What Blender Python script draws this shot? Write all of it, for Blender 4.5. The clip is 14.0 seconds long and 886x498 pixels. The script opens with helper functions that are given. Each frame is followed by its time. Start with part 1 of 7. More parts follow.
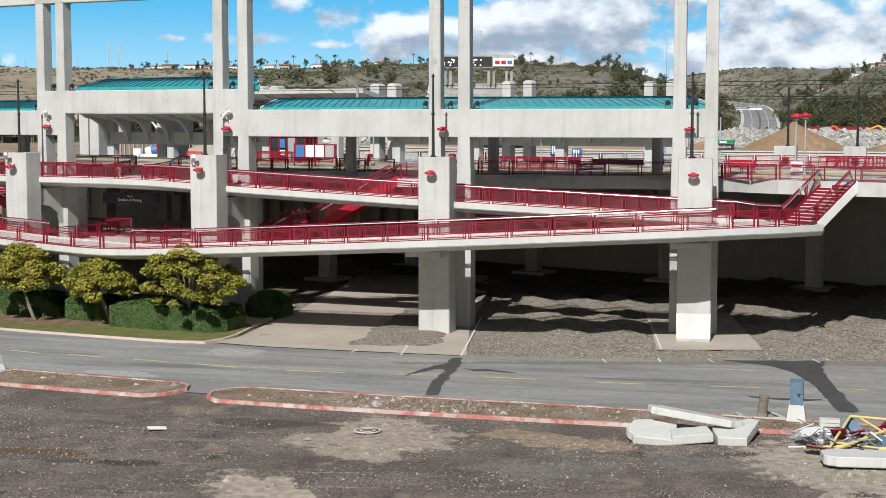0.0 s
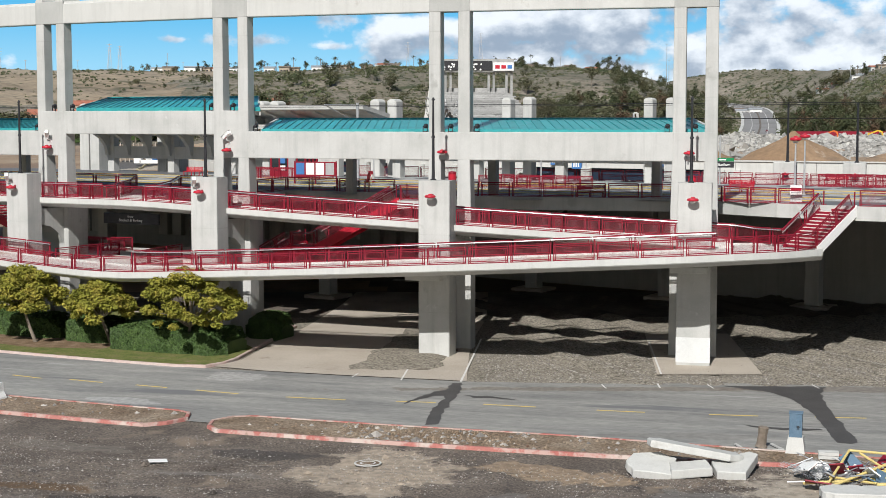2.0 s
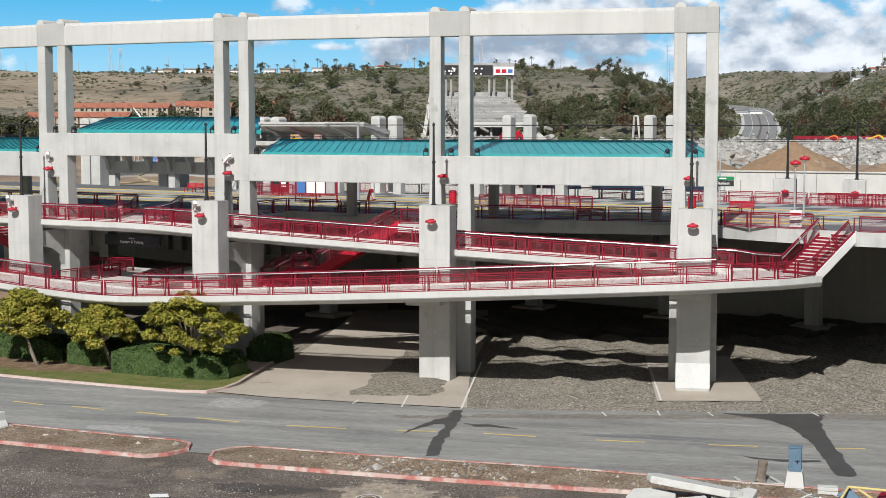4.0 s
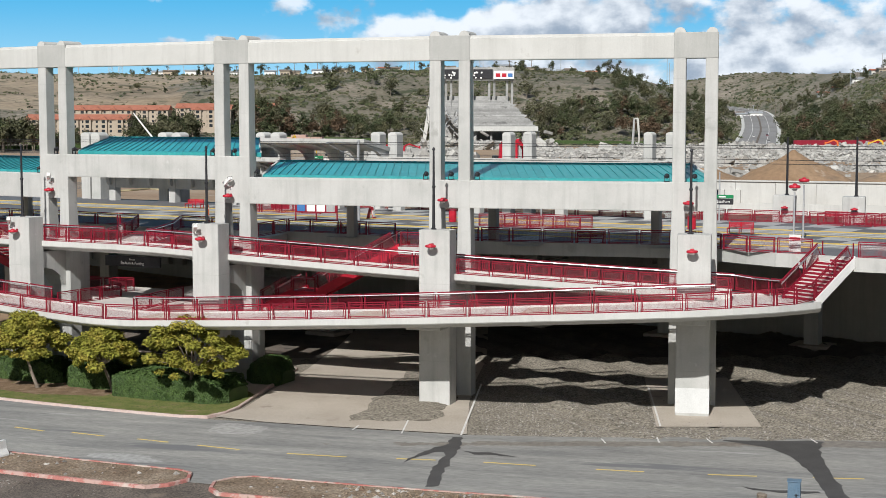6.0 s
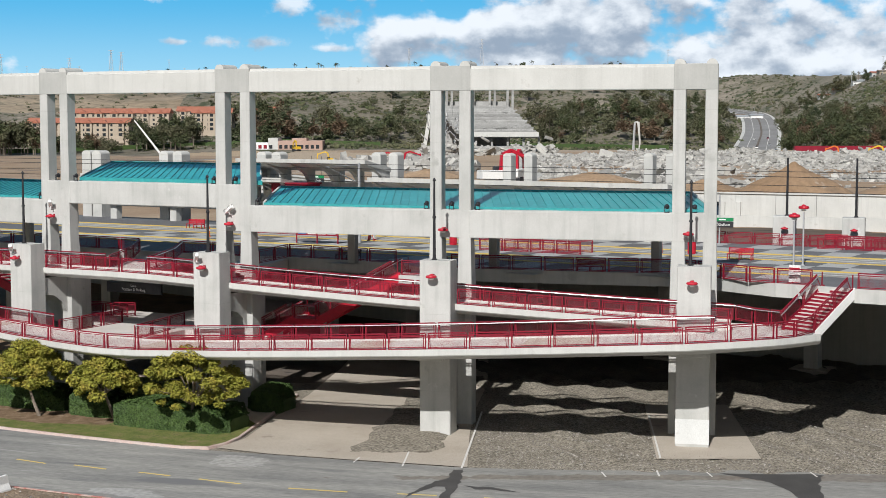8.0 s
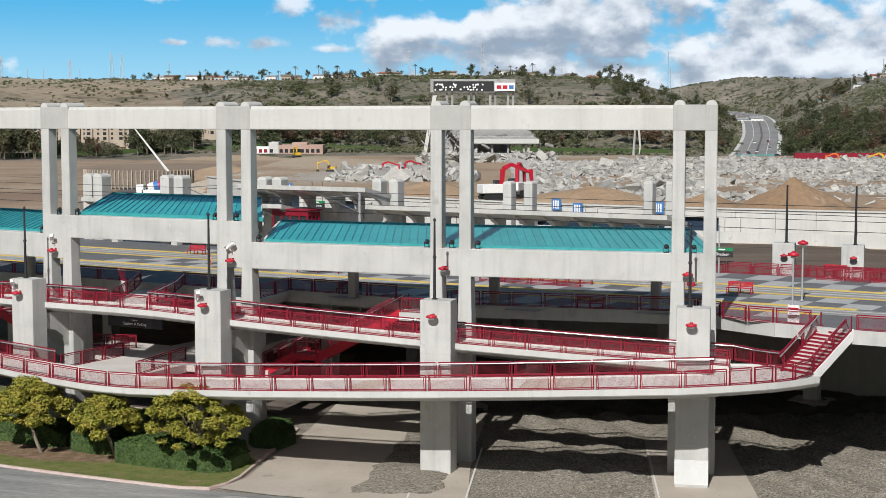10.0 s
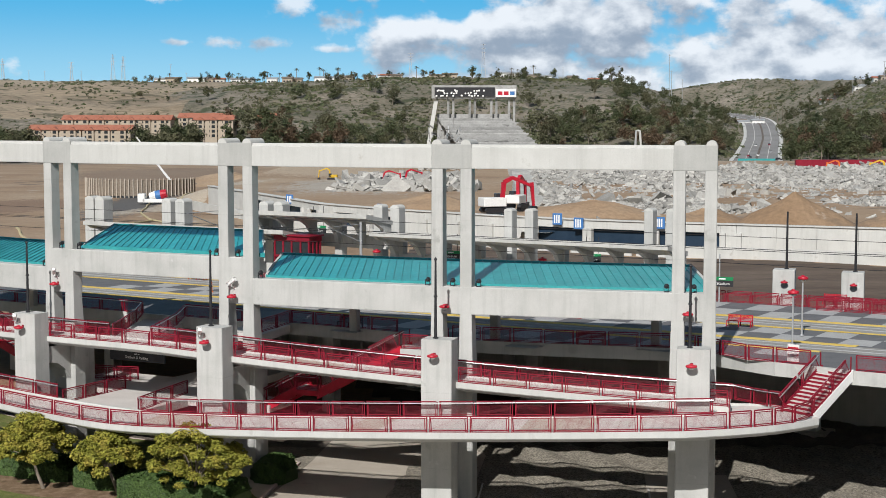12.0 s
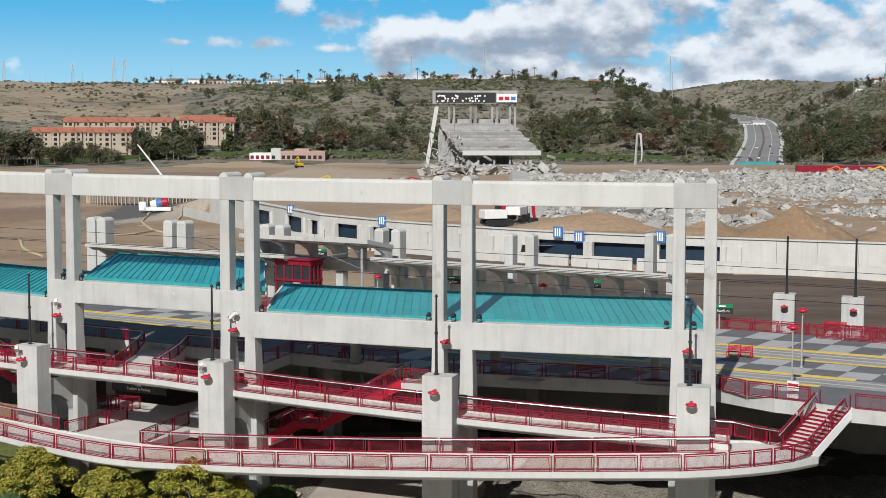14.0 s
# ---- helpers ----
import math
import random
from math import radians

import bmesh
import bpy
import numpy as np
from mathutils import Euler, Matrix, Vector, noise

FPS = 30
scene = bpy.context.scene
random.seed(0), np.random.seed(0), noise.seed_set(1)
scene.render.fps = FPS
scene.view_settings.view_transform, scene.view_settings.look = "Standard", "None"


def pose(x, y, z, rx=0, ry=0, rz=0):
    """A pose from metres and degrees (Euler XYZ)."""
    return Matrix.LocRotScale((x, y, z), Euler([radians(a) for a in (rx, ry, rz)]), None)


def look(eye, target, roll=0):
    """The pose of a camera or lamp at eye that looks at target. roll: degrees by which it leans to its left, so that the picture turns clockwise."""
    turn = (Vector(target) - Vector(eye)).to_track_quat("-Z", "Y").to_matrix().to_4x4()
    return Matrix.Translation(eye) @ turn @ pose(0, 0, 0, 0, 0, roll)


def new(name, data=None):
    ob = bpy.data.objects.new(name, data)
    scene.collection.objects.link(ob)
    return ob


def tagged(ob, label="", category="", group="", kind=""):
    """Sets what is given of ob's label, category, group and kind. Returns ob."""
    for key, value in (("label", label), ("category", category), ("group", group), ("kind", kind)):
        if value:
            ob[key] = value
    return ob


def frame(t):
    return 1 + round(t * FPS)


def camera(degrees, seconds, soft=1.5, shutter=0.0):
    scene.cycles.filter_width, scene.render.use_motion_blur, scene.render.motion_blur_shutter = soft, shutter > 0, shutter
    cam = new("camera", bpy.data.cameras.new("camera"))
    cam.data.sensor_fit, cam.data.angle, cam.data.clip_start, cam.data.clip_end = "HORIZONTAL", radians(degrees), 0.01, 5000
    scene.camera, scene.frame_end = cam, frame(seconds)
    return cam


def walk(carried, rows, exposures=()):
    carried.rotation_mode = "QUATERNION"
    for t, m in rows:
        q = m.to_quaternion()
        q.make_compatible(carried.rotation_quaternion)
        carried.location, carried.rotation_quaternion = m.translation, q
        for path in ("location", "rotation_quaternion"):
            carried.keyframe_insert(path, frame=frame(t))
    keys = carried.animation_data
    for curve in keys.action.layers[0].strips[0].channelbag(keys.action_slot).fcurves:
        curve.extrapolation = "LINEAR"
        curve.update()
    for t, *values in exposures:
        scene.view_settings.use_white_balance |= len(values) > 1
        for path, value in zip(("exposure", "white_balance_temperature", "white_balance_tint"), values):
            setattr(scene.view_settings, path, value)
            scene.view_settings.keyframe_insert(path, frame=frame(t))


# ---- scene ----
cam = camera(32.5, 14.0, soft=0.7)
# seconds, x, y, z, pitch, roll, yaw: a drone that rises almost straight up
PATH = [
    (0.0, 0.000, -0.000, 13.929, -4.840, 0.000, 0.000),
    (0.5, 0.001, -0.017, 14.269, -4.835, -0.000, 0.005),
    (1.0, 0.002, -0.036, 14.634, -4.825, -0.000, 0.010),
    (1.5, 0.003, -0.056, 15.029, -4.825, -0.010, 0.005),
    (2.0, 0.005, -0.076, 15.423, -4.820, 0.000, 0.005),
    (2.5, 0.006, -0.096, 15.812, -4.815, 0.010, 0.015),
    (3.0, 0.007, -0.116, 16.208, -4.815, 0.000, 0.020),
    (5.5, 0.013, -0.223, 18.294, -4.820, 0.000, 0.025),
    (6.0, 0.015, -0.242, 18.669, -4.820, 0.000, 0.025),
    (6.5, 0.016, -0.261, 19.049, -4.820, -0.010, 0.030),
    (7.0, 0.017, -0.283, 19.477, -4.815, -0.010, 0.040),
    (7.5, 0.019, -0.311, 20.021, -4.815, -0.000, 0.050),
    (8.0, 0.021, -0.343, 20.663, -4.810, 0.010, 0.050),
    (10.5, 0.031, -0.513, 23.999, -4.830, -0.020, 0.074),
    (11.0, 0.033, -0.548, 24.673, -4.840, -0.030, 0.084),
    (11.5, 0.035, -0.582, 25.350, -4.845, -0.030, 0.099),
    (12.0, 0.037, -0.615, 26.001, -4.850, -0.030, 0.109),
    (12.5, 0.039, -0.650, 26.682, -4.865, -0.040, 0.119),
    (13.0, 0.041, -0.683, 27.331, -4.875, -0.040, 0.129),
    (13.5, 0.043, -0.714, 27.935, -4.890, -0.050, 0.134),
    (14.0, 0.045, -0.746, 28.552, -4.900, -0.040, 0.144),
]
walk(cam, [(t, pose(x, y, z, 90 + p, r, w)) for t, x, y, z, p, r, w in PATH],
     exposures=[(0.0, 0.19), (3.0, 0.16), (8.0, 0.10), (11.0, 0.05), (14.0, 0.01)])

# ---------------------------------------------------------------- light
SUN_EL, SUN_AZ = radians(38.0), (-0.27, -0.96)
world = bpy.data.worlds.new("sky")
scene.world = world
world.use_nodes = True
wn = world.node_tree.nodes
wn.clear()
sky = wn.new("ShaderNodeTexSky")
sky.sky_type = 'NISHITA'
sky.sun_disc = False
sky.sun_elevation = SUN_EL
sky.sun_rotation = math.atan2(SUN_AZ[0], SUN_AZ[1])
sky.dust_density = 1.0
bg = wn.new("ShaderNodeBackground")
bg.inputs["Strength"].default_value = 0.04
wo = wn.new("ShaderNodeOutputWorld")
world.node_tree.links.new(sky.outputs[0], bg.inputs[0])
world.node_tree.links.new(bg.outputs[0], wo.inputs[0])
sun_data = bpy.data.lights.new("sun", 'SUN')
sun_data.energy = 4.5
sun_data.angle = radians(0.55)
sun_data.color = (1.0, 0.98, 0.95)
sun = new("sun", sun_data)
sun_dir = Vector((SUN_AZ[0], SUN_AZ[1], math.tan(SUN_EL) * math.hypot(*SUN_AZ)))
sun.matrix_world = look(sun_dir * 60, (0, 0, 0))


# ---------------------------------------------------------------- materials
def material(name, colors, scale=1.0, rough=0.85, metal=0.0, bump=0.2, bump_scale=30.0, stretch=(1, 1, 1),
             streak=0.0, spots=None, island=0.0, random_tint=0.0, detail=8.0, spec=0.3, grain_amount=0.15, turn=0.0):
    """colors: 2 or 3 colours that a large noise mixes; a fine noise adds grain. streak: dark vertical weathering.
    spots: (colour, scale, threshold) for stains with a shape of their own."""
    m = bpy.data.materials.new(name)
    m.use_nodes = True
    n, l = m.node_tree.nodes, m.node_tree.links
    n.clear()
    out = n.new("ShaderNodeOutputMaterial")
    b = n.new("ShaderNodeBsdfPrincipled")
    b.inputs["Roughness"].default_value = rough
    b.inputs["Metallic"].default_value = metal
    b.inputs["Specular IOR Level"].default_value = spec
    l.new(b.outputs[0], out.inputs[0])
    geo = n.new("ShaderNodeNewGeometry")
    mp = n.new("ShaderNodeMapping")
    mp.vector_type = 'TEXTURE'
    mp.inputs["Rotation"].default_value = (0, 0, radians(turn))
    mp.inputs["Scale"].default_value = tuple(1 / v for v in stretch)
    l.new(geo.outputs["Position"], mp.inputs[0])

    def noise_tex(sc, det=detail, ro=0.6, src=None):
        t = n.new("ShaderNodeTexNoise")
        t.inputs["Scale"].default_value = sc
        t.inputs["Detail"].default_value = det
        t.inputs["Roughness"].default_value = ro
        l.new((src or mp).outputs[0], t.inputs["Vector"])
        return t

    ramp = n.new("ShaderNodeValToRGB")
    big = noise_tex(scale)
    l.new(big.outputs["Fac"], ramp.inputs[0])
    e = ramp.color_ramp.elements
    e[0].position, e[1].position = 0.32, 0.68
    e[0].color, e[1].color = (*colors[0], 1), (*colors[-1], 1)
    if len(colors) == 3:
        ramp.color_ramp.elements.new(0.5).color = (*colors[1], 1)
    col = ramp.outputs[0]

    def mix(kind, fac, a, c):
        x = n.new("ShaderNodeMix")
        x.data_type = 'RGBA'
        x.blend_type = kind
        for sock, v in ((x.inputs[0], fac), (x.inputs[6], a), (x.inputs[7], c)):
            if hasattr(v, "is_linked"):
                l.new(v, sock)
            elif isinstance(v, tuple):
                sock.default_value = (*v, 1)
            else:
                sock.default_value = v
        return x.outputs[2]

    grain = noise_tex(bump_scale, 4.0)
    gr = n.new("ShaderNodeMapRange")
    gr.inputs["From Min"].default_value, gr.inputs["From Max"].default_value = 0.3, 0.7
    gr.inputs["To Min"].default_value, gr.inputs["To Max"].default_value = 1 - grain_amount * 1.2, 1 + grain_amount * 0.8
    l.new(grain.outputs["Fac"], gr.inputs[0])
    comb = n.new("ShaderNodeCombineColor")
    for i in range(3):
        l.new(gr.outputs[0], comb.inputs[i])
    col = mix('MULTIPLY', 1.0, col, comb.outputs[0])
    if streak:
        sm = n.new("ShaderNodeMapping")
        sm.inputs["Scale"].default_value = (1.6, 1.6, 0.10)
        l.new(geo.outputs["Position"], sm.inputs[0])
        st = noise_tex(1.3, 6.0, 0.65, sm)
        sr = n.new("ShaderNodeMapRange")
        sr.inputs["From Min"].default_value, sr.inputs["From Max"].default_value = 0.48, 0.72
        sr.inputs["To Min"].default_value, sr.inputs["To Max"].default_value = 0.0, streak
        l.new(st.outputs["Fac"], sr.inputs[0])
        col = mix('MIX', sr.outputs[0], col, tuple(c * 0.42 for c in colors[0]))
    for spot_col, spot_scale, cut in (spots or ()):
        sp = noise_tex(spot_scale, 7.0, 0.62)
        pr = n.new("ShaderNodeMapRange")
        pr.inputs["From Min"].default_value, pr.inputs["From Max"].default_value = cut, cut + 0.07
        l.new(sp.outputs["Fac"], pr.inputs[0])
        col = mix('MIX', pr.outputs[0], col, spot_col)
    if island or random_tint:
        if island:
            rnd = geo.outputs["Random Per Island"]
        else:
            rnd = n.new("ShaderNodeObjectInfo").outputs["Random"]
        amount = island or random_tint
        rr = n.new("ShaderNodeMapRange")
        rr.inputs["To Min"].default_value, rr.inputs["To Max"].default_value = 1 - amount, 1 + amount
        l.new(rnd, rr.inputs[0])
        c2 = n.new("ShaderNodeCombineColor")
        for i in range(3):
            l.new(rr.outputs[0], c2.inputs[i])
        col = mix('MULTIPLY', 1.0, col, c2.outputs[0])
    l.new(col, b.inputs["Base Color"])
    if bump:
        bp = n.new("ShaderNodeBump")
        bp.inputs["Strength"].default_value = bump
        bp.inputs["Distance"].default_value = 0.03
        l.new(grain.outputs["Fac"], bp.inputs["Height"])
        l.new(bp.outputs[0], b.inputs["Normal"])
    return m


CONCRETE = material("concrete", [(0.42, 0.425, 0.405), (0.485, 0.485, 0.465), (0.53, 0.53, 0.51)], 0.35, 0.88, streak=0.24, bump=0.08, bump_scale=14, grain_amount=0.05, spots=[((0.36, 0.36, 0.34), 0.5, 0.63), ((0.56, 0.56, 0.545), 0.8, 0.66)])
PALE = material("pale_concrete", [(0.50, 0.50, 0.475), (0.58, 0.58, 0.555)], 0.3, 0.88, streak=0.18, bump=0.08, bump_scale=14, grain_amount=0.05, spots=[((0.44, 0.43, 0.40), 0.6, 0.63)])
JOINT = material("grey_concrete_joint", [(0.39, 0.395, 0.375), (0.45, 0.45, 0.43)], 0.6, 0.9, streak=0.22, bump=0.08, bump_scale=14, grain_amount=0.06)
DECK = material("deck_concrete", [(0.54, 0.505, 0.475), (0.62, 0.585, 0.555)], 0.5, 0.9, bump_scale=12, random_tint=0.05, grain_amount=0.06)
DECK_TAN = material("tan_deck_panel", [(0.46, 0.40, 0.34), (0.53, 0.47, 0.41)], 0.5, 0.9, bump_scale=12)
RED = material("red_paint", [(0.20, 0.006, 0.020), (0.25, 0.010, 0.027)], 0.8, 0.5, bump=0.0, bump_scale=4, spec=0.35)
RED_BRIGHT = material("bright_red_paint", [(0.42, 0.012, 0.03), (0.50, 0.02, 0.04)], 0.8, 0.45, bump=0.0, bump_scale=4)
STEEL = material("brushed_steel", [(0.62, 0.62, 0.62), (0.72, 0.72, 0.72)], 2.0, 0.4, 0.85, bump=0.0)
TEAL = material("teal_standing_seam", [(0.03, 0.27, 0.28), (0.042, 0.33, 0.335)], 0.4, 0.42, 0.0, bump=0.03, bump_scale=3, random_tint=0.10, spec=0.45)
DARK = material("dark_metal", [(0.03, 0.03, 0.033), (0.05, 0.05, 0.055)], 2.0, 0.55, 0.4, bump=0.0)
WHITE = material("white_paint", [(0.76, 0.76, 0.74), (0.82, 0.82, 0.80)], 0.8, 0.6, bump=0.02)
LIMEWASH = material("lime_whitewash", [(0.60, 0.61, 0.60), (0.67, 0.68, 0.67)], 0.9, 0.85, bump=0.05, spots=[((0.54, 0.54, 0.53), 1.4, 0.62)])
GREYPOLE = material("galvanised_steel", [(0.42, 0.43, 0.44), (0.5, 0.51, 0.52)], 2.0, 0.5, 0.4, bump=0.0)
ASPHALT = material("worn_asphalt", [(0.205, 0.205, 0.198), (0.275, 0.272, 0.255), (0.345, 0.338, 0.312)], 0.5, 0.92, stretch=(0.2, 1.3, 1), turn=-16, bump_scale=7, grain_amount=0.22, spots=[((0.17, 0.172, 0.175), 0.30, 0.60), ((0.40, 0.395, 0.38), 0.42, 0.64), ((0.15, 0.15, 0.15), 1.3, 0.69)])
APRON = material("concrete_pavement", [(0.40, 0.35, 0.29), (0.48, 0.43, 0.365)], 0.25, 0.9, bump_scale=14, spots=[((0.30, 0.26, 0.22), 0.4, 0.62)])
DIRT_DARK = material("milled_asphalt_dirt", [(0.10, 0.082, 0.068), (0.145, 0.12, 0.10), (0.205, 0.172, 0.143)], 0.4, 0.95, stretch=(0.8, 0.7, 1), turn=-12, bump=1.0, bump_scale=11, grain_amount=0.5, spots=[((0.30, 0.27, 0.235), 1.6, 0.66), ((0.22, 0.175, 0.135), 0.3, 0.60), ((0.055, 0.049, 0.045), 0.55, 0.62), ((0.34, 0.32, 0.285), 7.0, 0.67), ((0.06, 0.052, 0.045), 4.0, 0.65)])
GRAVEL = material("gravel_dirt", [(0.21, 0.187, 0.15), (0.31, 0.28, 0.23)], 0.5, 0.95, bump=1.0, bump_scale=6, grain_amount=0.65, spots=[((0.36, 0.335, 0.28), 4.0, 0.60), ((0.10, 0.088, 0.072), 3.2, 0.61), ((0.14, 0.12, 0.095), 0.5, 0.6)])
SOIL = material("brown_earth", [(0.25, 0.165, 0.10), (0.32, 0.225, 0.145), (0.38, 0.29, 0.20)], 0.03, 0.95, bump=0.5, bump_scale=1.2, spots=[((0.16, 0.12, 0.09), 0.05, 0.60), ((0.42, 0.37, 0.31), 0.11, 0.64)])
SOIL_DARK = material("dark_brown_earth", [(0.085, 0.06, 0.045), (0.13, 0.095, 0.07), (0.17, 0.13, 0.10)], 0.08, 0.95, bump=0.6, bump_scale=1.5, stretch=(0.4, 1.6, 1), spots=[((0.055, 0.042, 0.035), 0.1, 0.58)])
MEDIAN = material("median_earth", [(0.17, 0.12, 0.08), (0.25, 0.19, 0.135), (0.32, 0.26, 0.195)], 0.5, 0.95, bump=0.8, bump_scale=7, grain_amount=0.5, spots=[((0.12, 0.05, 0.03), 0.9, 0.63)])
KERB_RED = material("worn_red_kerb", [(0.40, 0.13, 0.11), (0.47, 0.21, 0.18)], 0.8, 0.85, bump_scale=9, spots=[((0.48, 0.33, 0.29), 1.1, 0.47), ((0.55, 0.46, 0.41), 0.45, 0.53), ((0.24, 0.17, 0.13), 1.1, 0.62)])
KERB_PINK = material("faded_kerb", [(0.50, 0.36, 0.32), (0.55, 0.47, 0.43)], 0.8, 0.85, bump_scale=9, spots=[((0.36, 0.20, 0.17), 1.1, 0.62)])
MULCH = material("bark_mulch", [(0.13, 0.085, 0.05), (0.21, 0.14, 0.085), (0.30, 0.22, 0.15)], 1.4, 0.95, bump=0.8, bump_scale=16, grain_amount=0.4, spots=[((0.12, 0.14, 0.04), 0.8, 0.60)])
GRASS = material("grass_strip", [(0.10, 0.13, 0.03), (0.16, 0.18, 0.05), (0.21, 0.18, 0.08)], 1.1, 0.95, bump=0.9, bump_scale=18, grain_amount=0.45, spots=[((0.24, 0.18, 0.11), 0.7, 0.62), ((0.07, 0.10, 0.025), 2.2, 0.60)])
YELLOW = material("tactile_yellow", [(0.66, 0.46, 0.08), (0.74, 0.55, 0.15)], 0.8, 0.8, bump=0.2, bump_scale=20)
LINE_YELLOW = material("road_line_yellow", [(0.66, 0.50, 0.13), (0.74, 0.58, 0.20)], 2.0, 0.85, spots=[((0.34, 0.32, 0.27), 2.6, 0.66)])
LINE_WHITE = material("road_line_white", [(0.62, 0.61, 0.58), (0.70, 0.69, 0.66)], 2.0, 0.85, spots=[((0.36, 0.34, 0.31), 2.6, 0.63)])
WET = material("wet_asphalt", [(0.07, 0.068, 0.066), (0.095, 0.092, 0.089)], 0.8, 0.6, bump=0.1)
TILE_LIGHT = material("platform_light_paving", [(0.36, 0.36, 0.36), (0.43, 0.43, 0.42)], 0.6, 0.85, bump_scale=14)
TILE_DARK = material("platform_dark_paving", [(0.12, 0.12, 0.125), (0.16, 0.16, 0.165)], 0.6, 0.85, bump_scale=14)
TRACKBED = material("trackbed_concrete", [(0.27, 0.26, 0.24), (0.34, 0.33, 0.31)], 0.5, 0.9, bump_scale=10)
HILL = material("scrub_hillside", [(0.125, 0.115, 0.082), (0.18, 0.16, 0.122), (0.26, 0.225, 0.18)], 0.018, 0.98, bump=0.6, bump_scale=0.35, grain_amount=0.3, spots=[((0.06, 0.068, 0.038), 0.05, 0.55), ((0.055, 0.065, 0.035), 0.16, 0.57), ((0.30, 0.27, 0.22), 0.09, 0.66)])
HILL_TAN = material("dry_hillside", [(0.20, 0.155, 0.105), (0.28, 0.225, 0.16), (0.35, 0.285, 0.205)], 0.012, 0.98, bump=0.6, bump_scale=0.35, grain_amount=0.25, stretch=(0.35, 1, 2.2), spots=[((0.12, 0.105, 0.07), 0.07, 0.56), ((0.09, 0.085, 0.055), 0.2, 0.60)])
LEAF_YELLOW = material("yellow_green_leaf", [(0.15, 0.165, 0.022), (0.26, 0.25, 0.036), (0.36, 0.29, 0.055)], 0.9, 0.7, bump=0.0, island=0.35)
LEAF_HEDGE = material("hedge_leaf", [(0.035, 0.068, 0.017), (0.07, 0.115, 0.03)], 1.2, 0.65, bump=0.0, island=0.4)
LEAF_FAR = material("tree_leaf", [(0.04, 0.055, 0.026), (0.075, 0.088, 0.04), (0.115, 0.10, 0.056)], 0.03, 0.8, bump=0.0, island=0.4)
BARK = material("grey_bark", [(0.16, 0.13, 0.10), (0.26, 0.22, 0.18)], 2.0, 0.9, bump=0.4)
RUBBLE = material("broken_concrete", [(0.30, 0.29, 0.27), (0.44, 0.43, 0.40)], 0.2, 0.92, bump_scale=3, island=0.3)
STUCCO = material("cream_stucco", [(0.40, 0.335, 0.26), (0.46, 0.39, 0.31)], 0.1, 0.9, bump=0.0)
ROOFTILE = material("orange_roof_tile", [(0.34, 0.125, 0.08), (0.42, 0.17, 0.11)], 0.3, 0.85, bump=0.1)
GLASS_DARK = material("dark_window", [(0.02, 0.025, 0.03), (0.035, 0.04, 0.045)], 0.5, 0.25, bump=0.0, spec=0.5)
NAVY = material("navy_panel", [(0.012, 0.03, 0.055), (0.02, 0.04, 0.07)], 0.5, 0.5, bump=0.0)
BLUE = material("blue_paint", [(0.05, 0.16, 0.40), (0.07, 0.20, 0.46)], 0.5, 0.5, bump=0.0)
GREEN_SIGN = material("green_sign", [(0.01, 0.20, 0.07), (0.012, 0.22, 0.08)], 0.5, 0.5, bump=0.0)
STEELBLUE = material("blue_grey_paint", [(0.10, 0.17, 0.24), (0.13, 0.20, 0.27)], 2.0, 0.55, bump=0.05, metal=0.0)
PIPE_YELLOW = material("pale_yellow_paint", [(0.60, 0.47, 0.16), (0.68, 0.55, 0.24)], 2.0, 0.6, bump=0.05)
ORANGE = material("orange_paint", [(0.60, 0.13, 0.02), (0.66, 0.17, 0.03)], 0.5, 0.5, bump=0.0)
MACHINE_YELLOW = material("machine_yellow", [(0.58, 0.36, 0.02), (0.64, 0.42, 0.04)], 0.5, 0.5, bump=0.0)



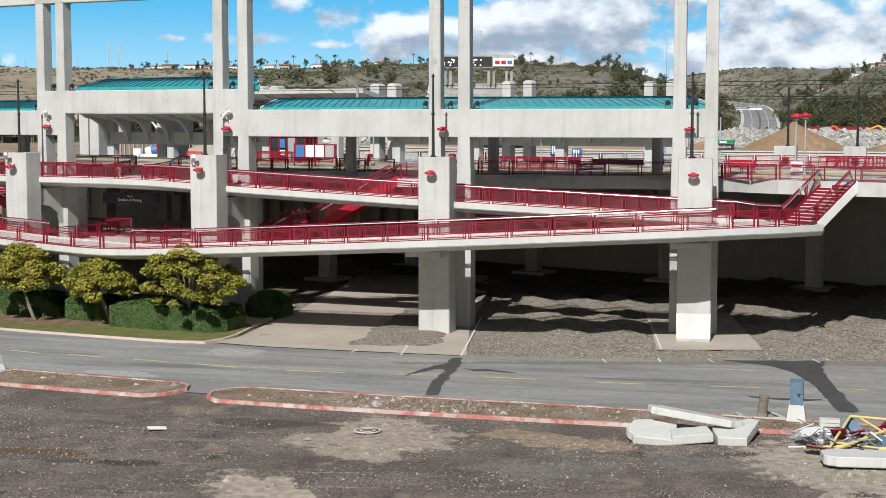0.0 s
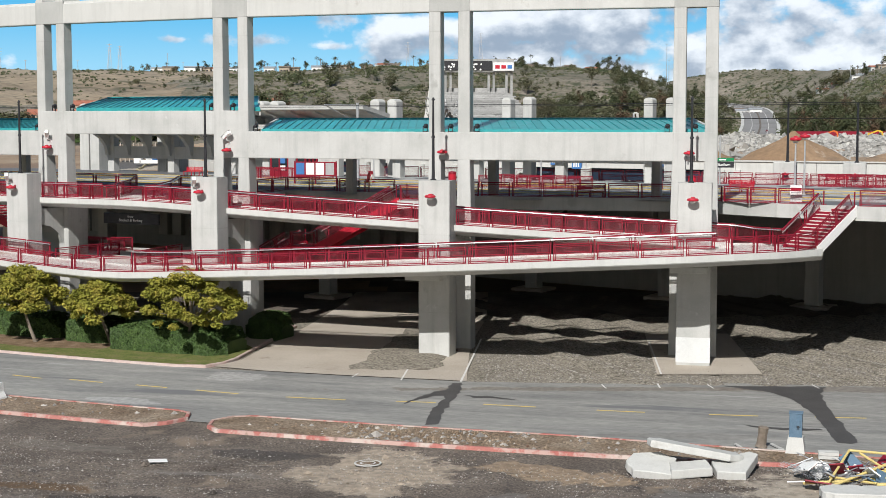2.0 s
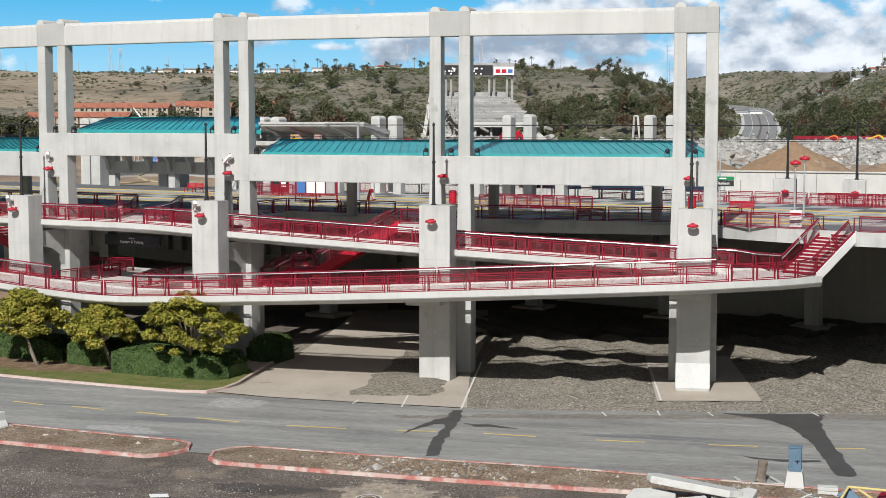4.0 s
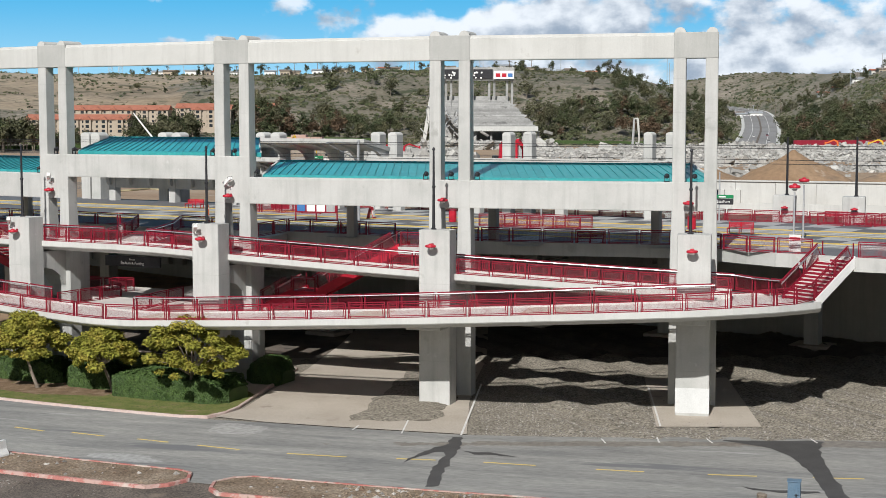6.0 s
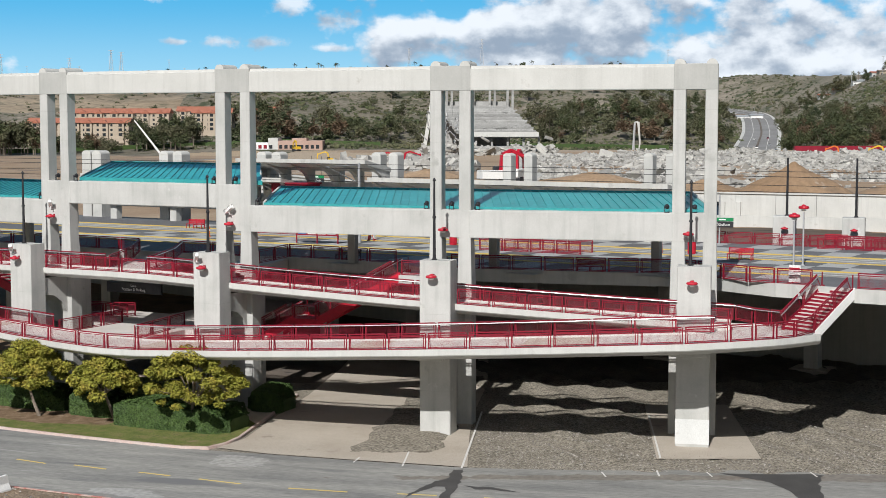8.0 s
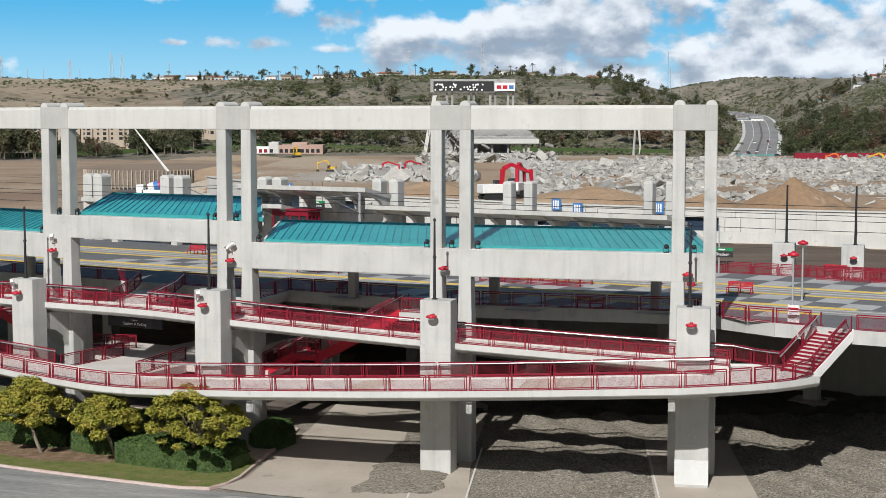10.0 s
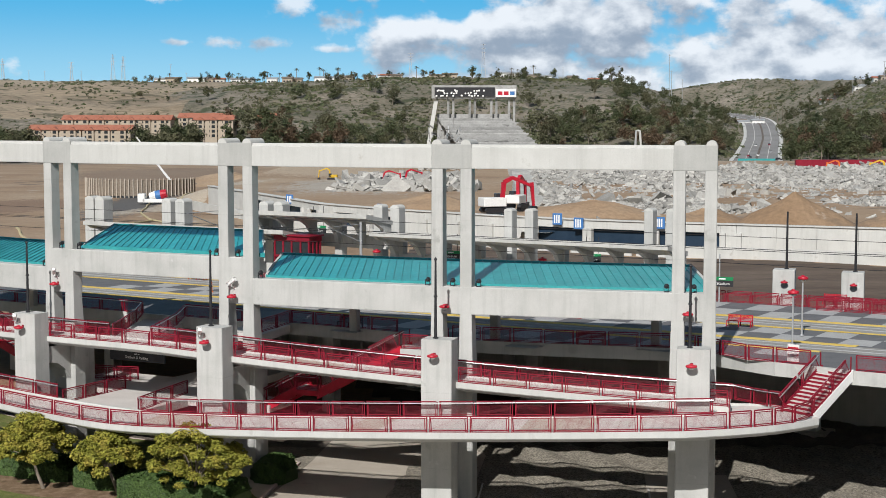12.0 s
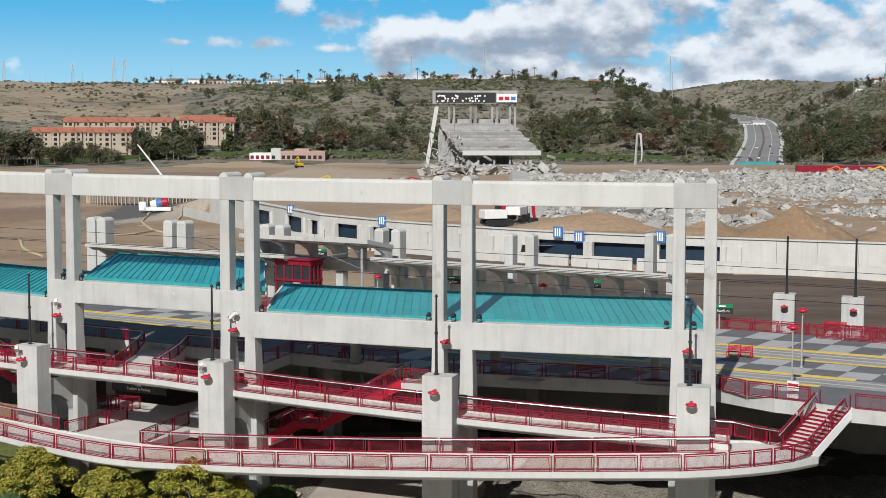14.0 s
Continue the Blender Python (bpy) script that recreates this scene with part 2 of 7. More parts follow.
def patches(m, items):
    """Worn patches with a ragged shape of their own: (x, y, half length, half width, turn, colour, strength)."""
    n, l = m.node_tree.nodes, m.node_tree.links
    shader = next(q for q in n if q.type == 'BSDF_PRINCIPLED')
    geo = n.new("ShaderNodeNewGeometry")
    rag = n.new("ShaderNodeTexNoise")
    rag.inputs["Scale"].default_value, rag.inputs["Detail"].default_value, rag.inputs["Roughness"].default_value = 0.55, 9.0, 0.62
    l.new(geo.outputs["Position"], rag.inputs["Vector"])
    for x, y, ax, ay, turn, colour, strength in items:
        src = shader.inputs["Base Color"].links[0].from_socket
        mp = n.new("ShaderNodeMapping")
        mp.vector_type = 'TEXTURE'
        mp.inputs["Location"].default_value = (x, y, 0)
        mp.inputs["Rotation"].default_value = (0, 0, radians(turn))
        mp.inputs["Scale"].default_value = (ax, ay, 1000)
        l.new(geo.outputs["Position"], mp.inputs[0])
        ln = n.new("ShaderNodeVectorMath")
        ln.operation = 'LENGTH'
        l.new(mp.outputs[0], ln.inputs[0])
        d = n.new("ShaderNodeMath")
        d.operation = 'MULTIPLY_ADD'
        d.inputs[1].default_value = 2.2
        l.new(rag.outputs["Fac"], d.inputs[0])
        l.new(ln.outputs["Value"], d.inputs[2])
        mr = n.new("ShaderNodeMapRange")
        mr.inputs["From Min"].default_value, mr.inputs["From Max"].default_value = 2.08, 1.94
        mr.inputs["To Max"].default_value = strength
        l.new(d.outputs[0], mr.inputs[0])
        grain = n.new("ShaderNodeTexNoise")
        grain.inputs["Scale"].default_value, grain.inputs["Detail"].default_value = 2.5, 10.0
        l.new(geo.outputs["Position"], grain.inputs["Vector"])
        ramp = n.new("ShaderNodeValToRGB")
        e = ramp.color_ramp.elements
        e[0].position, e[1].position = 0.36, 0.62
        e[0].color, e[1].color = (*(c * 0.72 for c in colour), 1), (*(c * 1.12 for c in colour), 1)
        l.new(grain.outputs["Fac"], ramp.inputs[0])
        mx = n.new("ShaderNodeMix")
        mx.data_type = 'RGBA'
        l.new(mr.outputs[0], mx.inputs[0])
        l.new(src, mx.inputs[6])
        l.new(ramp.outputs[0], mx.inputs[7])
        l.new(mx.outputs[2], shader.inputs["Base Color"])


patches(DIRT_DARK, [(-3.0, 66.2, 3.6, 4.6, -8, (0.36, 0.30, 0.235), 0.95), (-6.6, 55.8, 1.9, 4.6, 25, (0.40, 0.335, 0.27), 0.95), (5.2, 65.6, 4.4, 1.5, -33, (0.30, 0.225, 0.155), 0.9),
                    (-13.5, 61.5, 3.2, 0.7, -8, (0.05, 0.042, 0.036), 0.8), (-17.5, 63.6, 2.6, 0.6, -14, (0.13, 0.085, 0.05), 0.9), (-8.0, 69.5, 3.0, 0.9, -14, (0.055, 0.05, 0.048), 0.7),
                    (4.0, 60.2, 3.5, 1.6, -10, (0.18, 0.168, 0.155), 0.6), (11.0, 61.0, 3.2, 1.5, -20, (0.19, 0.18, 0.165), 0.6), (-18.0, 71.5, 4.0, 1.0, -22, (0.20, 0.175, 0.15), 0.55),
                    (16.5, 60.8, 4.2, 6.2, 8, (0.37, 0.325, 0.265), 0.95), (21.0, 66.0, 4.5, 4.0, 0, (0.36, 0.31, 0.255), 0.9), (-10.5, 66.0, 3.0, 0.5, -10, (0.21, 0.19, 0.17), 0.6)])
patches(SOIL, [(-84, 420, 9, 90, 3, (0.10, 0.10, 0.10), 0.9), (-68, 405, 6, 60, -14, (0.46, 0.40, 0.32), 0.85), (-95, 890, 130, 34, 2, (0.44, 0.34, 0.23), 0.8), (-240, 880, 70, 40, 0, (0.20, 0.17, 0.14), 0.8),
               (-112, 395, 16, 40, 0, (0.23, 0.15, 0.10), 0.8), (-20, 420, 26, 55, 0, (0.42, 0.39, 0.34), 0.75), (-45, 560, 30, 90, 10, (0.45, 0.36, 0.26), 0.8), (-120, 640, 40, 90, 0, (0.22, 0.16, 0.115), 0.7), (60, 690, 90, 60, 0, (0.40, 0.33, 0.25), 0.7)])
patches(ASPHALT, [(-17.6, 82.9, 2.6, 0.9, -20, (0.45, 0.445, 0.43), 0.6), (-12.4, 91.0, 1.9, 1.6, -20, (0.44, 0.43, 0.41), 0.6), (9.0, 86.6, 13.0, 0.7, 0, (0.20, 0.175, 0.145), 0.75), (24.0, 86.4, 8.0, 1.0, 0, (0.19, 0.165, 0.14), 0.7),
                  (-3.0, 75.6, 2.0, 0.8, -15, (0.20, 0.195, 0.19), 0.6), (12.0, 73.5, 4.0, 0.8, -6, (0.22, 0.21, 0.195), 0.5), (-6.5, 77.6, 3.0, 0.7, -20, (0.21, 0.20, 0.19), 0.55)])


# ---------------------------------------------------------------- building helpers
def part(name, bm, mat, parent=None, label=""):
    me = bpy.data.meshes.new(name)
    bm.normal_update()
    bm.to_mesh(me)
    bm.free()
    me.materials.append(mat)
    ob = new(name, me)
    if parent is not None:
        ob.parent = parent
    return tagged(ob, label)


def shared(name, me, parent, m, label=""):
    ob = new(name, me)
    ob.parent = parent
    ob.matrix_basis = m
    return tagged(ob, label)


def mesh_of(name, bm, mat):
    me = bpy.data.meshes.new(name)
    bm.normal_update()
    bm.to_mesh(me)
    bm.free()
    me.materials.append(mat)
    return me


def thing(name, label, category, group="", kind="", m=None):
    ob = new(name)
    ob.empty_display_size = 0.2
    if m is not None:
        ob.matrix_basis = m
    return tagged(ob, label, category, group, kind)


def hull(bm, rings, cap=True):
    """Joins rings of points (each the same count) with quads; caps the ends."""
    vs = [[bm.verts.new(p) for p in ring] for ring in rings]
    k = len(vs[0])
    for a, b in zip(vs, vs[1:]):
        for i in range(k):
            bm.faces.new((a[i], a[(i + 1) % k], b[(i + 1) % k], b[i]))
    if cap:
        bm.faces.new(vs[0][::-1])
        bm.faces.new(vs[-1])
    return bm


def box(bm, x0, x1, y0, y1, z0, z1, m=None, bevel=0.0):
    r = [[Vector((x, y, z)) for x, y in ((x0, y0), (x1, y0), (x1, y1), (x0, y1))] for z in (z0, z1)]
    if bevel:
        zs = [(z0, bevel), (z0 + bevel, 0), (z1 - bevel, 0), (z1, bevel)]
        r = []
        for z, i in zs:
            c = bevel
            r.append([Vector(p) for p in ((x0 + i + c, y0 + i, z), (x1 - i - c, y0 + i, z), (x1 - i, y0 + i + c, z), (x1 - i, y1 - i - c, z),
                                          (x1 - i - c, y1 - i, z), (x0 + i + c, y1 - i, z), (x0 + i, y1 - i - c, z), (x0 + i, y0 + i + c, z))])
    if m is not None:
        r = [[m @ p for p in ring] for ring in r]
    return hull(bm, r)


def tube(bm, a, b, ra, rb=None, k=6):
    a, b = Vector(a), Vector(b)
    q = (b - a).to_track_quat('Z', 'Y')
    rb = ra if rb is None else rb
    ring = lambda c, r: [c + q @ Vector((r * math.cos(2 * math.pi * i / k), r * math.sin(2 * math.pi * i / k), 0)) for i in range(k)]
    return hull(bm, [ring(a, ra), ring(b, rb)])


def lathe(bm, profile, m=None, k=12):
    m = m or Matrix.Identity(4)
    return hull(bm, [[m @ Vector((r * math.cos(2 * math.pi * i / k), r * math.sin(2 * math.pi * i / k), z)) for i in range(k)] for r, z in profile])


def B():
    return bmesh.new()


# The station is curved: s runs along its front (0 at a pair of columns), r is the distance from the centre of the curve.
CX, CY, R0 = 45.0, 244.7, 149.0


def phi(s):
    return radians(18.0) - s / R0


def P(s, r, z):
    a = phi(s)
    return Vector((CX - r * math.sin(a), CY - r * math.cos(a), z))


def F(s, r, z):
    """The frame at a station: x along the front to the right, y to the back, z up."""
    return Matrix.Translation(P(s, r, z)) @ Matrix.Rotation(-phi(s), 4, 'Z')


# The tracks run straight: u along them, w to the back.
TU, TW, T0 = Vector((0.857, -0.515, 0)), Vector((0.515, 0.857, 0)), Vector((20.0, 112.7, 0))


def K(u, w, z):
    return T0 + TU * u + TW * w + Vector((0, 0, z))


def lerp(a, b, t):
    return a + (b - a) * t


def table(x, pts):
    """Straight interpolation in a short table."""
    for (xa, ya), (xb, yb) in zip(pts, pts[1:]):
        if x <= xb:
            return ya if x <= xa else ya + (yb - ya) * (x - xa) / (xb - xa)
    return pts[-1][1]


def steps(a, b, d):
    k = max(1, round(abs(b - a) / d))
    return [a + (b - a) * i / k for i in range(k + 1)]


# ---------------------------------------------------------------- land
ROAD_UP = [(172, 800, 0.6), (176, 862, 0.8), (218, 1060, 3.0), (260, 1250, 12.0), (291, 1430, 24.5), (285, 1510, 30.0), (248, 1580, 35.5), (190, 1630, 40.0)]
RIDGE = [(-900, 60), (-402, 61), (-254, 59), (-150, 60), (-47, 63), (60, 63), (110, 61), (150, 58), (185, 53), (205, 51), (240, 54), (264, 60), (325, 69), (402, 64), (900, 66)]


WALL = [(-62, 396), (-42, 350), (-26, 312), (-9, 290), (12, 270), (30, 257.5), (48.5, 249.5), (70, 240), (110, 222)]


def smooth(a, b, x):
    t = min(1.0, max(0.0, (x - a) / (b - a)))
    return t * t * (3 - 2 * t)


def road_up_z(x, y):
    """Distance to the uphill road and its height there."""
    best = (1e9, 0.0)
    for (xa, ya, za), (xb, yb, zb) in zip(ROAD_UP, ROAD_UP[1:]):
        dx, dy = xb - xa, yb - ya
        t = min(1.0, max(0.0, ((x - xa) * dx + (y - ya) * dy) / (dx * dx + dy * dy)))
        d = math.hypot(x - xa - dx * t, y - ya - dy * t)
        if d < best[0]:
            best = (d, za + (zb - za) * t)
    return best


def ground_z(x, y):
    if y < 132:
        r = math.hypot(CX - x, CY - y)
        z = -0.02
        a = smooth(4, 8, x - 0.18 * (100 - y)) * smooth(161.2, 158.5, r) * smooth(86.5, 90.5, y)
        if a > 0:
            q = x * 0.92 + y * 0.38
            z += a * (0.16 + 0.17 * math.sin(q * 2.0) + 0.06 * math.sin(q * 5.1 + 1.0) + 0.10 * noise.noise((x * 0.5, y * 0.35, 3)) + 0.05 * noise.noise((x * 1.9, y * 1.7, 5)))
        z = lerp(z, min(z, 0.045), smooth(12.0, 13.2, x - 0.08 * (y - 91)) * smooth(20.6, 19.4, x - 0.07 * (y - 91))) if y > 88 else z
        if r > 180.5:
            rut = y + 0.16 * x + 0.8 * noise.noise((x * 0.12, y * 0.1, 6))
            z += 0.06 * math.sin(rut * 2.6) * smooth(4, -4, x + 3 * noise.noise((x * 0.2, y * 0.2, 4))) * smooth(72, 68, y)
            z += 0.07 * noise.noise((x * 0.3, y * 0.8, 1)) + 0.06 * noise.noise((x * 0.8, y * 1.5, 2)) - 0.05
        return z
    wy = table(x, WALL)
    z = 3.6 * smooth(132, 205, y) + 4.4 * smooth(wy + 1.5, wy + 14, y) * smooth(-80, -60, x)
    z *= 1.0 - 0.85 * smooth(640, 930, y)
    z += 0.6 * noise.noise((x * 0.03, y * 0.03, 7)) * smooth(140, 200, y)
    if y > 860:
        h = table(x, RIDGE)
        t = smooth(880, 1390, y + 40 * noise.noise((x * 0.006, y * 0.004, 2)))
        hill = h * t + 9 * noise.noise((x * 0.012, y * 0.012, 4)) * t * (1.06 - t) * 2.6 + 3 * noise.noise((x * 0.05, y * 0.05, 9)) * t * (1.05 - t) * 4
        d, rz = road_up_z(x, y)
        hill = min(hill, rz - 1.6 + 0.42 * max(0.0, d - 17)) if y < 1700 else hill
        z += max(hill, -1)
    return z


def axis(spans):
    out = []
    for a, b, d in spans:
        out += steps(a, b, d)[:-1]
    return out + [spans[-1][1]]


XS = axis([(-1500, -600, 90), (-600, -200, 14), (-200, -70, 7), (-70, -46, 3), (-46, 46, 0.6), (46, 140, 4), (140, 560, 9), (560, 1500, 90)])
YS = axis([(-300, 40, 40), (40, 132, 0.6), (132, 420, 4), (420, 900, 12), (900, 1720, 9), (1720, 4400, 200)])
verts = [(x, y, ground_z(x, y)) for y in YS for x in XS]
nx = len(XS)
faces = [(j * nx + i, j * nx + i + 1, (j + 1) * nx + i + 1, (j + 1) * nx + i) for j in range(len(YS) - 1) for i in range(nx - 1)]
me = bpy.data.meshes.new("ground")
me.from_pydata(verts, [], faces)
for mt in (DIRT_DARK, GRAVEL, SOIL, HILL, HILL_TAN, SOIL_DARK):
    me.materials.append(mt)
slots = []
for j in range(len(YS) - 1):
    for i in range(nx - 1):
        x, y = (XS[i] + XS[i + 1]) / 2, (YS[j] + YS[j + 1]) / 2
        r = math.hypot(CX - x, CY - y)
        slots.append(0 if y < 135 and (r > 165 or y > 119) else 1 if y < 135 else 5 if y < table(x, WALL) - 8 and x > -8 + 14 * noise.noise((x * 0.05, y * 0.05, 2)) else 2 if y < 900 + 30 * noise.noise((x * 0.02, y * 0.02, 0)) else 4 if x < -205 + 60 * noise.noise((x * 0.01, y * 0.01, 8)) and y > 1110 + 60 * noise.noise((x * 0.015, y * 0.015, 3)) else 3)
me.polygons.foreach_set("material_index", slots)
me.polygons.foreach_set("use_smooth", [True] * len(slots))
tagged(new("ground", me), "dark milled earth, gravel and scrub hills", "ground", kind="structure")


def strip(name, s0, s1, r_out, r_in, z, mat, label, category, step=1.5, thick=0.0, kind="structure", parent=None):
    """A sheet or slab that follows the curve; the radii may be numbers or tables over s."""
    bm = B()
    ro = (lambda s: table(s, r_out)) if isinstance(r_out, list) else (lambda s: r_out)
    ri = (lambda s: table(s, r_in)) if isinstance(r_in, list) else (lambda s: r_in)
    ss = steps(s0, s1, step)
    if thick:
        hull(bm, [[P(s, ro(s), z), P(s, ri(s), z), P(s, ri(s), z - thick), P(s, ro(s), z - thick)] for s in ss])
    else:
        rows = [[bm.verts.new(P(s, lerp(ro(s), ri(s), t), z)) for t in (0, 0.25, 0.5, 0.75, 1)] for s in ss]
        for a, b in zip(rows, rows[1:]):
            for i in range(4):
                bm.faces.new((a[i], b[i], b[i + 1], a[i + 1]))
    ob = part(name, bm, mat, parent)
    return tagged(ob, label, category, kind=kind)


MED_OUT = [(-60, 174.8), (-14, 175.0), (13, 175.8), (20, 177.0), (26, 178.4), (40, 180.2)]
MED_NEAR = [(-60, 178.8), (-11, 179.0), (9, 179.6), (26, 180.5), (40, 181.2)]
strip("road", -75, 60, [(-75, 177.0), (13, 177.4), (26, 180.2), (60, 183.0)], [(-75, 162.2), (-9, 162.2), (-6, 161.9), (6, 161.6), (13, 160.4), (20.5, 158.6), (60, 158.4)], 0.015, ASPHALT, "worn grey asphalt road with yellow dashes", "road")
# the driveway that runs under the station, with its tan concrete apron
bm = B()
pts = [(-14.4, 94.6), (-13.0, 97.4), (-11.9, 104.2), (-10.2, 113.5), (-8.6, 126), (-7.5, 140), (4.2, 140), (3.4, 118), (2.2, 107), (1.7, 99), (1.4, 89.2), (-6.0, 91.3), (-11.0, 92.9)]
bm.faces.new([bm.verts.new((x, y, 0.035)) for x, y in pts])
tagged(part("driveway", bm, APRON), "tan concrete driveway under the station", "pavement", kind="structure")
bm = B()
bm.faces.new([bm.verts.new((x, y, 0.085)) for x, y in ((13.0, 91.2), (19.4, 91.2), (20.6, 109), (14.6, 109))])
tagged(part("pavement", bm, APRON), "concrete pad round a pier", "pavement", kind="structure")
# gravel pile over the driveway's edge
bm = B()
for i in range(26):
    for j in range(20):
        x, y = -7.2 + 5.6 * i / 25, 92.6 + 20 * j / 19
        x += (y - 92.6) * 0.17 + 0.9 * noise.noise((x * 0.6, y * 0.5, 31)) + 0.3 * noise.noise((x * 2.1, y * 1.7, 8)) + 1.1
        y += 1.2 * noise.noise((x * 0.5, y * 0.3, 12))
        e = min(i, 25 - i, j * 1.2, (19 - j)) / 5.0
        bm.verts.new((x, y, 0.03 + 0.16 * min(1, e) + 0.08 * noise.noise((x, y, 1)) * min(1, e) - (0.06 if e == 0 else 0)))
bm.verts.ensure_lookup_table()
for i in range(25):
    for j in range(19):
        bm.faces.new([bm.verts[k] for k in (i * 20 + j, i * 20 + 20 + j, i * 20 + 21 + j, i * 20 + 1 + j)])
tagged(part("gravel_bed", bm, GRAVEL), "spread gravel over a driveway edge", "gravel", kind="stuff")
# raised median between road and dirt lot, in two lengths with rounded ends


def outline_slab(name, pts, z0, z1, mat, label, category, kerb=None, width=0.16, kerb_parts=(), kind="structure"):
    bm = B()
    hull(bm, [[Vector((x, y, z)) for x, y in pts] for z in (z0, z1)])
    ob = tagged(part(name, bm, mat), label, category, kind=kind)
    if kerb:
        n = len(pts)
        cx, cy = sum(p[0] for p in pts) / n, sum(p[1] for p in pts) / n
        for i in range(n):
            if kerb_parts and i not in kerb_parts:
                continue
            a, b = Vector((*pts[i], 0)), Vector((*pts[(i + 1) % n], 0))
            t = (b - a).normalized()
            o = Vector((t.y, -t.x, 0))
            bm = B()
            hull(bm, [[a + o * 0.05 + Vector((0, 0, z0)), a + o * 0.03 + Vector((0, 0, z1 + 0.02)), a + o * 0.0 + Vector((0, 0, z1 + 0.045)), a - o * width + Vector((0, 0, z1 + 0.045)), a - o * width + Vector((0, 0, z0))],
                      [b + o * 0.05 + Vector((0, 0, z0)), b + o * 0.03 + Vector((0, 0, z1 + 0.02)), b + o * 0.0 + Vector((0, 0, z1 + 0.045)), b - o * width + Vector((0, 0, z1 + 0.045)), b - o * width + Vector((0, 0, z0))]])
            part("kerb", bm, kerb if not callable(kerb) else kerb(i), ob)
    return ob


def xy(s, r):
    p = P(s, r, 0)
    return (p.x, p.y)


near = [xy(s, table(s, MED_NEAR)) for s in steps(-60, -4.2, 3)]
far = [xy(s, table(s, MED_OUT)) for s in steps(-60, -4.4, 3)]
tip = [xy(-3.5, 178.4), xy(-3.1, 177.1), xy(-3.6, 175.7)]
outline_slab("median", near + tip + far[::-1], -0.05, 0.11, MEDIAN, "bare earth median with a worn red kerb", "median", kerb=KERB_RED)
near = [xy(s, table(s, MED_NEAR)) for s in steps(-0.8, 40, 3)]
far = [xy(s, table(s, MED_OUT)) for s in steps(-0.6, 40, 3)]
tip = [xy(-1.4, 175.9), xy(-1.9, 177.1), xy(-1.5, 178.5)]
outline_slab("median", near + far[::-1] + tip, -0.05, 0.11, MEDIAN, "littered earth median with a red and white kerb", "median", kerb=KERB_RED)
# planted bed beside the road
bed = [xy(s, 162.4) for s in steps(-60, -11.2, 2.4)] + [(-14.9, 94.3), (-13.9, 95.6), (-13.3, 97.4), (-12.3, 104.0), (-11.0, 113.0), (-15.5, 116.5), (-30, 124), (-60, 150)]
outline_slab("planting_bed", bed, -0.05, 0.12, GRASS, "planting bed with mown grass and bare soil", "garden bed", kerb=KERB_PINK)

bm = B()
bm.faces.new([bm.verts.new((x, y, 0.128)) for x, y in ((-15.6, 108.2), (-12.75, 101.6), (-11.75, 107.2), (-13.0, 110.2))])
tagged(part("path", bm, APRON), "concrete path between the hedges", "pavement", kind="structure")

strip("mulch", -60, -19.2, [(-60, 159.9), (-30, 159.6), (-24, 160.2), (-19.2, 158.6)], 153.0, 0.127, MULCH, "brown bark mulch under the trees", "mulch", kind="stuff")

# painted lines
def flat_line(name, a, b, w, mat, z=0.045, label="faded white parking line", category="road marking"):
    a, b = Vector((*a, z)), Vector((*b, z))
    o = (b - a).normalized().cross(Vector((0, 0, 1))) * w / 2
    bm = B()
    bm.faces.new([bm.verts.new(p) for p in (a - o, b - o, b + o, a + o)])
    return tagged(part(name, bm, mat), label, category, kind="structure")


for a, b in (((-26.2, 91.4), (-24.1, 90.2)), ((-22.3, 89.8), (-20.1, 88.7)), ((-18.0, 87.9), (-16.0, 87.0)), ((-14.2, 86.2), (-11.6, 85.0)), ((-8.8, 84.0), (-5.4, 83.1)), ((-2.6, 82.7), (-0.4, 82.3)),
             ((2.2, 81.8), (5.0, 81.0)), ((8.2, 80.1), (10.7, 79.5)), ((14.0, 78.9), (16.5, 78.5)), ((19.4, 78.2), (22.0, 77.9)), ((25.5, 77.7), (28.0, 77.5))):
    flat_line("road_line", a, b, 0.19, LINE_YELLOW, 0.026, "worn yellow road dash")
flat_line("parking_line", (-1.9, 97.5), (-2.5, 89.4), 0.11, LINE_WHITE)
flat_line("parking_line", (2.7, 106.6), (1.05, 88.9), 0.13, LINE_WHITE)
flat_line("parking_line", (-5.2, 91.8), (-5.5, 90.4), 0.11, LINE_WHITE)
flat_line("parking_line", (14.35, 105.0), (13.25, 91.3), 0.12, LINE_WHITE, 0.095)
flat_line("parking_line", (12.6, 88.3), (12.55, 86.8), 0.11, LINE_WHITE)
for x in (9.3, 15.5, 21.6, 26.0):
    flat_line("parking_line", (x, 88.0), (x + 0.12, 86.7), 0.10, LINE_WHITE, 0.03)


def stain(name, pts, mat, z, label, category="stain", jag=0.18, sub=6):
    """A flat patch with a ragged outline."""
    bm = B()
    out = []
    n = len(pts)
    for i in range(n):
        a, b = pts[i], pts[(i + 1) % n]
        for k in range(sub):
            t = k / sub
            x, y = lerp(a[0], b[0], t), lerp(a[1], b[1], t)
            out.append((x + jag * noise.noise((x * 1.3, y * 1.3, 11)), y + 1.6 * jag * noise.noise((x * 1.3, y * 1.3, 17)), z))
    f = bm.faces.new([bm.verts.new(p) for p in out])
    bmesh.ops.triangulate(bm, faces=[f])
    return tagged(part(name, bm, mat), label, category, kind="structure")


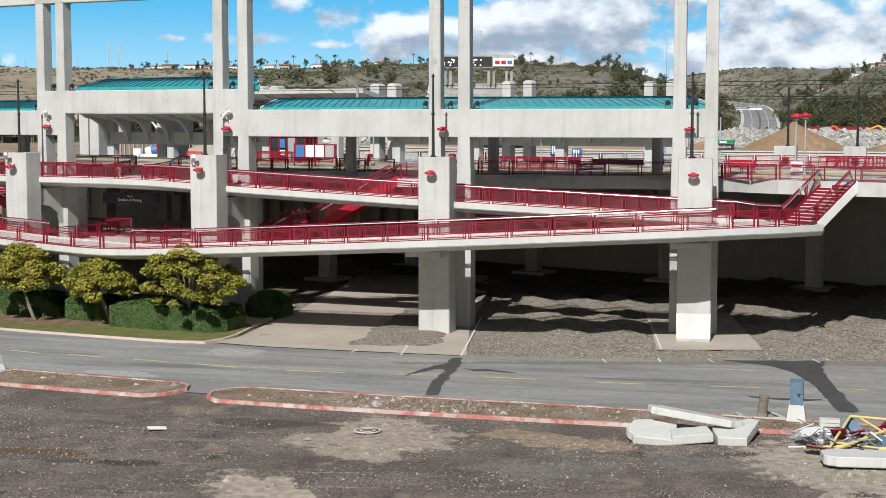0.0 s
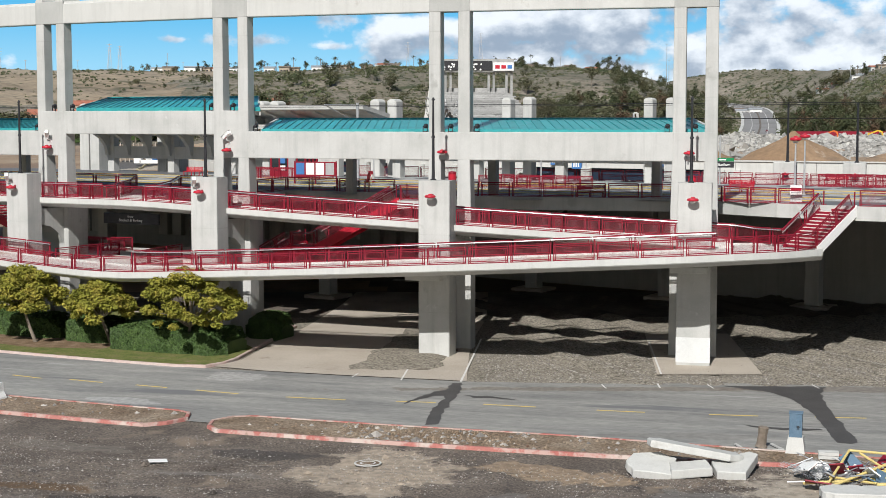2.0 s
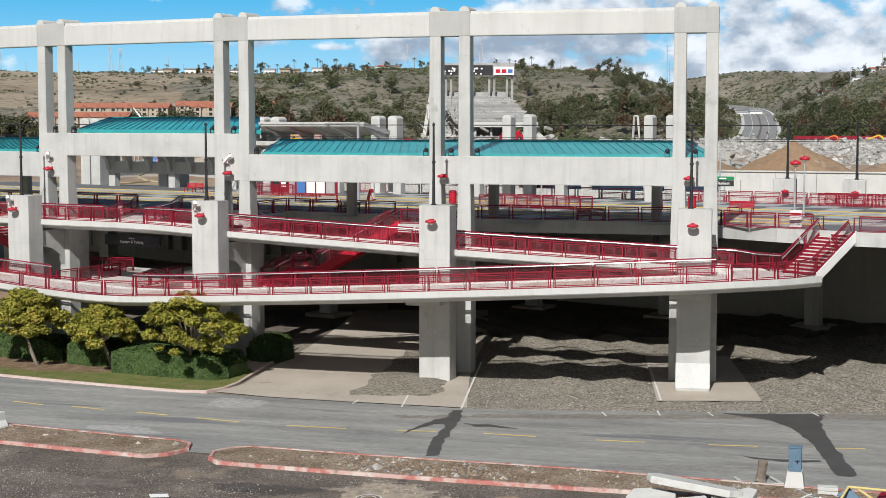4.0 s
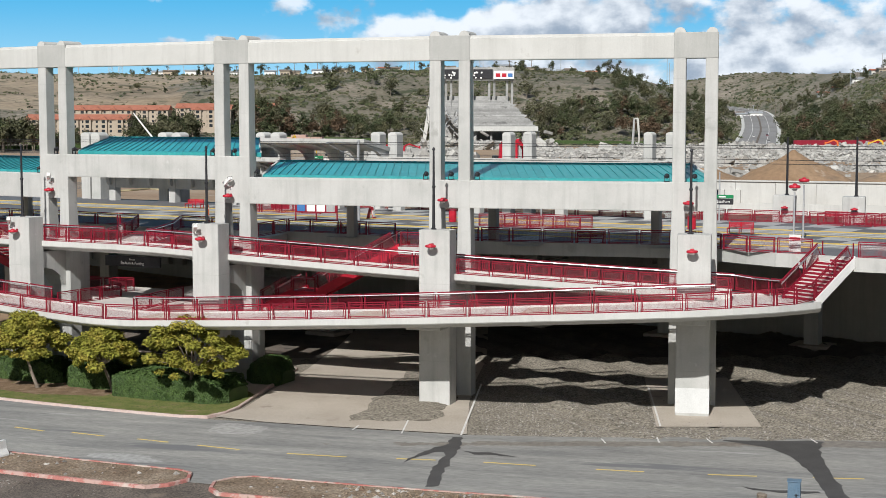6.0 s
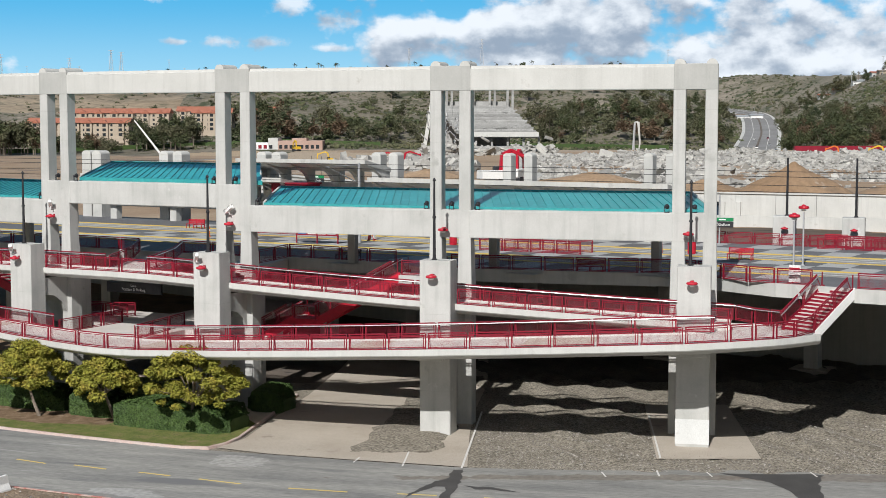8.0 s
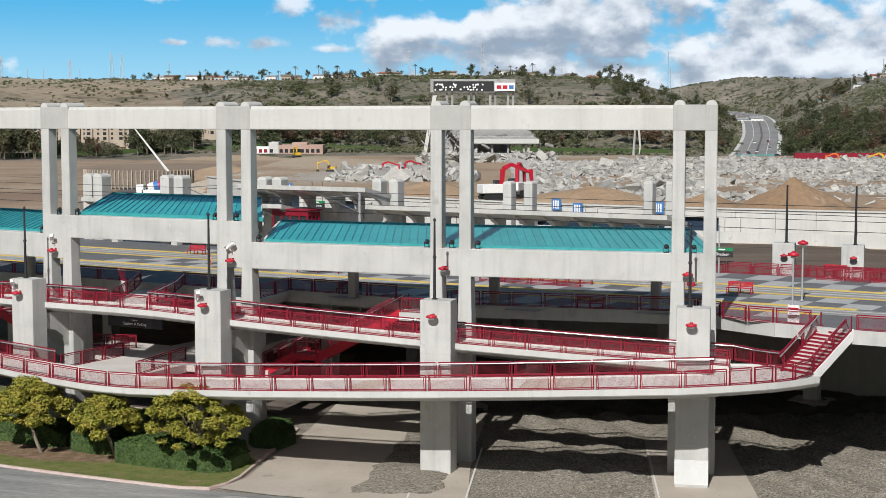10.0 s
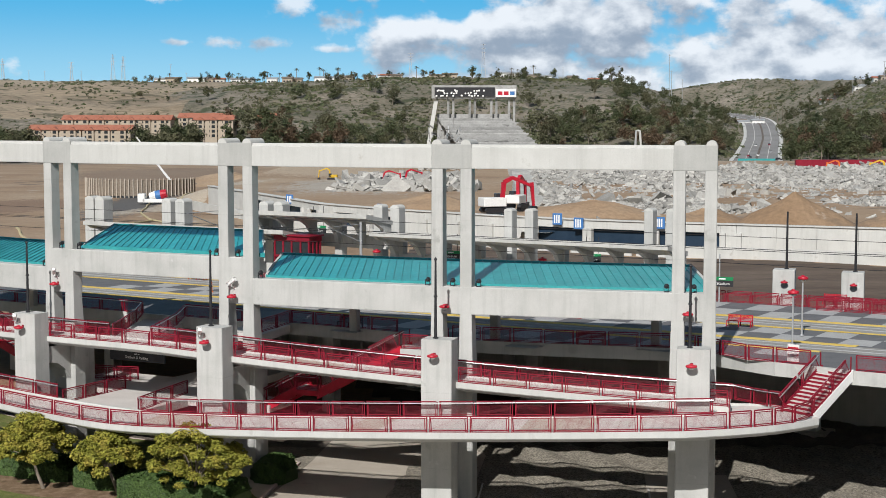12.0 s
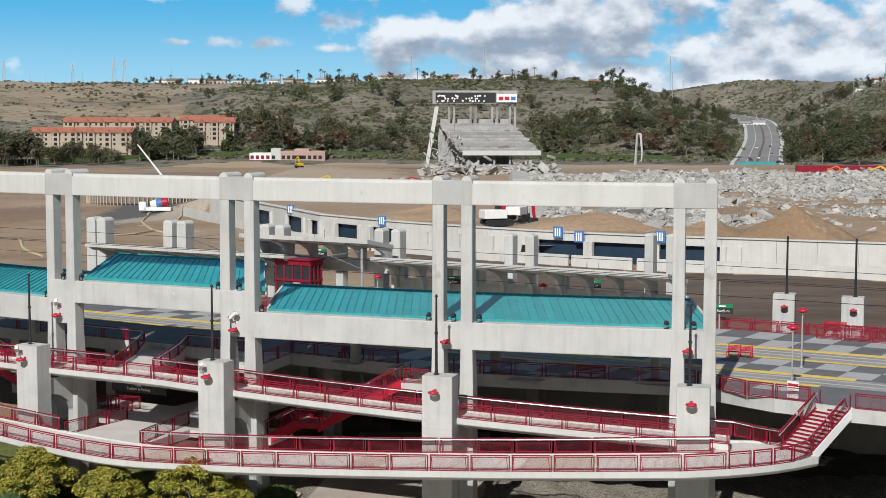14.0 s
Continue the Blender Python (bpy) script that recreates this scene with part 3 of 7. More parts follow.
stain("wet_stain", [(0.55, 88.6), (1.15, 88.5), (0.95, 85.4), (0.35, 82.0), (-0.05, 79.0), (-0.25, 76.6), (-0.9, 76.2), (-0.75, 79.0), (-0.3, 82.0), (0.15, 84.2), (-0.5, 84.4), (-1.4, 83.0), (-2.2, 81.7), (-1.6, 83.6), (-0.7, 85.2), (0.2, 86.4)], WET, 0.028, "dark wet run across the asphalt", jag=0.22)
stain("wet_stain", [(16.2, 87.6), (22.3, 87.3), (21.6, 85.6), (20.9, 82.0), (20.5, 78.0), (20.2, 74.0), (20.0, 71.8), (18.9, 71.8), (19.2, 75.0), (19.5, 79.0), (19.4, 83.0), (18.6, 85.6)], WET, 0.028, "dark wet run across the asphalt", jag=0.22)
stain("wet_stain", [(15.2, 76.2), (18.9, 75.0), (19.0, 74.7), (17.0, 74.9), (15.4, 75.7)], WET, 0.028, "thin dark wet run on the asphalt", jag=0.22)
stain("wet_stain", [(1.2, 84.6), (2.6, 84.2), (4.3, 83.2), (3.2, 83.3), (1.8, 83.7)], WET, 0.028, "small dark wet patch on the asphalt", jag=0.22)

# ---------------------------------------------------------------- gantry of concrete columns and beams
BAYS = (-50.0, -32.95, -16.5, 0.08, 16.48)
COL_L, COL_R, COL_W, COL_D = 0.42, 2.47, 0.80, 0.88


def zbeam(i):
    """Underside and top of the lower beam right of column pair i."""
    return (14.45, 16.15) if i == 1 else (12.80, 14.68)


gantry = thing("concrete_gantry", "tall pale concrete frame of paired columns and beams", "gantry")
for i, s in enumerate(BAYS):
    for ds in (COL_L, COL_R):
        m = F(s + ds, R0, 0)
        lo, hi = 0.0, 22.75
        bm = B()
        w, d = COL_W / 2, COL_D
        low = 0.55
        rings = []
        for z, e in ((0, 0.12), (9.6, 0.10), (12.7, 0.03), (14.7, 0.02), (22.75, 0.0)):
            c = 0.04
            x, y0, y1 = w + e, -e * 0.4, d + e * 2.2
            rings.append([m @ Vector(p) for p in ((-x + c, y0, z), (x - c, y0, z), (x, y0 + c, z), (x, y1 - c, z), (x - c, y1, z), (-x + c, y1, z), (-x, y1 - c, z), (-x, y0 + c, z))])
        hull(bm, rings)
        part("column", bm, CONCRETE, gantry)
        for zj in (16.9, 19.2, 21.4):
            bm = B()
            box(bm, -w - 0.006, w + 0.006, -0.006, d + 0.01, zj, zj + 0.018, m)
            part("pour_joint", bm, JOINT, gantry)
        # rounded cap on the top beam
        bm = B()
        ring = lambda y: [m @ Vector((0.36 * math.cos(a), y, 24.35 + 0.34 * math.sin(a))) for a in [math.pi * k / 10 for k in range(11)]]
        hull(bm, [ring(-0.02), ring(1.9)])
        part("rounded_cap", bm, PALE, gantry)
    # grey cast joint blocks that tie a pair together
    m = F(s + (COL_L + COL_R) / 2, R0, 0)
    hw = (COL_R - COL_L) / 2 + COL_W / 2
    bm = B()
    box(bm, -hw, hw, -0.02, 1.08, 22.70, 24.38, m, 0.03)
    part("joint_block", bm, JOINT, gantry)
    bm = B()
    zl, zr = zbeam(i - 1), zbeam(i)
    box(bm, -hw + 0.02, hw - 0.02, -0.015, 1.05, 12.80, max(zl[1], zr[1]), m, 0.03)
    part("joint_block", bm, CONCRETE, gantry)
for i in range(len(BAYS) - 1):
    s0, s1 = BAYS[i] + COL_R + COL_W / 2 - 0.01, BAYS[i + 1] + COL_L - COL_W / 2 + 0.01
    a, b = F(s0, R0, 0), F(s1, R0, 0)
    for name, z0, z1, mat in (("top_beam", 22.72, 24.36, PALE), ("lower_beam", *zbeam(i), CONCRETE)):
        prof = [(0.02, z0), (0.0, z0 + 0.05), (0.0, z1 - 0.22), (0.10, z1 - 0.18), (0.14, z1), (1.0, z1), (1.06, z0)] if name == "top_beam" else [(0.02, z0), (0.0, z0 + 0.05), (0.0, z1 - 0.05), (0.04, z1), (1.0, z1), (1.0, z0)]
        bm = B()
        hull(bm, [[m @ Vector((0, y, z)) for y, z in prof] for m in (a, b)])
        part(name, bm, mat, gantry)

# ---------------------------------------------------------------- piers in front that carry the ramps
for i, s in enumerate(BAYS[:5]):
    pier = thing("ramp_pier", "pale weathered concrete pier that carries two ramps", "pier", "piers in front of the gantry")
    m = F(s + 1.6, 152.9, 0)
    c = 0.05
    bm = B()
    w = 1.06
    hull(bm, [[m @ Vector(p) for p in ((-w + c, 0, z), (w - c, 0, z), (w, c, z), (w, 1.5 - c, z), (w - c, 1.5, z), (-w + c, 1.5, z), (-w, 1.5 - c, z), (-w, c, z))] for z in (0, 11.55)])
    part("shaft", bm, CONCRETE, pier)
    for z in (2.9, 8.0):
        bm = B()
        box(bm, -w - 0.004, w + 0.004, -0.004, 1.4, z, z + 0.025, m)
        part("cast_joint", bm, JOINT, pier)
    if i == 4:
        bm = B()
        box(bm, -w - 0.006, w + 0.006, -0.007, 1.2, 0.25, 1.85, m)
        part("whitewash", bm, LIMEWASH, pier, "fresh white painted band")
    # corbel under the lower ramp and haunch back to the columns
    bm = B()
    box(bm, -1.45, 0.9, -1.6, 0.0, table(s, [(-36, 4.9), (-20, 4.3), (22, 6.6)]) - 0.25, table(s, [(-36, 4.9), (-20, 4.3), (22, 6.6)]) + 0.12, m, 0.03)
    part("corbel", bm, PALE, pier)
    bm = B()
    top = table(s, [(-24, 9.0), (24, 6.9)]) - 0.1
    prof = [(1.5, top), (4.0, top), (4.0, top - 3.6)] + [(1.5 + 2.5 * math.sin(t), top - 3.6 + 2.4 * math.cos(t) * 1.0) for t in (1.2, 0.8, 0.4, 0.0)]
    hull(bm, [[m @ Vector((x, y, z)) for y, z in prof] for x in (-0.75, 0.95)])
    part("haunch", bm, CONCRETE, pier)
    # rear wall pier below
    bm = B()
    box(bm, -0.9, 0.85, 4.4, 6.6, 0, 8.8, m, 0.05)
    part("rear_shaft", bm, CONCRETE, pier)

# ---------------------------------------------------------------- ramps
Z_LOW = [(-70, 7.6), (-30, 5.7), (-27.5, 5.55), (-20.5, 5.3), (-17.5, 5.35), (17.5, 7.45), (21, 7.62), (30, 7.62)]
Z_UP = [(-80, 7.6), (-36.5, 9.75), (-23.5, 9.75), (-20, 9.68), (20, 7.8), (24, 7.62), (30, 7.62)]


def ramp_slab(parent, s0, s1, ro, ri, zt, step=1.3, name="slab"):
    bm = B()
    rings = []
    fo = (lambda s: table(s, ro)) if isinstance(ro, list) else (lambda s: ro)
    fi = (lambda s: table(s, ri)) if isinstance(ri, list) else (lambda s: ri)
    for s in steps(s0, s1, step):
        z, a, b = table(s, zt), fo(s), fi(s)
        rings.append([P(s, r, zz) for r, zz in ((a, z), (a - 0.22, z), (a - 0.24, z - 0.14), (b + 0.24, z - 0.14), (b + 0.22, z), (b, z), (b, z - 0.6), (b + 0.5, z - 0.72), (a - 0.7, z - 0.72), (a - 0.06, z - 0.45), (a, z - 0.38))])
    hull(bm, rings)
    return part(name, bm, PALE, parent)


def ramp_deck(parent, s0, s1, ro, ri, zt, tans=()):
    """Deck panels between joints, each its own piece."""
    fo = (lambda s: table(s, ro)) if isinstance(ro, list) else (lambda s: ro)
    fi = (lambda s: table(s, ri)) if isinstance(ri, list) else (lambda s: ri)
    ss = steps(s0, s1, 2.2)
    for k, (a, b) in enumerate(zip(ss, ss[1:])):
        bm = B()
        hull(bm, [[P(s, fo(s) - 0.25, table(s, zt) - 0.135), P(s, fi(s) + 0.25, table(s, zt) - 0.135), P(s, fi(s) + 0.25, table(s, zt) - 0.118), P(s, fo(s) - 0.25, table(s, zt) - 0.118)] for s in (a + 0.012, b - 0.012)])
        part("deck_panel", bm, DECK_TAN if k in tans else DECK, parent)


LOW_O = [(-70, 158.0), (-30, 157.4), (-20, 158.3), (-10, 158.7), (18, 158.7), (21, 157.9), (23.5, 156.2), (26.0, 153.6)]
LOW_I = [(-70, 153.2), (19, 153.2), (20.5, 149.3), (26, 150.5)]
UP_O = [(-70, 151.6), (-20, 151.6), (20.5, 152.0)]
UP_I = 148.9
ramp_low = thing("lower_ramp", "sloping pale concrete walkway ramp on piers", "ramp", "walkway ramps")
ramp_slab(ramp_low, -60, 25.6, LOW_O, LOW_I, Z_LOW)
ramp_deck(ramp_low, -60, 25.6, LOW_O, LOW_I, Z_LOW, (12, 19, 20, 26, 31, 32))
ramp_up = thing("upper_ramp", "sloping pale concrete walkway ramp behind the piers", "ramp", "walkway ramps")
ramp_slab(ramp_up, -64, 20.4, UP_O, UP_I, Z_UP)
ramp_deck(ramp_up, -64, 20.4, UP_O, UP_I, Z_UP, (24, 25, 31, 33))
# bridges and landings that lead in from the ramps to the platform


def plan_slab(name, pts, z, thick, label):
    bm = B()
    hull(bm, [[Vector((x, y, zz)) for x, y in pts] for zz in (z - thick, z)])
    tagged(part(name, bm, DECK), label, "landing", kind="structure")


def plan(s, r):
    p = P(s, r, 0)
    return (p.x, p.y)


plan_slab("upper_landing", [plan(-26.3, 148.95), plan(-24.5, 148.95), plan(-22.7, 148.95), (-21.3, 122.3), (-24.9, 124.5)], 9.6, 0.62, "concrete bridge from the ramp to the platform")
plan_slab("deck_tongue", [(-16.9, 114.3), (-13.84, 112.87), (-12.2, 118.3), (-15.2, 120.1)], 9.896, 0.62, "short concrete tongue of the deck behind the columns")
bm = B()
hull(bm, [[P(s, 153.25, 5.15), P(s, 128.0, 5.15), P(s, 128.0, 4.53), P(s, 153.25, 4.53)] for s in steps(-27.6, -20.6, 1.4)])
tagged(part("lower_landing", bm, DECK), "concrete landing that leads in under the platform", "landing", kind="structure")
bm = B()
hull(bm, [[P(s, 147.2, 5.14), P(s, 143.9, 5.14), P(s, 143.9, 4.6), P(s, 147.2, 4.6)] for s in steps(-20.58, -13.4, 1.4)])
tagged(part("lower_walk", bm, DECK), "narrow concrete walk to the foot of a stair", "landing", kind="structure")

# ---------------------------------------------------------------- platform with two tracks
ZP = 9.9
EDGE_W = -13.3
EDGE_R = 142.5
front = [K(u, EDGE_W, 0) for u in steps(-95, -34, 5.0)] + [K(u, -11.8, 0) for u in steps(-31.5, -20.0, 3.8)] + [P(s, EDGE_R, 0) for s in steps(-3.2, 16.2, 1.8)] + [P(18.0, 143.2, 0), Vector((21.8, 98.9, 0)), Vector((23.9, 97.4, 0)), Vector((26.1, 95.5, 0)), Vector((36, 89.6, 0)), Vector((60, 75, 0))]
back = [K(u, 21.0, 0) for u in (46, 20, 0, -30, -60, -95)]
bm = B()
ring = front + back
hull(bm, [[Vector((p.x, p.y, z)) for p in ring] for z in (ZP - 0.62, ZP)])
tagged(part("platform_deck", bm, TILE_DARK), "raised grey concrete station deck", "platform", kind="structure")
bm = B()
for a, b in zip(front, front[1:]):
    t = (b - a).normalized()
    o = Vector((t.y, -t.x, 0))
    hull(bm, [[p + o * 0.06 + Vector((0, 0, ZP - 0.75)), p + o * 0.06 + Vector((0, 0, ZP + 0.16)), p - o * 0.2 + Vector((0, 0, ZP + 0.16)), p - o * 0.2 + Vector((0, 0, ZP - 0.75))] for p in (a, b)])
tagged(part("platform_edge", bm, CONCRETE), "concrete edge beam of the deck", "edge beam", kind="structure")


# added wall: closes the rear below the deck so daylight stays out
bm = B()
hull(bm, [[K(u, w, z) for w, z in ((20.4, -0.6), (20.9, -0.6), (20.9, ZP - 0.6), (20.4, ZP - 0.6))] for u in (-95, 12)])
tagged(part("deck_back_wall", bm, JOINT), "added concrete wall that keeps the space under the deck dark", "wall", kind="structure")


def track_box(name, u0, u1, w0, w1, z0, z1, mat, label, category, parent=None, kind="structure"):
    bm = B()
    hull(bm, [[K(u, w, z) for w, z in ((w0, z0), (w1, z0), (w1, z1), (w0, z1))] for u in (u0, u1)])
    return tagged(part(name, bm, mat, parent), label, category, kind=kind) if parent is None else part(name, bm, mat, parent)


for w0, w1 in ((-3.6, -0.3), (7.0, 11.3)):
    track_box("trackbed", -90, 40, w0, w1, ZP, ZP + 0.012, TRACKBED, "pale concrete trackbed", "trackbed")
    mid = (w0 + w1) / 2
    for o in (-0.72, 0.72):
        track_box("rail", -90, 40, mid + o - 0.04, mid + o + 0.04, ZP + 0.012, ZP + 0.05, GREYPOLE, "worn steel rail set in concrete", "rail")
for w, u1, hw in ((-3.85, 9.5, 0.3), (-0.05, 11, 0.45), (6.75, 16, 0.3), (11.55, 14, 0.45)):
    track_box("tactile_strip", -90, u1, w - hw, w + hw, ZP + 0.004, ZP + 0.03, YELLOW, "yellow tactile warning strip at the platform edge", "tactile strip")

# ---------------------------------------------------------------- hazy sky with clouds, far behind everything
bm = B()
cols = [[bm.verts.new((x, 4300 - 0.00012 * x * x, z)) for z in (-200, 2600)] for x in steps(-3600, 3600, 300)]
for a, b in zip(cols, cols[1:]):
    bm.faces.new((a[0], b[0], b[1], a[1]))
sm = bpy.data.materials.new("sky_backdrop")
sm.use_nodes = True
n, l = sm.node_tree.nodes, sm.node_tree.links
n.clear()
out = n.new("ShaderNodeOutputMaterial")
em = n.new("ShaderNodeEmission")
l.new(em.outputs[0], out.inputs[0])
geo = n.new("ShaderNodeNewGeometry")
sep = n.new("ShaderNodeSeparateXYZ")
l.new(geo.outputs["Position"], sep.inputs[0])


def sky_noise(scale, stretch, offset, det=9.0, ro=0.58):
    mp = n.new("ShaderNodeMapping")
    mp.inputs["Scale"].default_value = stretch
    mp.inputs["Location"].default_value = offset
    l.new(geo.outputs["Position"], mp.inputs[0])
    t = n.new("ShaderNodeTexNoise")
    t.inputs["Scale"].default_value, t.inputs["Detail"].default_value, t.inputs["Roughness"].default_value = scale, det, ro
    l.new(mp.outputs[0], t.inputs["Vector"])
    return t.outputs["Fac"]


def math_node(op, a, b, c=None):
    x = n.new("ShaderNodeMath")
    x.operation = op
    for sock, v in zip(x.inputs, (a, b) if c is None else (a, b, c)):
        if hasattr(v, "is_linked"):
            l.new(v, sock)
        else:
            sock.default_value = v
    return x.outputs[0]


def map_node(v, a, b, c, d, smoothly=True):
    x = n.new("ShaderNodeMapRange")
    x.interpolation_type = 'SMOOTHSTEP' if smoothly else 'LINEAR'
    for k, q in zip(("From Min", "From Max", "To Min", "To Max"), (a, b, c, d)):
        x.inputs[k].default_value = q
    l.new(v, x.inputs[0])
    return x.outputs[0]


def mix_node(f, a, b):
    x = n.new("ShaderNodeMix")
    x.data_type = 'RGBA'
    for sock, v in ((x.inputs[0], f), (x.inputs[6], a), (x.inputs[7], b)):
        if hasattr(v, "is_linked"):
            l.new(v, sock)
        else:
            sock.default_value = (*v, 1)
    return x.outputs[2]


X, Z = sep.outputs[0], sep.outputs[2]
blue = mix_node(map_node(Z, 60, 400, 0, 1), (0.36, 0.68, 0.88), (0.085, 0.45, 0.79))


def cumulus(lift):
    """Cloud density; with lift it is read that much higher, to find the sunlit upper sides."""
    big = sky_noise(0.0021, (1, 0, 1.9), (0.62, 0, 1.4 + lift * 1.9), 3.0, 0.5)
    fine = sky_noise(0.0062, (1, 0, 1.5), (260, 0, 0.7 + lift * 1.5), 12.0, 0.54)
    return math_node('MULTIPLY_ADD', fine, 0.55, math_node('MULTIPLY', big, 0.75))


low, high = cumulus(0.0), cumulus(46.0)
cover = math_node('ADD', map_node(X, -470, -120, -0.22, 0.035), map_node(X, 250, 600, 0.0, 0.05))
dens = math_node('ADD', low, cover)
mask = map_node(dens, 0.60, 0.70, 0, 1)
# small separate puffs over the clear part of the sky
wob = sky_noise(0.011, (1, 0, 1.5), (1.7, 0, 3.1), 10.0, 0.6)
for px, pz, pw, ph in ((-614, 240, 95, 24), (-495, 236, 80, 22), (-800, 372, 110, 26), (-735, 240, 60, 13), (-430, 355, 90, 55), (-300, 300, 85, 45), (-300, 225, 100, 16)):
    dx = math_node('MULTIPLY', math_node('SUBTRACT', X, px), 1 / pw)
    dz = math_node('MULTIPLY', math_node('SUBTRACT', Z, pz), 1 / ph)
    rr = math_node('SQRT', math_node('ADD', math_node('MULTIPLY', dx, dx), math_node('MULTIPLY', dz, dz)), 0)
    mask = math_node('MAXIMUM', mask, map_node(math_node('MULTIPLY_ADD', wob, 3.0, rr), 2.35, 1.6, 0, 0.85))
haze = map_node(Z, 150, 60, 0, 0.30)
rise = math_node('SUBTRACT', low, high)
shade = map_node(math_node('MULTIPLY_ADD', rise, 2.6, math_node('MULTIPLY', dens, -0.55)), -0.60, -0.10, 0, 1)
cloud = mix_node(shade, (0.31, 0.39, 0.50), (0.82, 0.88, 0.95))
col = mix_node(haze, mix_node(mask, blue, cloud), (0.74, 0.82, 0.88))
l.new(col, em.inputs[0])
em.inputs[1].default_value = 1.0
tagged(part("backdrop", bm, sm), "blue sky with broken white and grey clouds", "sky", kind="structure")


def frame_xy(x, y, z, ang=0.0):
    return Matrix.Translation((x, y, z)) @ Matrix.Rotation(ang, 4, 'Z')


# ---------------------------------------------------------------- railings
def make_bar_frame():
    bm = B()
    for z, h in ((1.0, 0.036), (0.875, 0.024), (0.125, 0.024), (0.03, 0.024)):
        box(bm, 0, 1, -h, h, z - h, z + h)
    for x in (0.045, 0.955):
        box(bm, x - 0.009, x + 0.009, -0.02, 0.02, 0.03, 0.875)
    return mesh_of("panel_frame", bm, RED)


def make_infill():
    vs, fs = [], []

    def wire(a, b, t):
        i = len(vs)
        for p in (a, b):
            if t == 'x':
                vs.extend([(p[0], p[1] - 0.005, p[2] - 0.003), (p[0], p[1] + 0.003, p[2]), (p[0], p[1] - 0.003, p[2] + 0.003)])
            else:
                vs.extend([(p[0] - 0.0014, p[1] - 0.003, p[2]), (p[0], p[1] + 0.003, p[2]), (p[0] + 0.0014, p[1] - 0.003, p[2])])
        for k in range(3):
            fs.append((i + k, i + (k + 1) % 3, i + 3 + (k + 1) % 3, i + 3 + k))

    for k in range(34):
        x = 0.05 + 0.9 * k / 33
        wire((x, 0, 0.115), (x, 0, 0.875), 'z')
    for k in range(12):
        z = 0.15 + 0.70 * k / 11
        wire((0.05, 0, z), (0.95, 0, z), 'x')
    me = bpy.data.meshes.new("mesh_infill")
    me.from_pydata(vs, [], fs)
    me.materials.append(RED)
    return me


def make_post():
    bm = B()
    box(bm, -0.03, 0.03, -0.03, 0.03, -0.02, 1.0)
    box(bm, -0.05, 0.05, -0.05, 0.05, -0.02, 0.015)
    return mesh_of("post", bm, RED)


def make_handrail():
    bm = B()
    hull(bm, [[Vector((x, -0.13 + 0.035 * math.cos(a), 0.92 + 0.035 * math.sin(a))) for a in [math.pi * 2 * k / 8 for k in range(8)]] for x in (0, 1)])
    for x in (0.25, 0.75):
        tube(bm, (x, -0.13, 0.9), (x, -0.01, 0.86), 0.01, k=4)
    return mesh_of("handrail", bm, STEEL)


ME_FRAME, ME_INFILL, ME_POST, ME_HAND = make_bar_frame(), make_infill(), make_post(), make_handrail()


def railing(pts, label, bay=2.45, hand=0, group="red railings"):
    """A run of railing over foot points; every leg is split into bays. hand: 1 or -1 for a steel handrail on that side."""
    rail_ob = thing("railing", label, "railing", group)
    first = True
    for a, b in zip(pts, pts[1:]):
        n = max(1, round((b - a).length / bay)) if (b - a).length > bay * 1.4 else 1
        for k in range(n):
            p, q = a.lerp(b, k / n), a.lerp(b, (k + 1) / n)
            d = q - p
            L = d.length
            ang = math.atan2(d.y, d.x)
            tilt = math.asin(d.z / L)
            rot = Matrix.Rotation(ang, 4, 'Z')
            m = Matrix.Translation(p) @ rot @ Matrix.Rotation(-tilt, 4, 'Y')
            inset = 0.10
            mm = m @ Matrix.Translation((inset, 0, 0)) @ Matrix.Diagonal((L - 2 * inset, 1, 1, 1))
            shared("panel_frame", ME_FRAME, rail_ob, mm)
            shared("mesh_infill", ME_INFILL, rail_ob, mm)
            for o in (inset, L - inset):
                shared("post", ME_POST, rail_ob, Matrix.Translation(p + d * (o / L)) @ rot)
            if hand:
                shared("handrail", ME_HAND, rail_ob, m @ Matrix.Diagonal((L, hand, 1, 1)), "steel handrail")
    return rail_ob


def along(s0, s1, r, zt, d=2.45, dz=0.0):
    f = (lambda s: table(s, r)) if isinstance(r, list) else (lambda s: r)
    return [P(s, f(s), table(s, zt) + dz) for s in steps(s0, s1, d)]


LO = [(s, r - 0.11) for s, r in LOW_O]
railing(along(-44, 20.2, LO, Z_LOW) + [P(s, table(s, LO), 7.62) for s in (21.6, 22.8, 24.0)] + [Vector((23.0, 93.2, 7.62))], "dark red steel mesh railing along a ramp edge")
railing(along(-44, -27.7, 153.34, Z_LOW), "dark red mesh railing with a steel handrail", hand=1)
railing(along(-20.4, 19.4, 153.34, Z_LOW), "dark red mesh railing with a steel handrail", hand=1)
for i in range(len(BAYS) - 1):
    a, b = BAYS[i] + 1.6 + 1.08, BAYS[i + 1] + 1.6 - 1.08
    railing(along(a, b, [(q[0], q[1] - 0.12) for q in UP_O], Z_UP), "dark red steel mesh railing between two piers")
railing(along(18.3, 20.3, 151.9, Z_UP) + [P(20.3, 153.3, 7.62)], "short dark red mesh railing at the ramp turn")
railing(along(-22.6, 20.6, 149.06, Z_UP) + [P(21.8, 149.5, 7.62), P(22.8, 150.3, 7.62), Vector((21.7, 95.6, 7.62))], "dark red mesh railing with a steel handrail", hand=1)
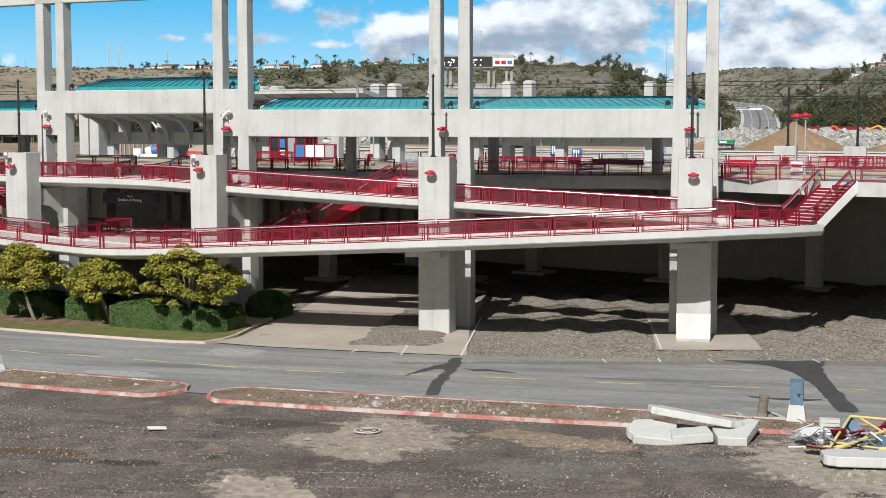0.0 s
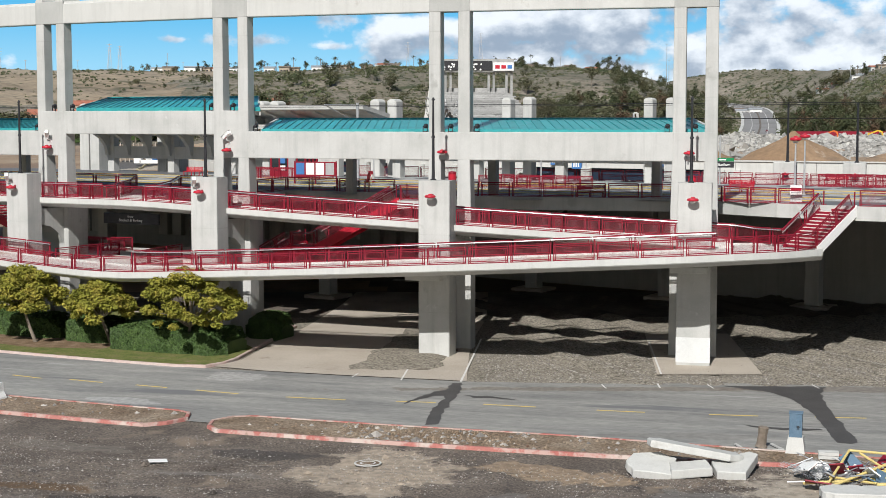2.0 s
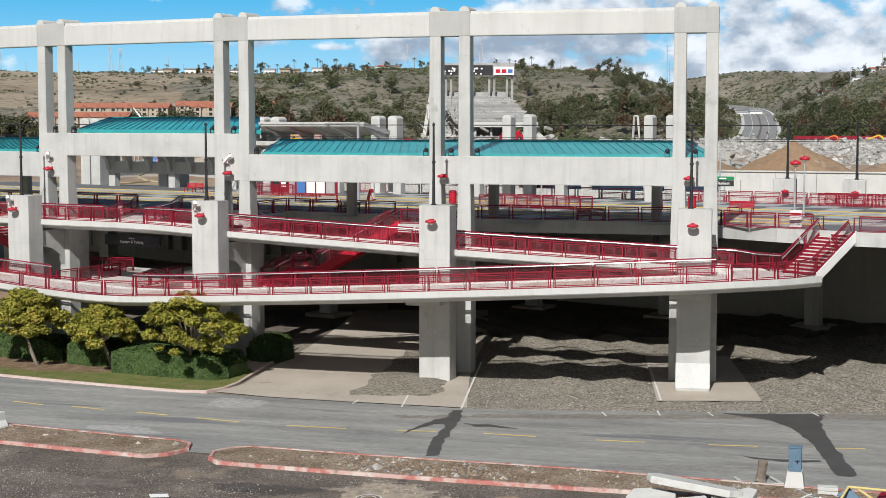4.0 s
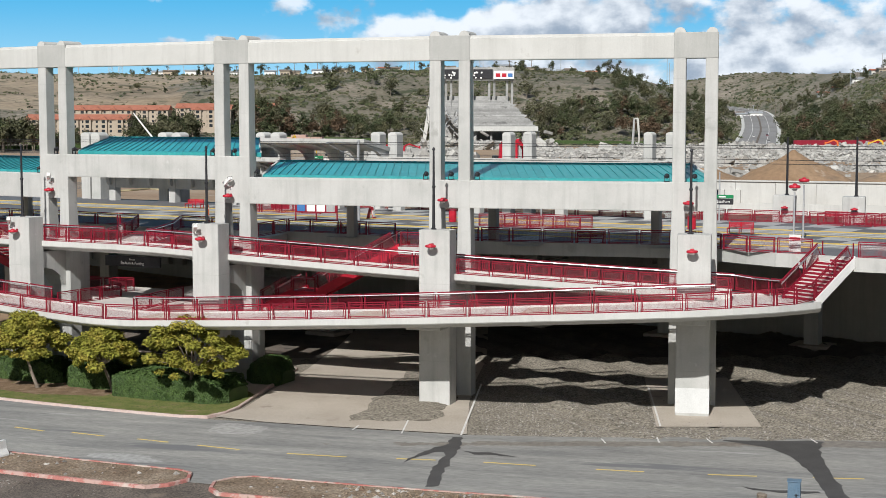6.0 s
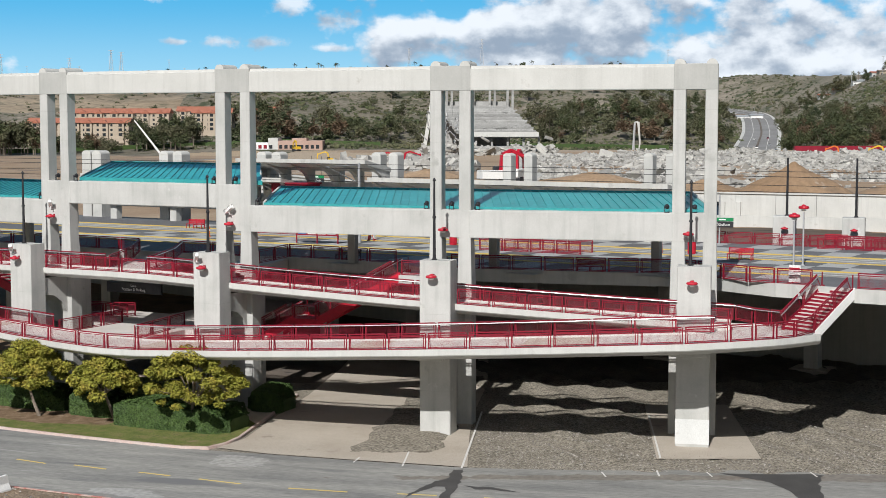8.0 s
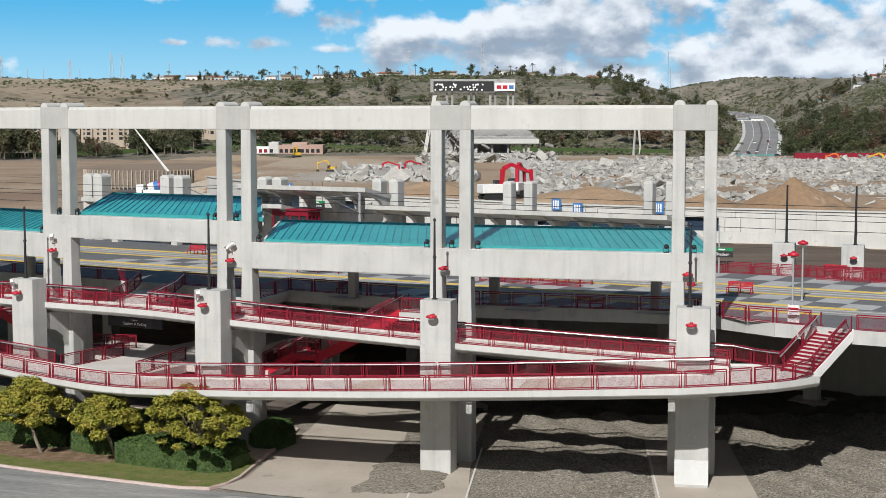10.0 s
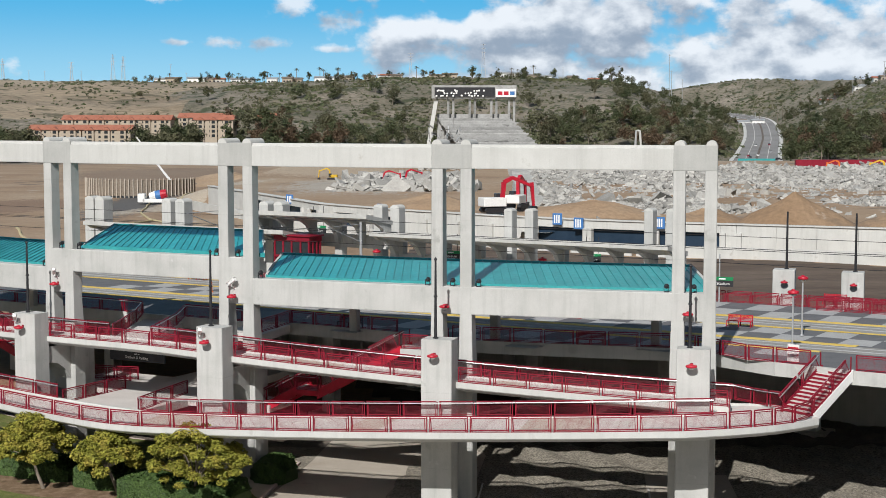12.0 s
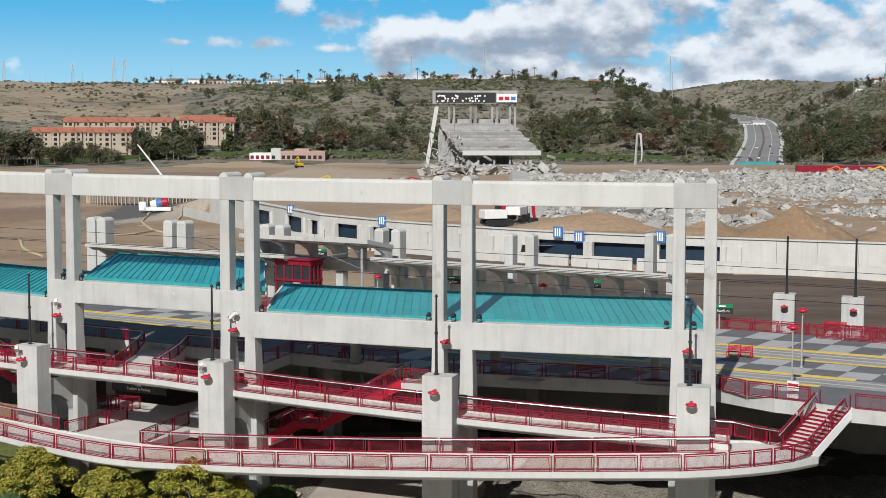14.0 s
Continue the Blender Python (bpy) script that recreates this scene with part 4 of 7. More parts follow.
railing(along(-62, -26.4, 149.06, Z_UP), "dark red mesh railing with a steel handrail", hand=1)
# around the openings and along the platform
ZE = ZP + 0.14
railing([P(-22.7, 148.9, 9.62), Vector((-21.6, 116.8, 9.66)), Vector((-21.4, 119.5, 9.72)), Vector((-21.2, 122.2, ZE)), Vector((-18.6, 120.7, ZE)), Vector((-16.0, 119.2, ZE))], "dark red mesh railing at the landing", hand=1)
railing([P(-26.3, 148.9, 9.62), Vector((-25.0, 115.9, 9.66)), Vector((-25.0, 118.7, 9.7)), Vector((-25.0, 121.5, 9.72)), Vector((-25.0, 124.3, ZE))] + [K(u, EDGE_W + 0.1, ZE) for u in steps(-46.8, -72, 2.45)], "dark red mesh railing at the landing", hand=-1)
railing([Vector((-13.9, 113.0, ZE)), Vector((-13.0, 115.7, ZE)), Vector((-12.2, 118.4, ZE))] + [K(u, -11.7, ZE) for u in steps(-28.2, -20.4, 2.6)], "dark red mesh railing at the deck edge")
railing([P(s, EDGE_R - 0.1, ZE) for s in steps(-0.6, 16.2, 2.45)] + [P(18.0, 143.1, ZE), Vector((20.2, 100.2, ZE)), Vector((21.8, 99.0, ZE)), Vector((23.9, 97.5, ZE))], "dark red mesh railing at the deck edge")
railing([Vector((26.15, 95.5, ZP + 0.14)), Vector((28.2, 94.2, ZP + 0.14)), Vector((30.3, 92.9, ZP + 0.14)), Vector((32.4, 91.6, ZP + 0.14))], "dark red mesh railing at the deck edge")
railing([K(u, 20.6, ZP) for u in steps(-58, 40, 2.45)], "dark red mesh railing behind the far platform")
railing([K(u, 22.8, ZP - 0.5) for u in steps(-20, 40, 2.45)], "dark red mesh railing behind the far platform")
railing([P(-27.5, r, 5.15) for r in (153.2, 150.8, 148.4, 146)], "dark red mesh railing along the landing")
railing([P(q, r, 5.15) for q, r in ((-20.7, 153.2), (-21.1, 150.6), (-21.5, 148.0), (-21.9, 145.4))], "dark red mesh railing along the landing")
for q in (0.0, 0.9):
    railing([P(-33.6, 143.4 + q, 5.15), P(-31.5, 142.9 + q, 5.15), P(-29.4, 142.3 + q, 5.15)], "dark red mesh railing under the platform")
bm = B()
hull(bm, [[P(s, 146.2, 5.12), P(s, 140.0, 5.12), P(s, 140.0, 4.6), P(s, 146.2, 4.6)] for s in steps(-34.5, -27.62, 1.4)])
tagged(part("lower_walk", bm, DECK), "narrow concrete walk under the platform", "landing", kind="structure")


# ---------------------------------------------------------------- stairs
def stair(a, b, width, side, n, tread_mat, stringer_mat, label, z0, z1, rails=True, solid=False):
    """a, b: plan points of the foot and the head of the edge that side points away from."""
    st = thing("staircase", label, "staircase")
    a, b = Vector((*a, 0)), Vector((*b, 0))
    d = b - a
    o = Vector((-d.y, d.x, 0)).normalized() * side
    rise, run = (z1 - z0) / n, d / n
    for k in range(n):
        p = a + run * k
        z = z0 + rise * (k + 1)
        bm = B()
        hull(bm, [[q + Vector((0, 0, z - 0.05)), q + run * 1.12 + Vector((0, 0, z - 0.05)), q + run * 1.12 + Vector((0, 0, z)), q + Vector((0, 0, z))] for q in (p + o * 0.12, p + o * (width - 0.12))])
        part("tread", bm, tread_mat, st)
        bm = B()
        hull(bm, [[q + Vector((0, 0, z - rise)), q + run * 0.06 + Vector((0, 0, z - rise)), q + run * 0.06 + Vector((0, 0, z - 0.05)), q + Vector((0, 0, z - 0.05))] for q in (p + o * 0.12, p + o * (width - 0.12))])
        part("riser", bm, stringer_mat, st)
    for off in (0.0, width - 0.14):
        bm = B()
        lo = 0.55
        up = Vector((0, 0, 1))
        e0, e1 = a - run * 0.6, b + run * 0.3
        zz0, zz1 = z0 - rise * 0.6, z1 + rise * 0.3
        hull(bm, [[q + up * (zz0 - lo), r + up * (zz1 - lo), r + up * (zz1 + 0.16), q + up * (zz0 + 0.16)] for q, r in ((e0 + o * off, e1 + o * off), (e0 + o * (off + 0.14), e1 + o * (off + 0.14)))])
        part("stringer", bm, WHITE if (solid and off == 0.0) else stringer_mat, st, "white painted stringer" if (solid and off == 0.0) else "")
    if rails:
        k = max(2, round(d.length / 1.9))
        for off, hd in ((0.07, -1), (width - 0.07, 1)):
            railing([a + o * off + d * (i / k) + Vector((0, 0, z0 + 0.12 + (z1 - z0) * i / k)) for i in range(k + 1)], "dark red sloping stair railing with a steel handrail", hand=hd * side, group="stair railings")
    return st


stair((23.05, 93.2), (26.0, 95.45), 2.55, 1, 12, DECK, RED, "outdoor stair with red risers and a white stringer", 7.55, 9.9, solid=True)
Z_MID = 6.5
a, b = P(-9.3, 147.1, 0), P(-3.0, 146.9, 0)
stair((a.x, a.y), (b.x, b.y), 2.3, 1, 19, DECK, RED_BRIGHT, "red steel stair up to the platform", Z_MID, 9.9)
bm = B()
hull(bm, [[P(s, r, z) for r, z in ((147.15, Z_MID - 0.4), (147.15, Z_MID - 0.02), (144.8, Z_MID - 0.02), (144.8, Z_MID - 0.4))] for s in (-11.3, -10.3, -9.3)])
tagged(part("stair_landing", bm, RED_BRIGHT), "red steel landing half way up a stair", "landing", kind="structure")
bm = B()
hull(bm, [[P(s, r, z) for r, z in ((146.9, 9.3), (146.9, 9.88), (141.0, 9.88), (141.0, 9.3))] for s in (-3.0, -0.7)])
tagged(part("stair_landing", bm, CONCRETE), "concrete stair head at the deck edge", "landing", kind="structure")
railing([P(-0.75, r, 9.9) for r in (146.8, 144.6, 142.6)], "dark red mesh railing at the stair head")
railing([P(-2.9, 146.8, 9.9), P(-0.8, 146.8, 9.9)], "short dark red mesh railing at the stair head")
railing([P(s, 147.1, Z_MID) for s in (-11.3, -9.3)], "dark red mesh railing at the stair landing", hand=-1)
a, b = P(-13.9, 147.0, 0), P(-11.3, 147.1, 0)
stair((a.x, a.y), (b.x, b.y), 2.3, 1, 8, DECK, RED_BRIGHT, "short red steel stair up from the lower walk", 5.15, Z_MID)
a, b = P(-38.5, 147.0, 0), P(-46.5, 147.0, 0)
stair((a.x, a.y), (b.x, b.y), 2.3, -1, 14, DECK, RED_BRIGHT, "red steel stair up to the platform", 7.35, 9.9)


# ---------------------------------------------------------------- teal canopy roofs
def canopy(s0, s1, q0, q1, z0, label, rf=147.85, rr=135.6, rise=0.92, columns=(0.2, 0.55, 0.92)):
    """A skewed roof: the eave runs from s0 to s1 at the beam, the high edge from q0 to q1 further back."""
    cn = thing("canopy_roof", label, "roof", "teal station roofs")
    n = round((s1 - s0) / 0.62)

    def at(k, t, h):
        return P(lerp(lerp(s0, s1, k), lerp(q0, q1, k), t), lerp(rf, rr, t), z0 + rise * t + h)

    for i in range(n):
        a, b = i / n, (i + 1) / n
        g = a + 0.07 / n
        bm = B()
        hull(bm, [[at(k, 0, -0.03), at(k, 1, -0.03), at(k, 1, h), at(k, 0, h)] for k, h in ((a, 0.085), (g, 0.085), (g + 0.004 / n, 0.02), (b - 0.002 / n, 0.02))])
        part("roof_panel", bm, TEAL, cn)
    ks = [i / 12 for i in range(13)]
    bm = B()
    hull(bm, [[at(k, -0.008, 0.05), at(k, 0.004, 0.05), at(k, 0.004, -0.24), at(k, -0.008, -0.24)] for k in ks])
    part("fascia", bm, TEAL, cn)
    bm = B()
    hull(bm, [[at(k, 0.99, 0.03), at(k, 1.0, 0.13), at(k, 1.012, 0.13), at(k, 1.012, -0.35)] for k in ks])
    part("ridge_cap", bm, TEAL, cn)
    for k in (0.0, 1.0):
        d = 0.002 if k == 0 else -0.002
        bm = B()
        hull(bm, [[at(k - d, t, 0.1), at(k + 2 * d, t, 0.1), at(k + 2 * d, t, -0.55), at(k - d, t, -0.55)] for t in (0.0, 0.5, 1.0)])
        part("end_beam", bm, PALE, cn)
    bm = B()
    hull(bm, [[at(k, 0.02, -0.06), at(k, 0.99, -0.06), at(k, 0.99, -0.14), at(k, 0.02, -0.14)] for k in ks])
    part("soffit", bm, PALE, cn)
    bm = B()
    hull(bm, [[at(k, 0.88, -0.16), at(k, 0.94, -0.16), at(k, 0.94, -0.95), at(k, 0.88, -0.95)] for k in ks])
    part("rear_beam", bm, CONCRETE, cn)
    for k in columns:
        p = at(k, 0.91, 0)
        bm = B()
        box(bm, -0.32, 0.32, -0.3, 0.3, ZP, p.z - 0.9, frame_xy(p.x, p.y, 0, -0.45), 0.03)
        part("rear_column", bm, CONCRETE, cn)
    return cn


canopy(-13.2, 19.3, -17.0, 17.4, 14.80, "long teal standing seam roof behind the beam", rr=139.2, rise=0.72)
canopy(-30.0, -13.3, -35.1, -18.8, 16.36, "raised teal standing seam roof behind the beam", rr=139.2, rise=0.88, columns=())
canopy(-49.0, -30.9, -54.4, -36.3, 14.80, "teal standing seam roof behind the beam", rr=139.2, rise=0.72, columns=(0.5,))

# ---------------------------------------------------------------- lamps, cameras and poles on the concrete
bm = B()
lathe(bm, [(0.06, 0.16), (0.10, 0.15), (0.14, 0.10), (0.33, 0.06), (0.36, 0.0), (0.36, -0.06), (0.28, -0.10)], k=16)
ME_SHADE = mesh_of("shade", bm, RED_BRIGHT)
bm = B()
lathe(bm, [(0.20, -0.10), (0.18, -0.17), (0.10, -0.22), (0.02, -0.23)], k=14)
ME_LENS = mesh_of("lens", bm, WHITE)
bm = B()
tube(bm, (0, 0.0, 0.02), (0, 0.42, 0.02), 0.05, k=8)
box(bm, -0.09, 0.09, 0.40, 0.46, -0.12, 0.14)
ME_ARM = mesh_of("arm", bm, RED)


def wall_lamp(s, r, z):
    t = thing("wall_lamp", "round red disc wall lamp on concrete", "lamp", "red wall lamps", m=F(s, r + 0.45, z))
    shared("shade", ME_SHADE, t, Matrix.Identity(4))
    shared("lens", ME_LENS, t, Matrix.Identity(4), "frosted pale lens")
    shared("arm", ME_ARM, t, Matrix.Identity(4))


def cctv(s, r, z, turn=-50):
    t = thing("security_camera", "white security camera on a wall bracket", "camera", "security cameras", m=F(s, r, z))
    bm = B()
    m = pose(0, -0.42, 0.25, 0, -32, turn)
    box(bm, -0.42, 0.42, -0.13, 0.13, -0.12, 0.12, m, 0.02)
    box(bm, -0.52, 0.46, -0.15, 0.15, 0.125, 0.145, m)
    part("housing", bm, WHITE, t)
    bm = B()
    tube(bm, (0, -0.4, 0.16), (0, -0.38, -0.1), 0.035)
    tube(bm, (0, -0.38, -0.1), (0, 0.0, -0.18), 0.035)
    box(bm, -0.08, 0.08, -0.03, 0, -0.32, -0.06)
    part("bracket", bm, WHITE, t)


def flood(s, r, z):
    t = thing("floodlight", "small black floodlight on the beam top", "floodlight", "black floodlights", m=F(s, r, z) @ Matrix.Scale(0.72, 4))
    bm = B()
    m = pose(0, 0, 0.52, 28, 0, 0)
    lathe(bm, [(0.10, 0.22), (0.15, 0.18), (0.20, -0.10), (0.24, -0.16), (0.24, -0.2)], m @ pose(0, 0, 0, 70, 0, 0), 10)
    part("head", bm, DARK, t)
    bm = B()
    box(bm, -0.24, -0.19, -0.05, 0.05, 0.05, 0.55)
    box(bm, 0.19, 0.24, -0.05, 0.05, 0.05, 0.55)
    box(bm, -0.24, 0.24, -0.08, 0.08, 0, 0.07)
    part("yoke", bm, DARK, t)


def pier_pole(s):
    t = thing("light_pole", "slim dark metal pole standing on a pier", "pole", "dark poles on the piers", m=F(s + 1.35, 152.2, 11.55))
    bm = B()
    lathe(bm, [(0.20, 0), (0.20, 0.05), (0.12, 0.10), (0.11, 0.35), (0.085, 2.8), (0.065, 5.2)], k=10)
    part("pole", bm, DARK, t)
    bm = B()
    lathe(bm, [(0.10, 5.2), (0.12, 5.24), (0.07, 5.34), (0.03, 5.40)], k=10)
    part("finial", bm, DARK, t)
    bm = B()
    lathe(bm, [(0.12, 2.75), (0.14, 2.80), (0.12, 2.88)], k=10)
    part("collar", bm, DARK, t)


for i, s in enumerate(BAYS):
    wall_lamp(s + 1.5, 152.9, 10.55)
    wall_lamp(s + (1.35 if i < 3 else 1.1), 149.0, 13.35 if i != 1 else 13.45)
    pier_pole(s)
    if i in (1, 2):
        cctv(s + 1.1, 152.9, 11.0)
        cctv(s + 1.35, 149.0, 14.15, -50 if i == 1 else -20)
for i, s in enumerate(BAYS):
    for ds in (1.45, 3.3, -0.35):
        z = zbeam(i)[1] if ds > 3 else zbeam(i - 1)[1] if ds < 0 else max(zbeam(i - 1)[1], zbeam(i)[1])
        if s + ds < 19.5:
            flood(s + ds, 148.7, z)


# ---------------------------------------------------------------- foliage
def leaves(name, centers, sizes, mat, parent, count, leaf, rng, shell=0.75, flat=0.6, up=0.5):
    """Thousands of small pointed leaves round clump centres."""
    vs, fs = [], []
    total = sum(s ** 2 for s in sizes)
    for c, R in zip(centers, sizes):
        for _ in range(int(count * R * R / total)):
            d = Vector((rng.gauss(0, 1), rng.gauss(0, 1), rng.gauss(0, 1)))
            if d.length < 1e-3:
                continue
            d.normalize()
            p = c + Vector((d.x, d.y, d.z * flat)) * R * (shell + (1 - shell) * rng.random())
            nrm = (d * 0.6 + Vector((rng.uniform(-1, 1), rng.uniform(-1, 1), rng.uniform(-0.3, 1) + up))).normalized()
            t = nrm.orthogonal().normalized()
            t.rotate(Matrix.Rotation(rng.uniform(0, 6.28), 3, nrm))
            w = nrm.cross(t)
            L = leaf * rng.uniform(0.7, 1.35)
            i = len(vs)
            vs.extend([p - t * L, p + w * L * 0.42 + nrm * L * 0.12, p + t * L, p - w * L * 0.42 + nrm * L * 0.12])
            fs.append((i, i + 1, i + 2, i + 3))
    me = bpy.data.meshes.new(name)
    me.from_pydata(vs, [], fs)
    me.materials.append(mat)
    ob = new(name, me)
    ob.parent = parent
    return ob


def street_tree(x, y, z_low, z_high, rad, seed, label, lean=0.0):
    rng = random.Random(seed)
    t = thing("tree", label, "tree", "small yellow-green trees")
    bm = B()
    base = Vector((x, y, 0.08))
    fork = Vector((x + lean, y, z_low + 0.1))
    midp = base.lerp(fork, 0.55) + Vector((rng.uniform(-0.08, 0.08), 0, 0))
    tube(bm, base, midp, 0.14, 0.11, 8)
    tube(bm, midp, fork, 0.11, 0.09, 8)
    part("trunk", bm, BARK, t)
    cs, rs = [], []
    H = z_high - z_low
    n = 58
    for k in range(n):
        a = k * 2.399 + rng.uniform(-0.4, 0.4)
        q = math.sqrt((k + 0.5) / n)
        rr = rad * q * rng.uniform(0.78, 1.06)
        top = z_high - 0.25 - H * 0.58 * q ** 2.0 - (rng.random() ** 2) * 0.75 + (0.25 if k % 9 == 0 else 0)
        c = Vector((x + lean + rr * math.cos(a), y + rr * math.sin(a) * 0.9, top))
        cs.append(c)
        rs.append(rng.uniform(0.45, 0.72))
        if k % 3 == 0:
            bm = B()
            elbow = fork.lerp(c, 0.5) + Vector((0, 0, 0.25))
            tube(bm, fork, elbow, 0.06, 0.035, 5)
            tube(bm, elbow, c, 0.035, 0.012, 5)
            part("limb", bm, BARK, t)
    for k in range(18):
        a, q = rng.uniform(0, 6.28), rad * rng.uniform(0.3, 0.95)
        cs.append(Vector((x + lean + q * math.cos(a), y + q * math.sin(a), z_low + 0.35 + rng.uniform(0, 0.8))))
        rs.append(rng.uniform(0.3, 0.45))
    leaves("crown", cs, rs, LEAF_YELLOW, t, 30000, 0.125, rng, 0.12, 0.62, 0.7)
    return t


street_tree(-28.3, 104.6, 2.1, 5.45, 2.6, 3, "small tree with dense yellow-green leaves", -0.7)
street_tree(-22.6, 102.8, 1.9, 4.75, 2.35, 5, "small tree with dense yellow-green leaves", -0.7)
street_tree(-17.0, 99.4, 1.75, 5.85, 3.6, 9, "spreading small tree with yellow-green leaves", 0.3)


def hedge(s0, s1, r0, r1, h, seed, label, count):
    """A clipped hedge: a rounded dark core and a coat of leaves."""
    rng = random.Random(seed)
    t = thing("hedge", label, "hedge", "clipped hedges")
    bm = B()
    prof = [(r1, 0.05), (r1, h * 0.7), (lerp(r1, r0, 0.2), h * 0.93), (lerp(r1, r0, 0.8), h * 0.93), (r0, h * 0.7), (r0, 0.05)]
    ends = lambda s: 0.55 + 0.45 * smooth(0, 0.9, min(s - s0, s1 - s)) + 0.10 * noise.noise((s * 0.9, seed, 0))
    mid_r = (r0 + r1) / 2
    hull(bm, [[P(s, mid_r + (r - mid_r) * ends(s), z * ends(s)) for r, z in prof] for s in steps(s0, s1, 0.35)])
    part("core", bm, LEAF_HEDGE, t)
    vs, fs = [], []
    for _ in range(count):
        s = rng.uniform(s0, s1)
        u = rng.random()
        lump = 0.16 * noise.noise((s * 0.8, u * 2, seed))
        if u < 0.45:
            e = ends(s)
            p = P(s, mid_r + (r1 - mid_r) * e + 0.05 + lump, h * 0.9 * e * u / 0.45)
            nn = Vector((0, -1, 0.3))
        else:
            q = (u - 0.45) / 0.55
            e = ends(s)
            p = P(s, mid_r + (lerp(r1, r0, q) - mid_r) * e, h * e * (0.90 + 0.10 * math.sin(q * 3.14)) + lump)
            nn = Vector((0, -0.2, 1))
        nrm = (nn + Vector((rng.uniform(-0.8, 0.8), rng.uniform(-0.8, 0.8), rng.uniform(-0.5, 0.8)))).normalized()
        tt = nrm.orthogonal().normalized()
        tt.rotate(Matrix.Rotation(rng.uniform(0, 6.28), 3, nrm))
        w = nrm.cross(tt)
        L = 0.115 * rng.uniform(0.7, 1.4)
        i = len(vs)
        vs.extend([p - tt * L, p + w * L * 0.6, p + tt * L, p - w * L * 0.6])
        fs.append((i, i + 1, i + 2, i + 3))
    me = bpy.data.meshes.new("foliage")
    me.from_pydata(vs, [], fs)
    me.materials.append(LEAF_HEDGE)
    ob = new("foliage", me)
    ob.parent = t


hedge(-44, -24.8, 153.9, 156.5, 1.75, 1, "clipped dark green hedge behind the trees", 14000)
hedge(-24.2, -19.9, 153.6, 156.7, 1.7, 2, "clipped green hedge of glossy leaves", 6000)
hedge(-19.4, -10.6, 154.0, 158.3, 1.7, 3, "broad clipped green hedge beside the driveway", 14000)
hedge(-13.6, -10.9, 146.7, 150.3, 1.75, 4, "rounded green hedge beside the driveway", 7000)


# ---------------------------------------------------------------- far side of the station
def far_canopy(a, b, ztop, label, depth=4.6, hip=True):
    """A concrete canopy slab on curved cantilever brackets."""
    t = thing("concrete_canopy", label, "canopy", "concrete canopies")
    a, b = Vector((*a, 0)), Vector((*b, 0))
    L = (b - a).length
    m = frame_xy(a.x, a.y, 0, math.atan2(b.y - a.y, b.x - a.x))
    bm = B()
    dip = 0.85
    hull(bm, [[m @ Vector((x, y, z)) for y, z in ((0, ztop - 0.42), (0, ztop), (depth, ztop - dip), (depth, ztop - dip - 0.42))] for x in (0, L)])
    part("slab", bm, CONCRETE, t)
    n = max(2, round(L / 3.0))
    for k in range(n + 1):
        x = 0.35 + (L - 0.7) * k / n
        bm = B()
        prof = [(0.5, ztop - 0.52), (depth, ztop - dip - 0.43), (depth, ztop - 3.4)] + [(depth - 0.5 - 3.4 * (1 - math.cos(q)), ztop - 3.4 + 2.6 * math.sin(q)) for q in (0.0, 0.4, 0.8, 1.2, 1.5)]
        hull(bm, [[m @ Vector((x + o, y, z)) for y, z in prof] for o in (-0.22, 0.22)])
        part("bracket", bm, CONCRETE, t)
    bm = B()
    box(bm, 0, L, depth - 0.1, depth + 0.35, ztop - 3.7, ztop - 2.4, m)
    part("rear_beam", bm, CONCRETE, t)
    for k in range(0, n + 1, 3):
        x = 0.6 + (L - 1.2) * k / n
        bm = B()
        box(bm, x - 0.45, x + 0.45, depth - 0.2, depth + 0.7, ZP - 4, ztop - 0.6, m, 0.03)
        part("column", bm, CONCRETE, t)
    return t


def far_roof(u0, u1, w, ztop, label):
    a, b = K(u0, w, 0), K(u1, w, 0)
    far_canopy((a.x, a.y), (b.x, b.y), ztop, label)


far_roof(-40.1, -9.3, 13.6, 15.3, "weathered concrete canopy over the far platform")
far_roof(-56.0, -40.3, 13.5, 16.95, "weathered raised concrete canopy at the far entrance")
far_roof(-77.6, -50.5, 13.7, 15.05, "long weathered concrete canopy over the far platform")


def pylon(x, y, ztop, w, label="pale concrete pylon with a rounded top"):
    t = thing("concrete_pylon", label, "pylon", "paired concrete pylons", m=frame_xy(x, y, 0, -0.5))
    bm = B()
    box(bm, -w / 2, w / 2, 0, w * 1.2, 3.0, ztop - w * 0.3, None, 0.04)
    part("shaft", bm, CONCRETE, t)
    bm = B()
    ring = lambda yy: [Vector((w / 2 * math.cos(q), yy, ztop - w * 0.3 + w * 0.32 * math.sin(q))) for q in [math.pi * k / 10 for k in range(11)]]
    hull(bm, [ring(0.01), ring(w * 1.19)])
    part("rounded_top", bm, PALE, t)


for x, y, z, w in ((-40.54, 171.95, 17.35, 1.3), (-39.2, 171.15, 17.35, 1.3), (-30.7, 166.04, 17.4, 1.25), (-29.03, 165.04, 17.4, 1.25), (-19.18, 159.11, 17.46, 1.15), (-17.52, 158.12, 17.46, 1.15),
                   (-6.81, 151.68, 17.55, 1.05), (-5.07, 150.63, 17.55, 1.05), (5.95, 144.01, 17.6, 0.9), (7.88, 142.85, 17.65, 0.9), (19.42, 144.5, 17.6, 0.9), (21.4, 143.7, 17.6, 0.9)):
    pylon(x, y, z, w)


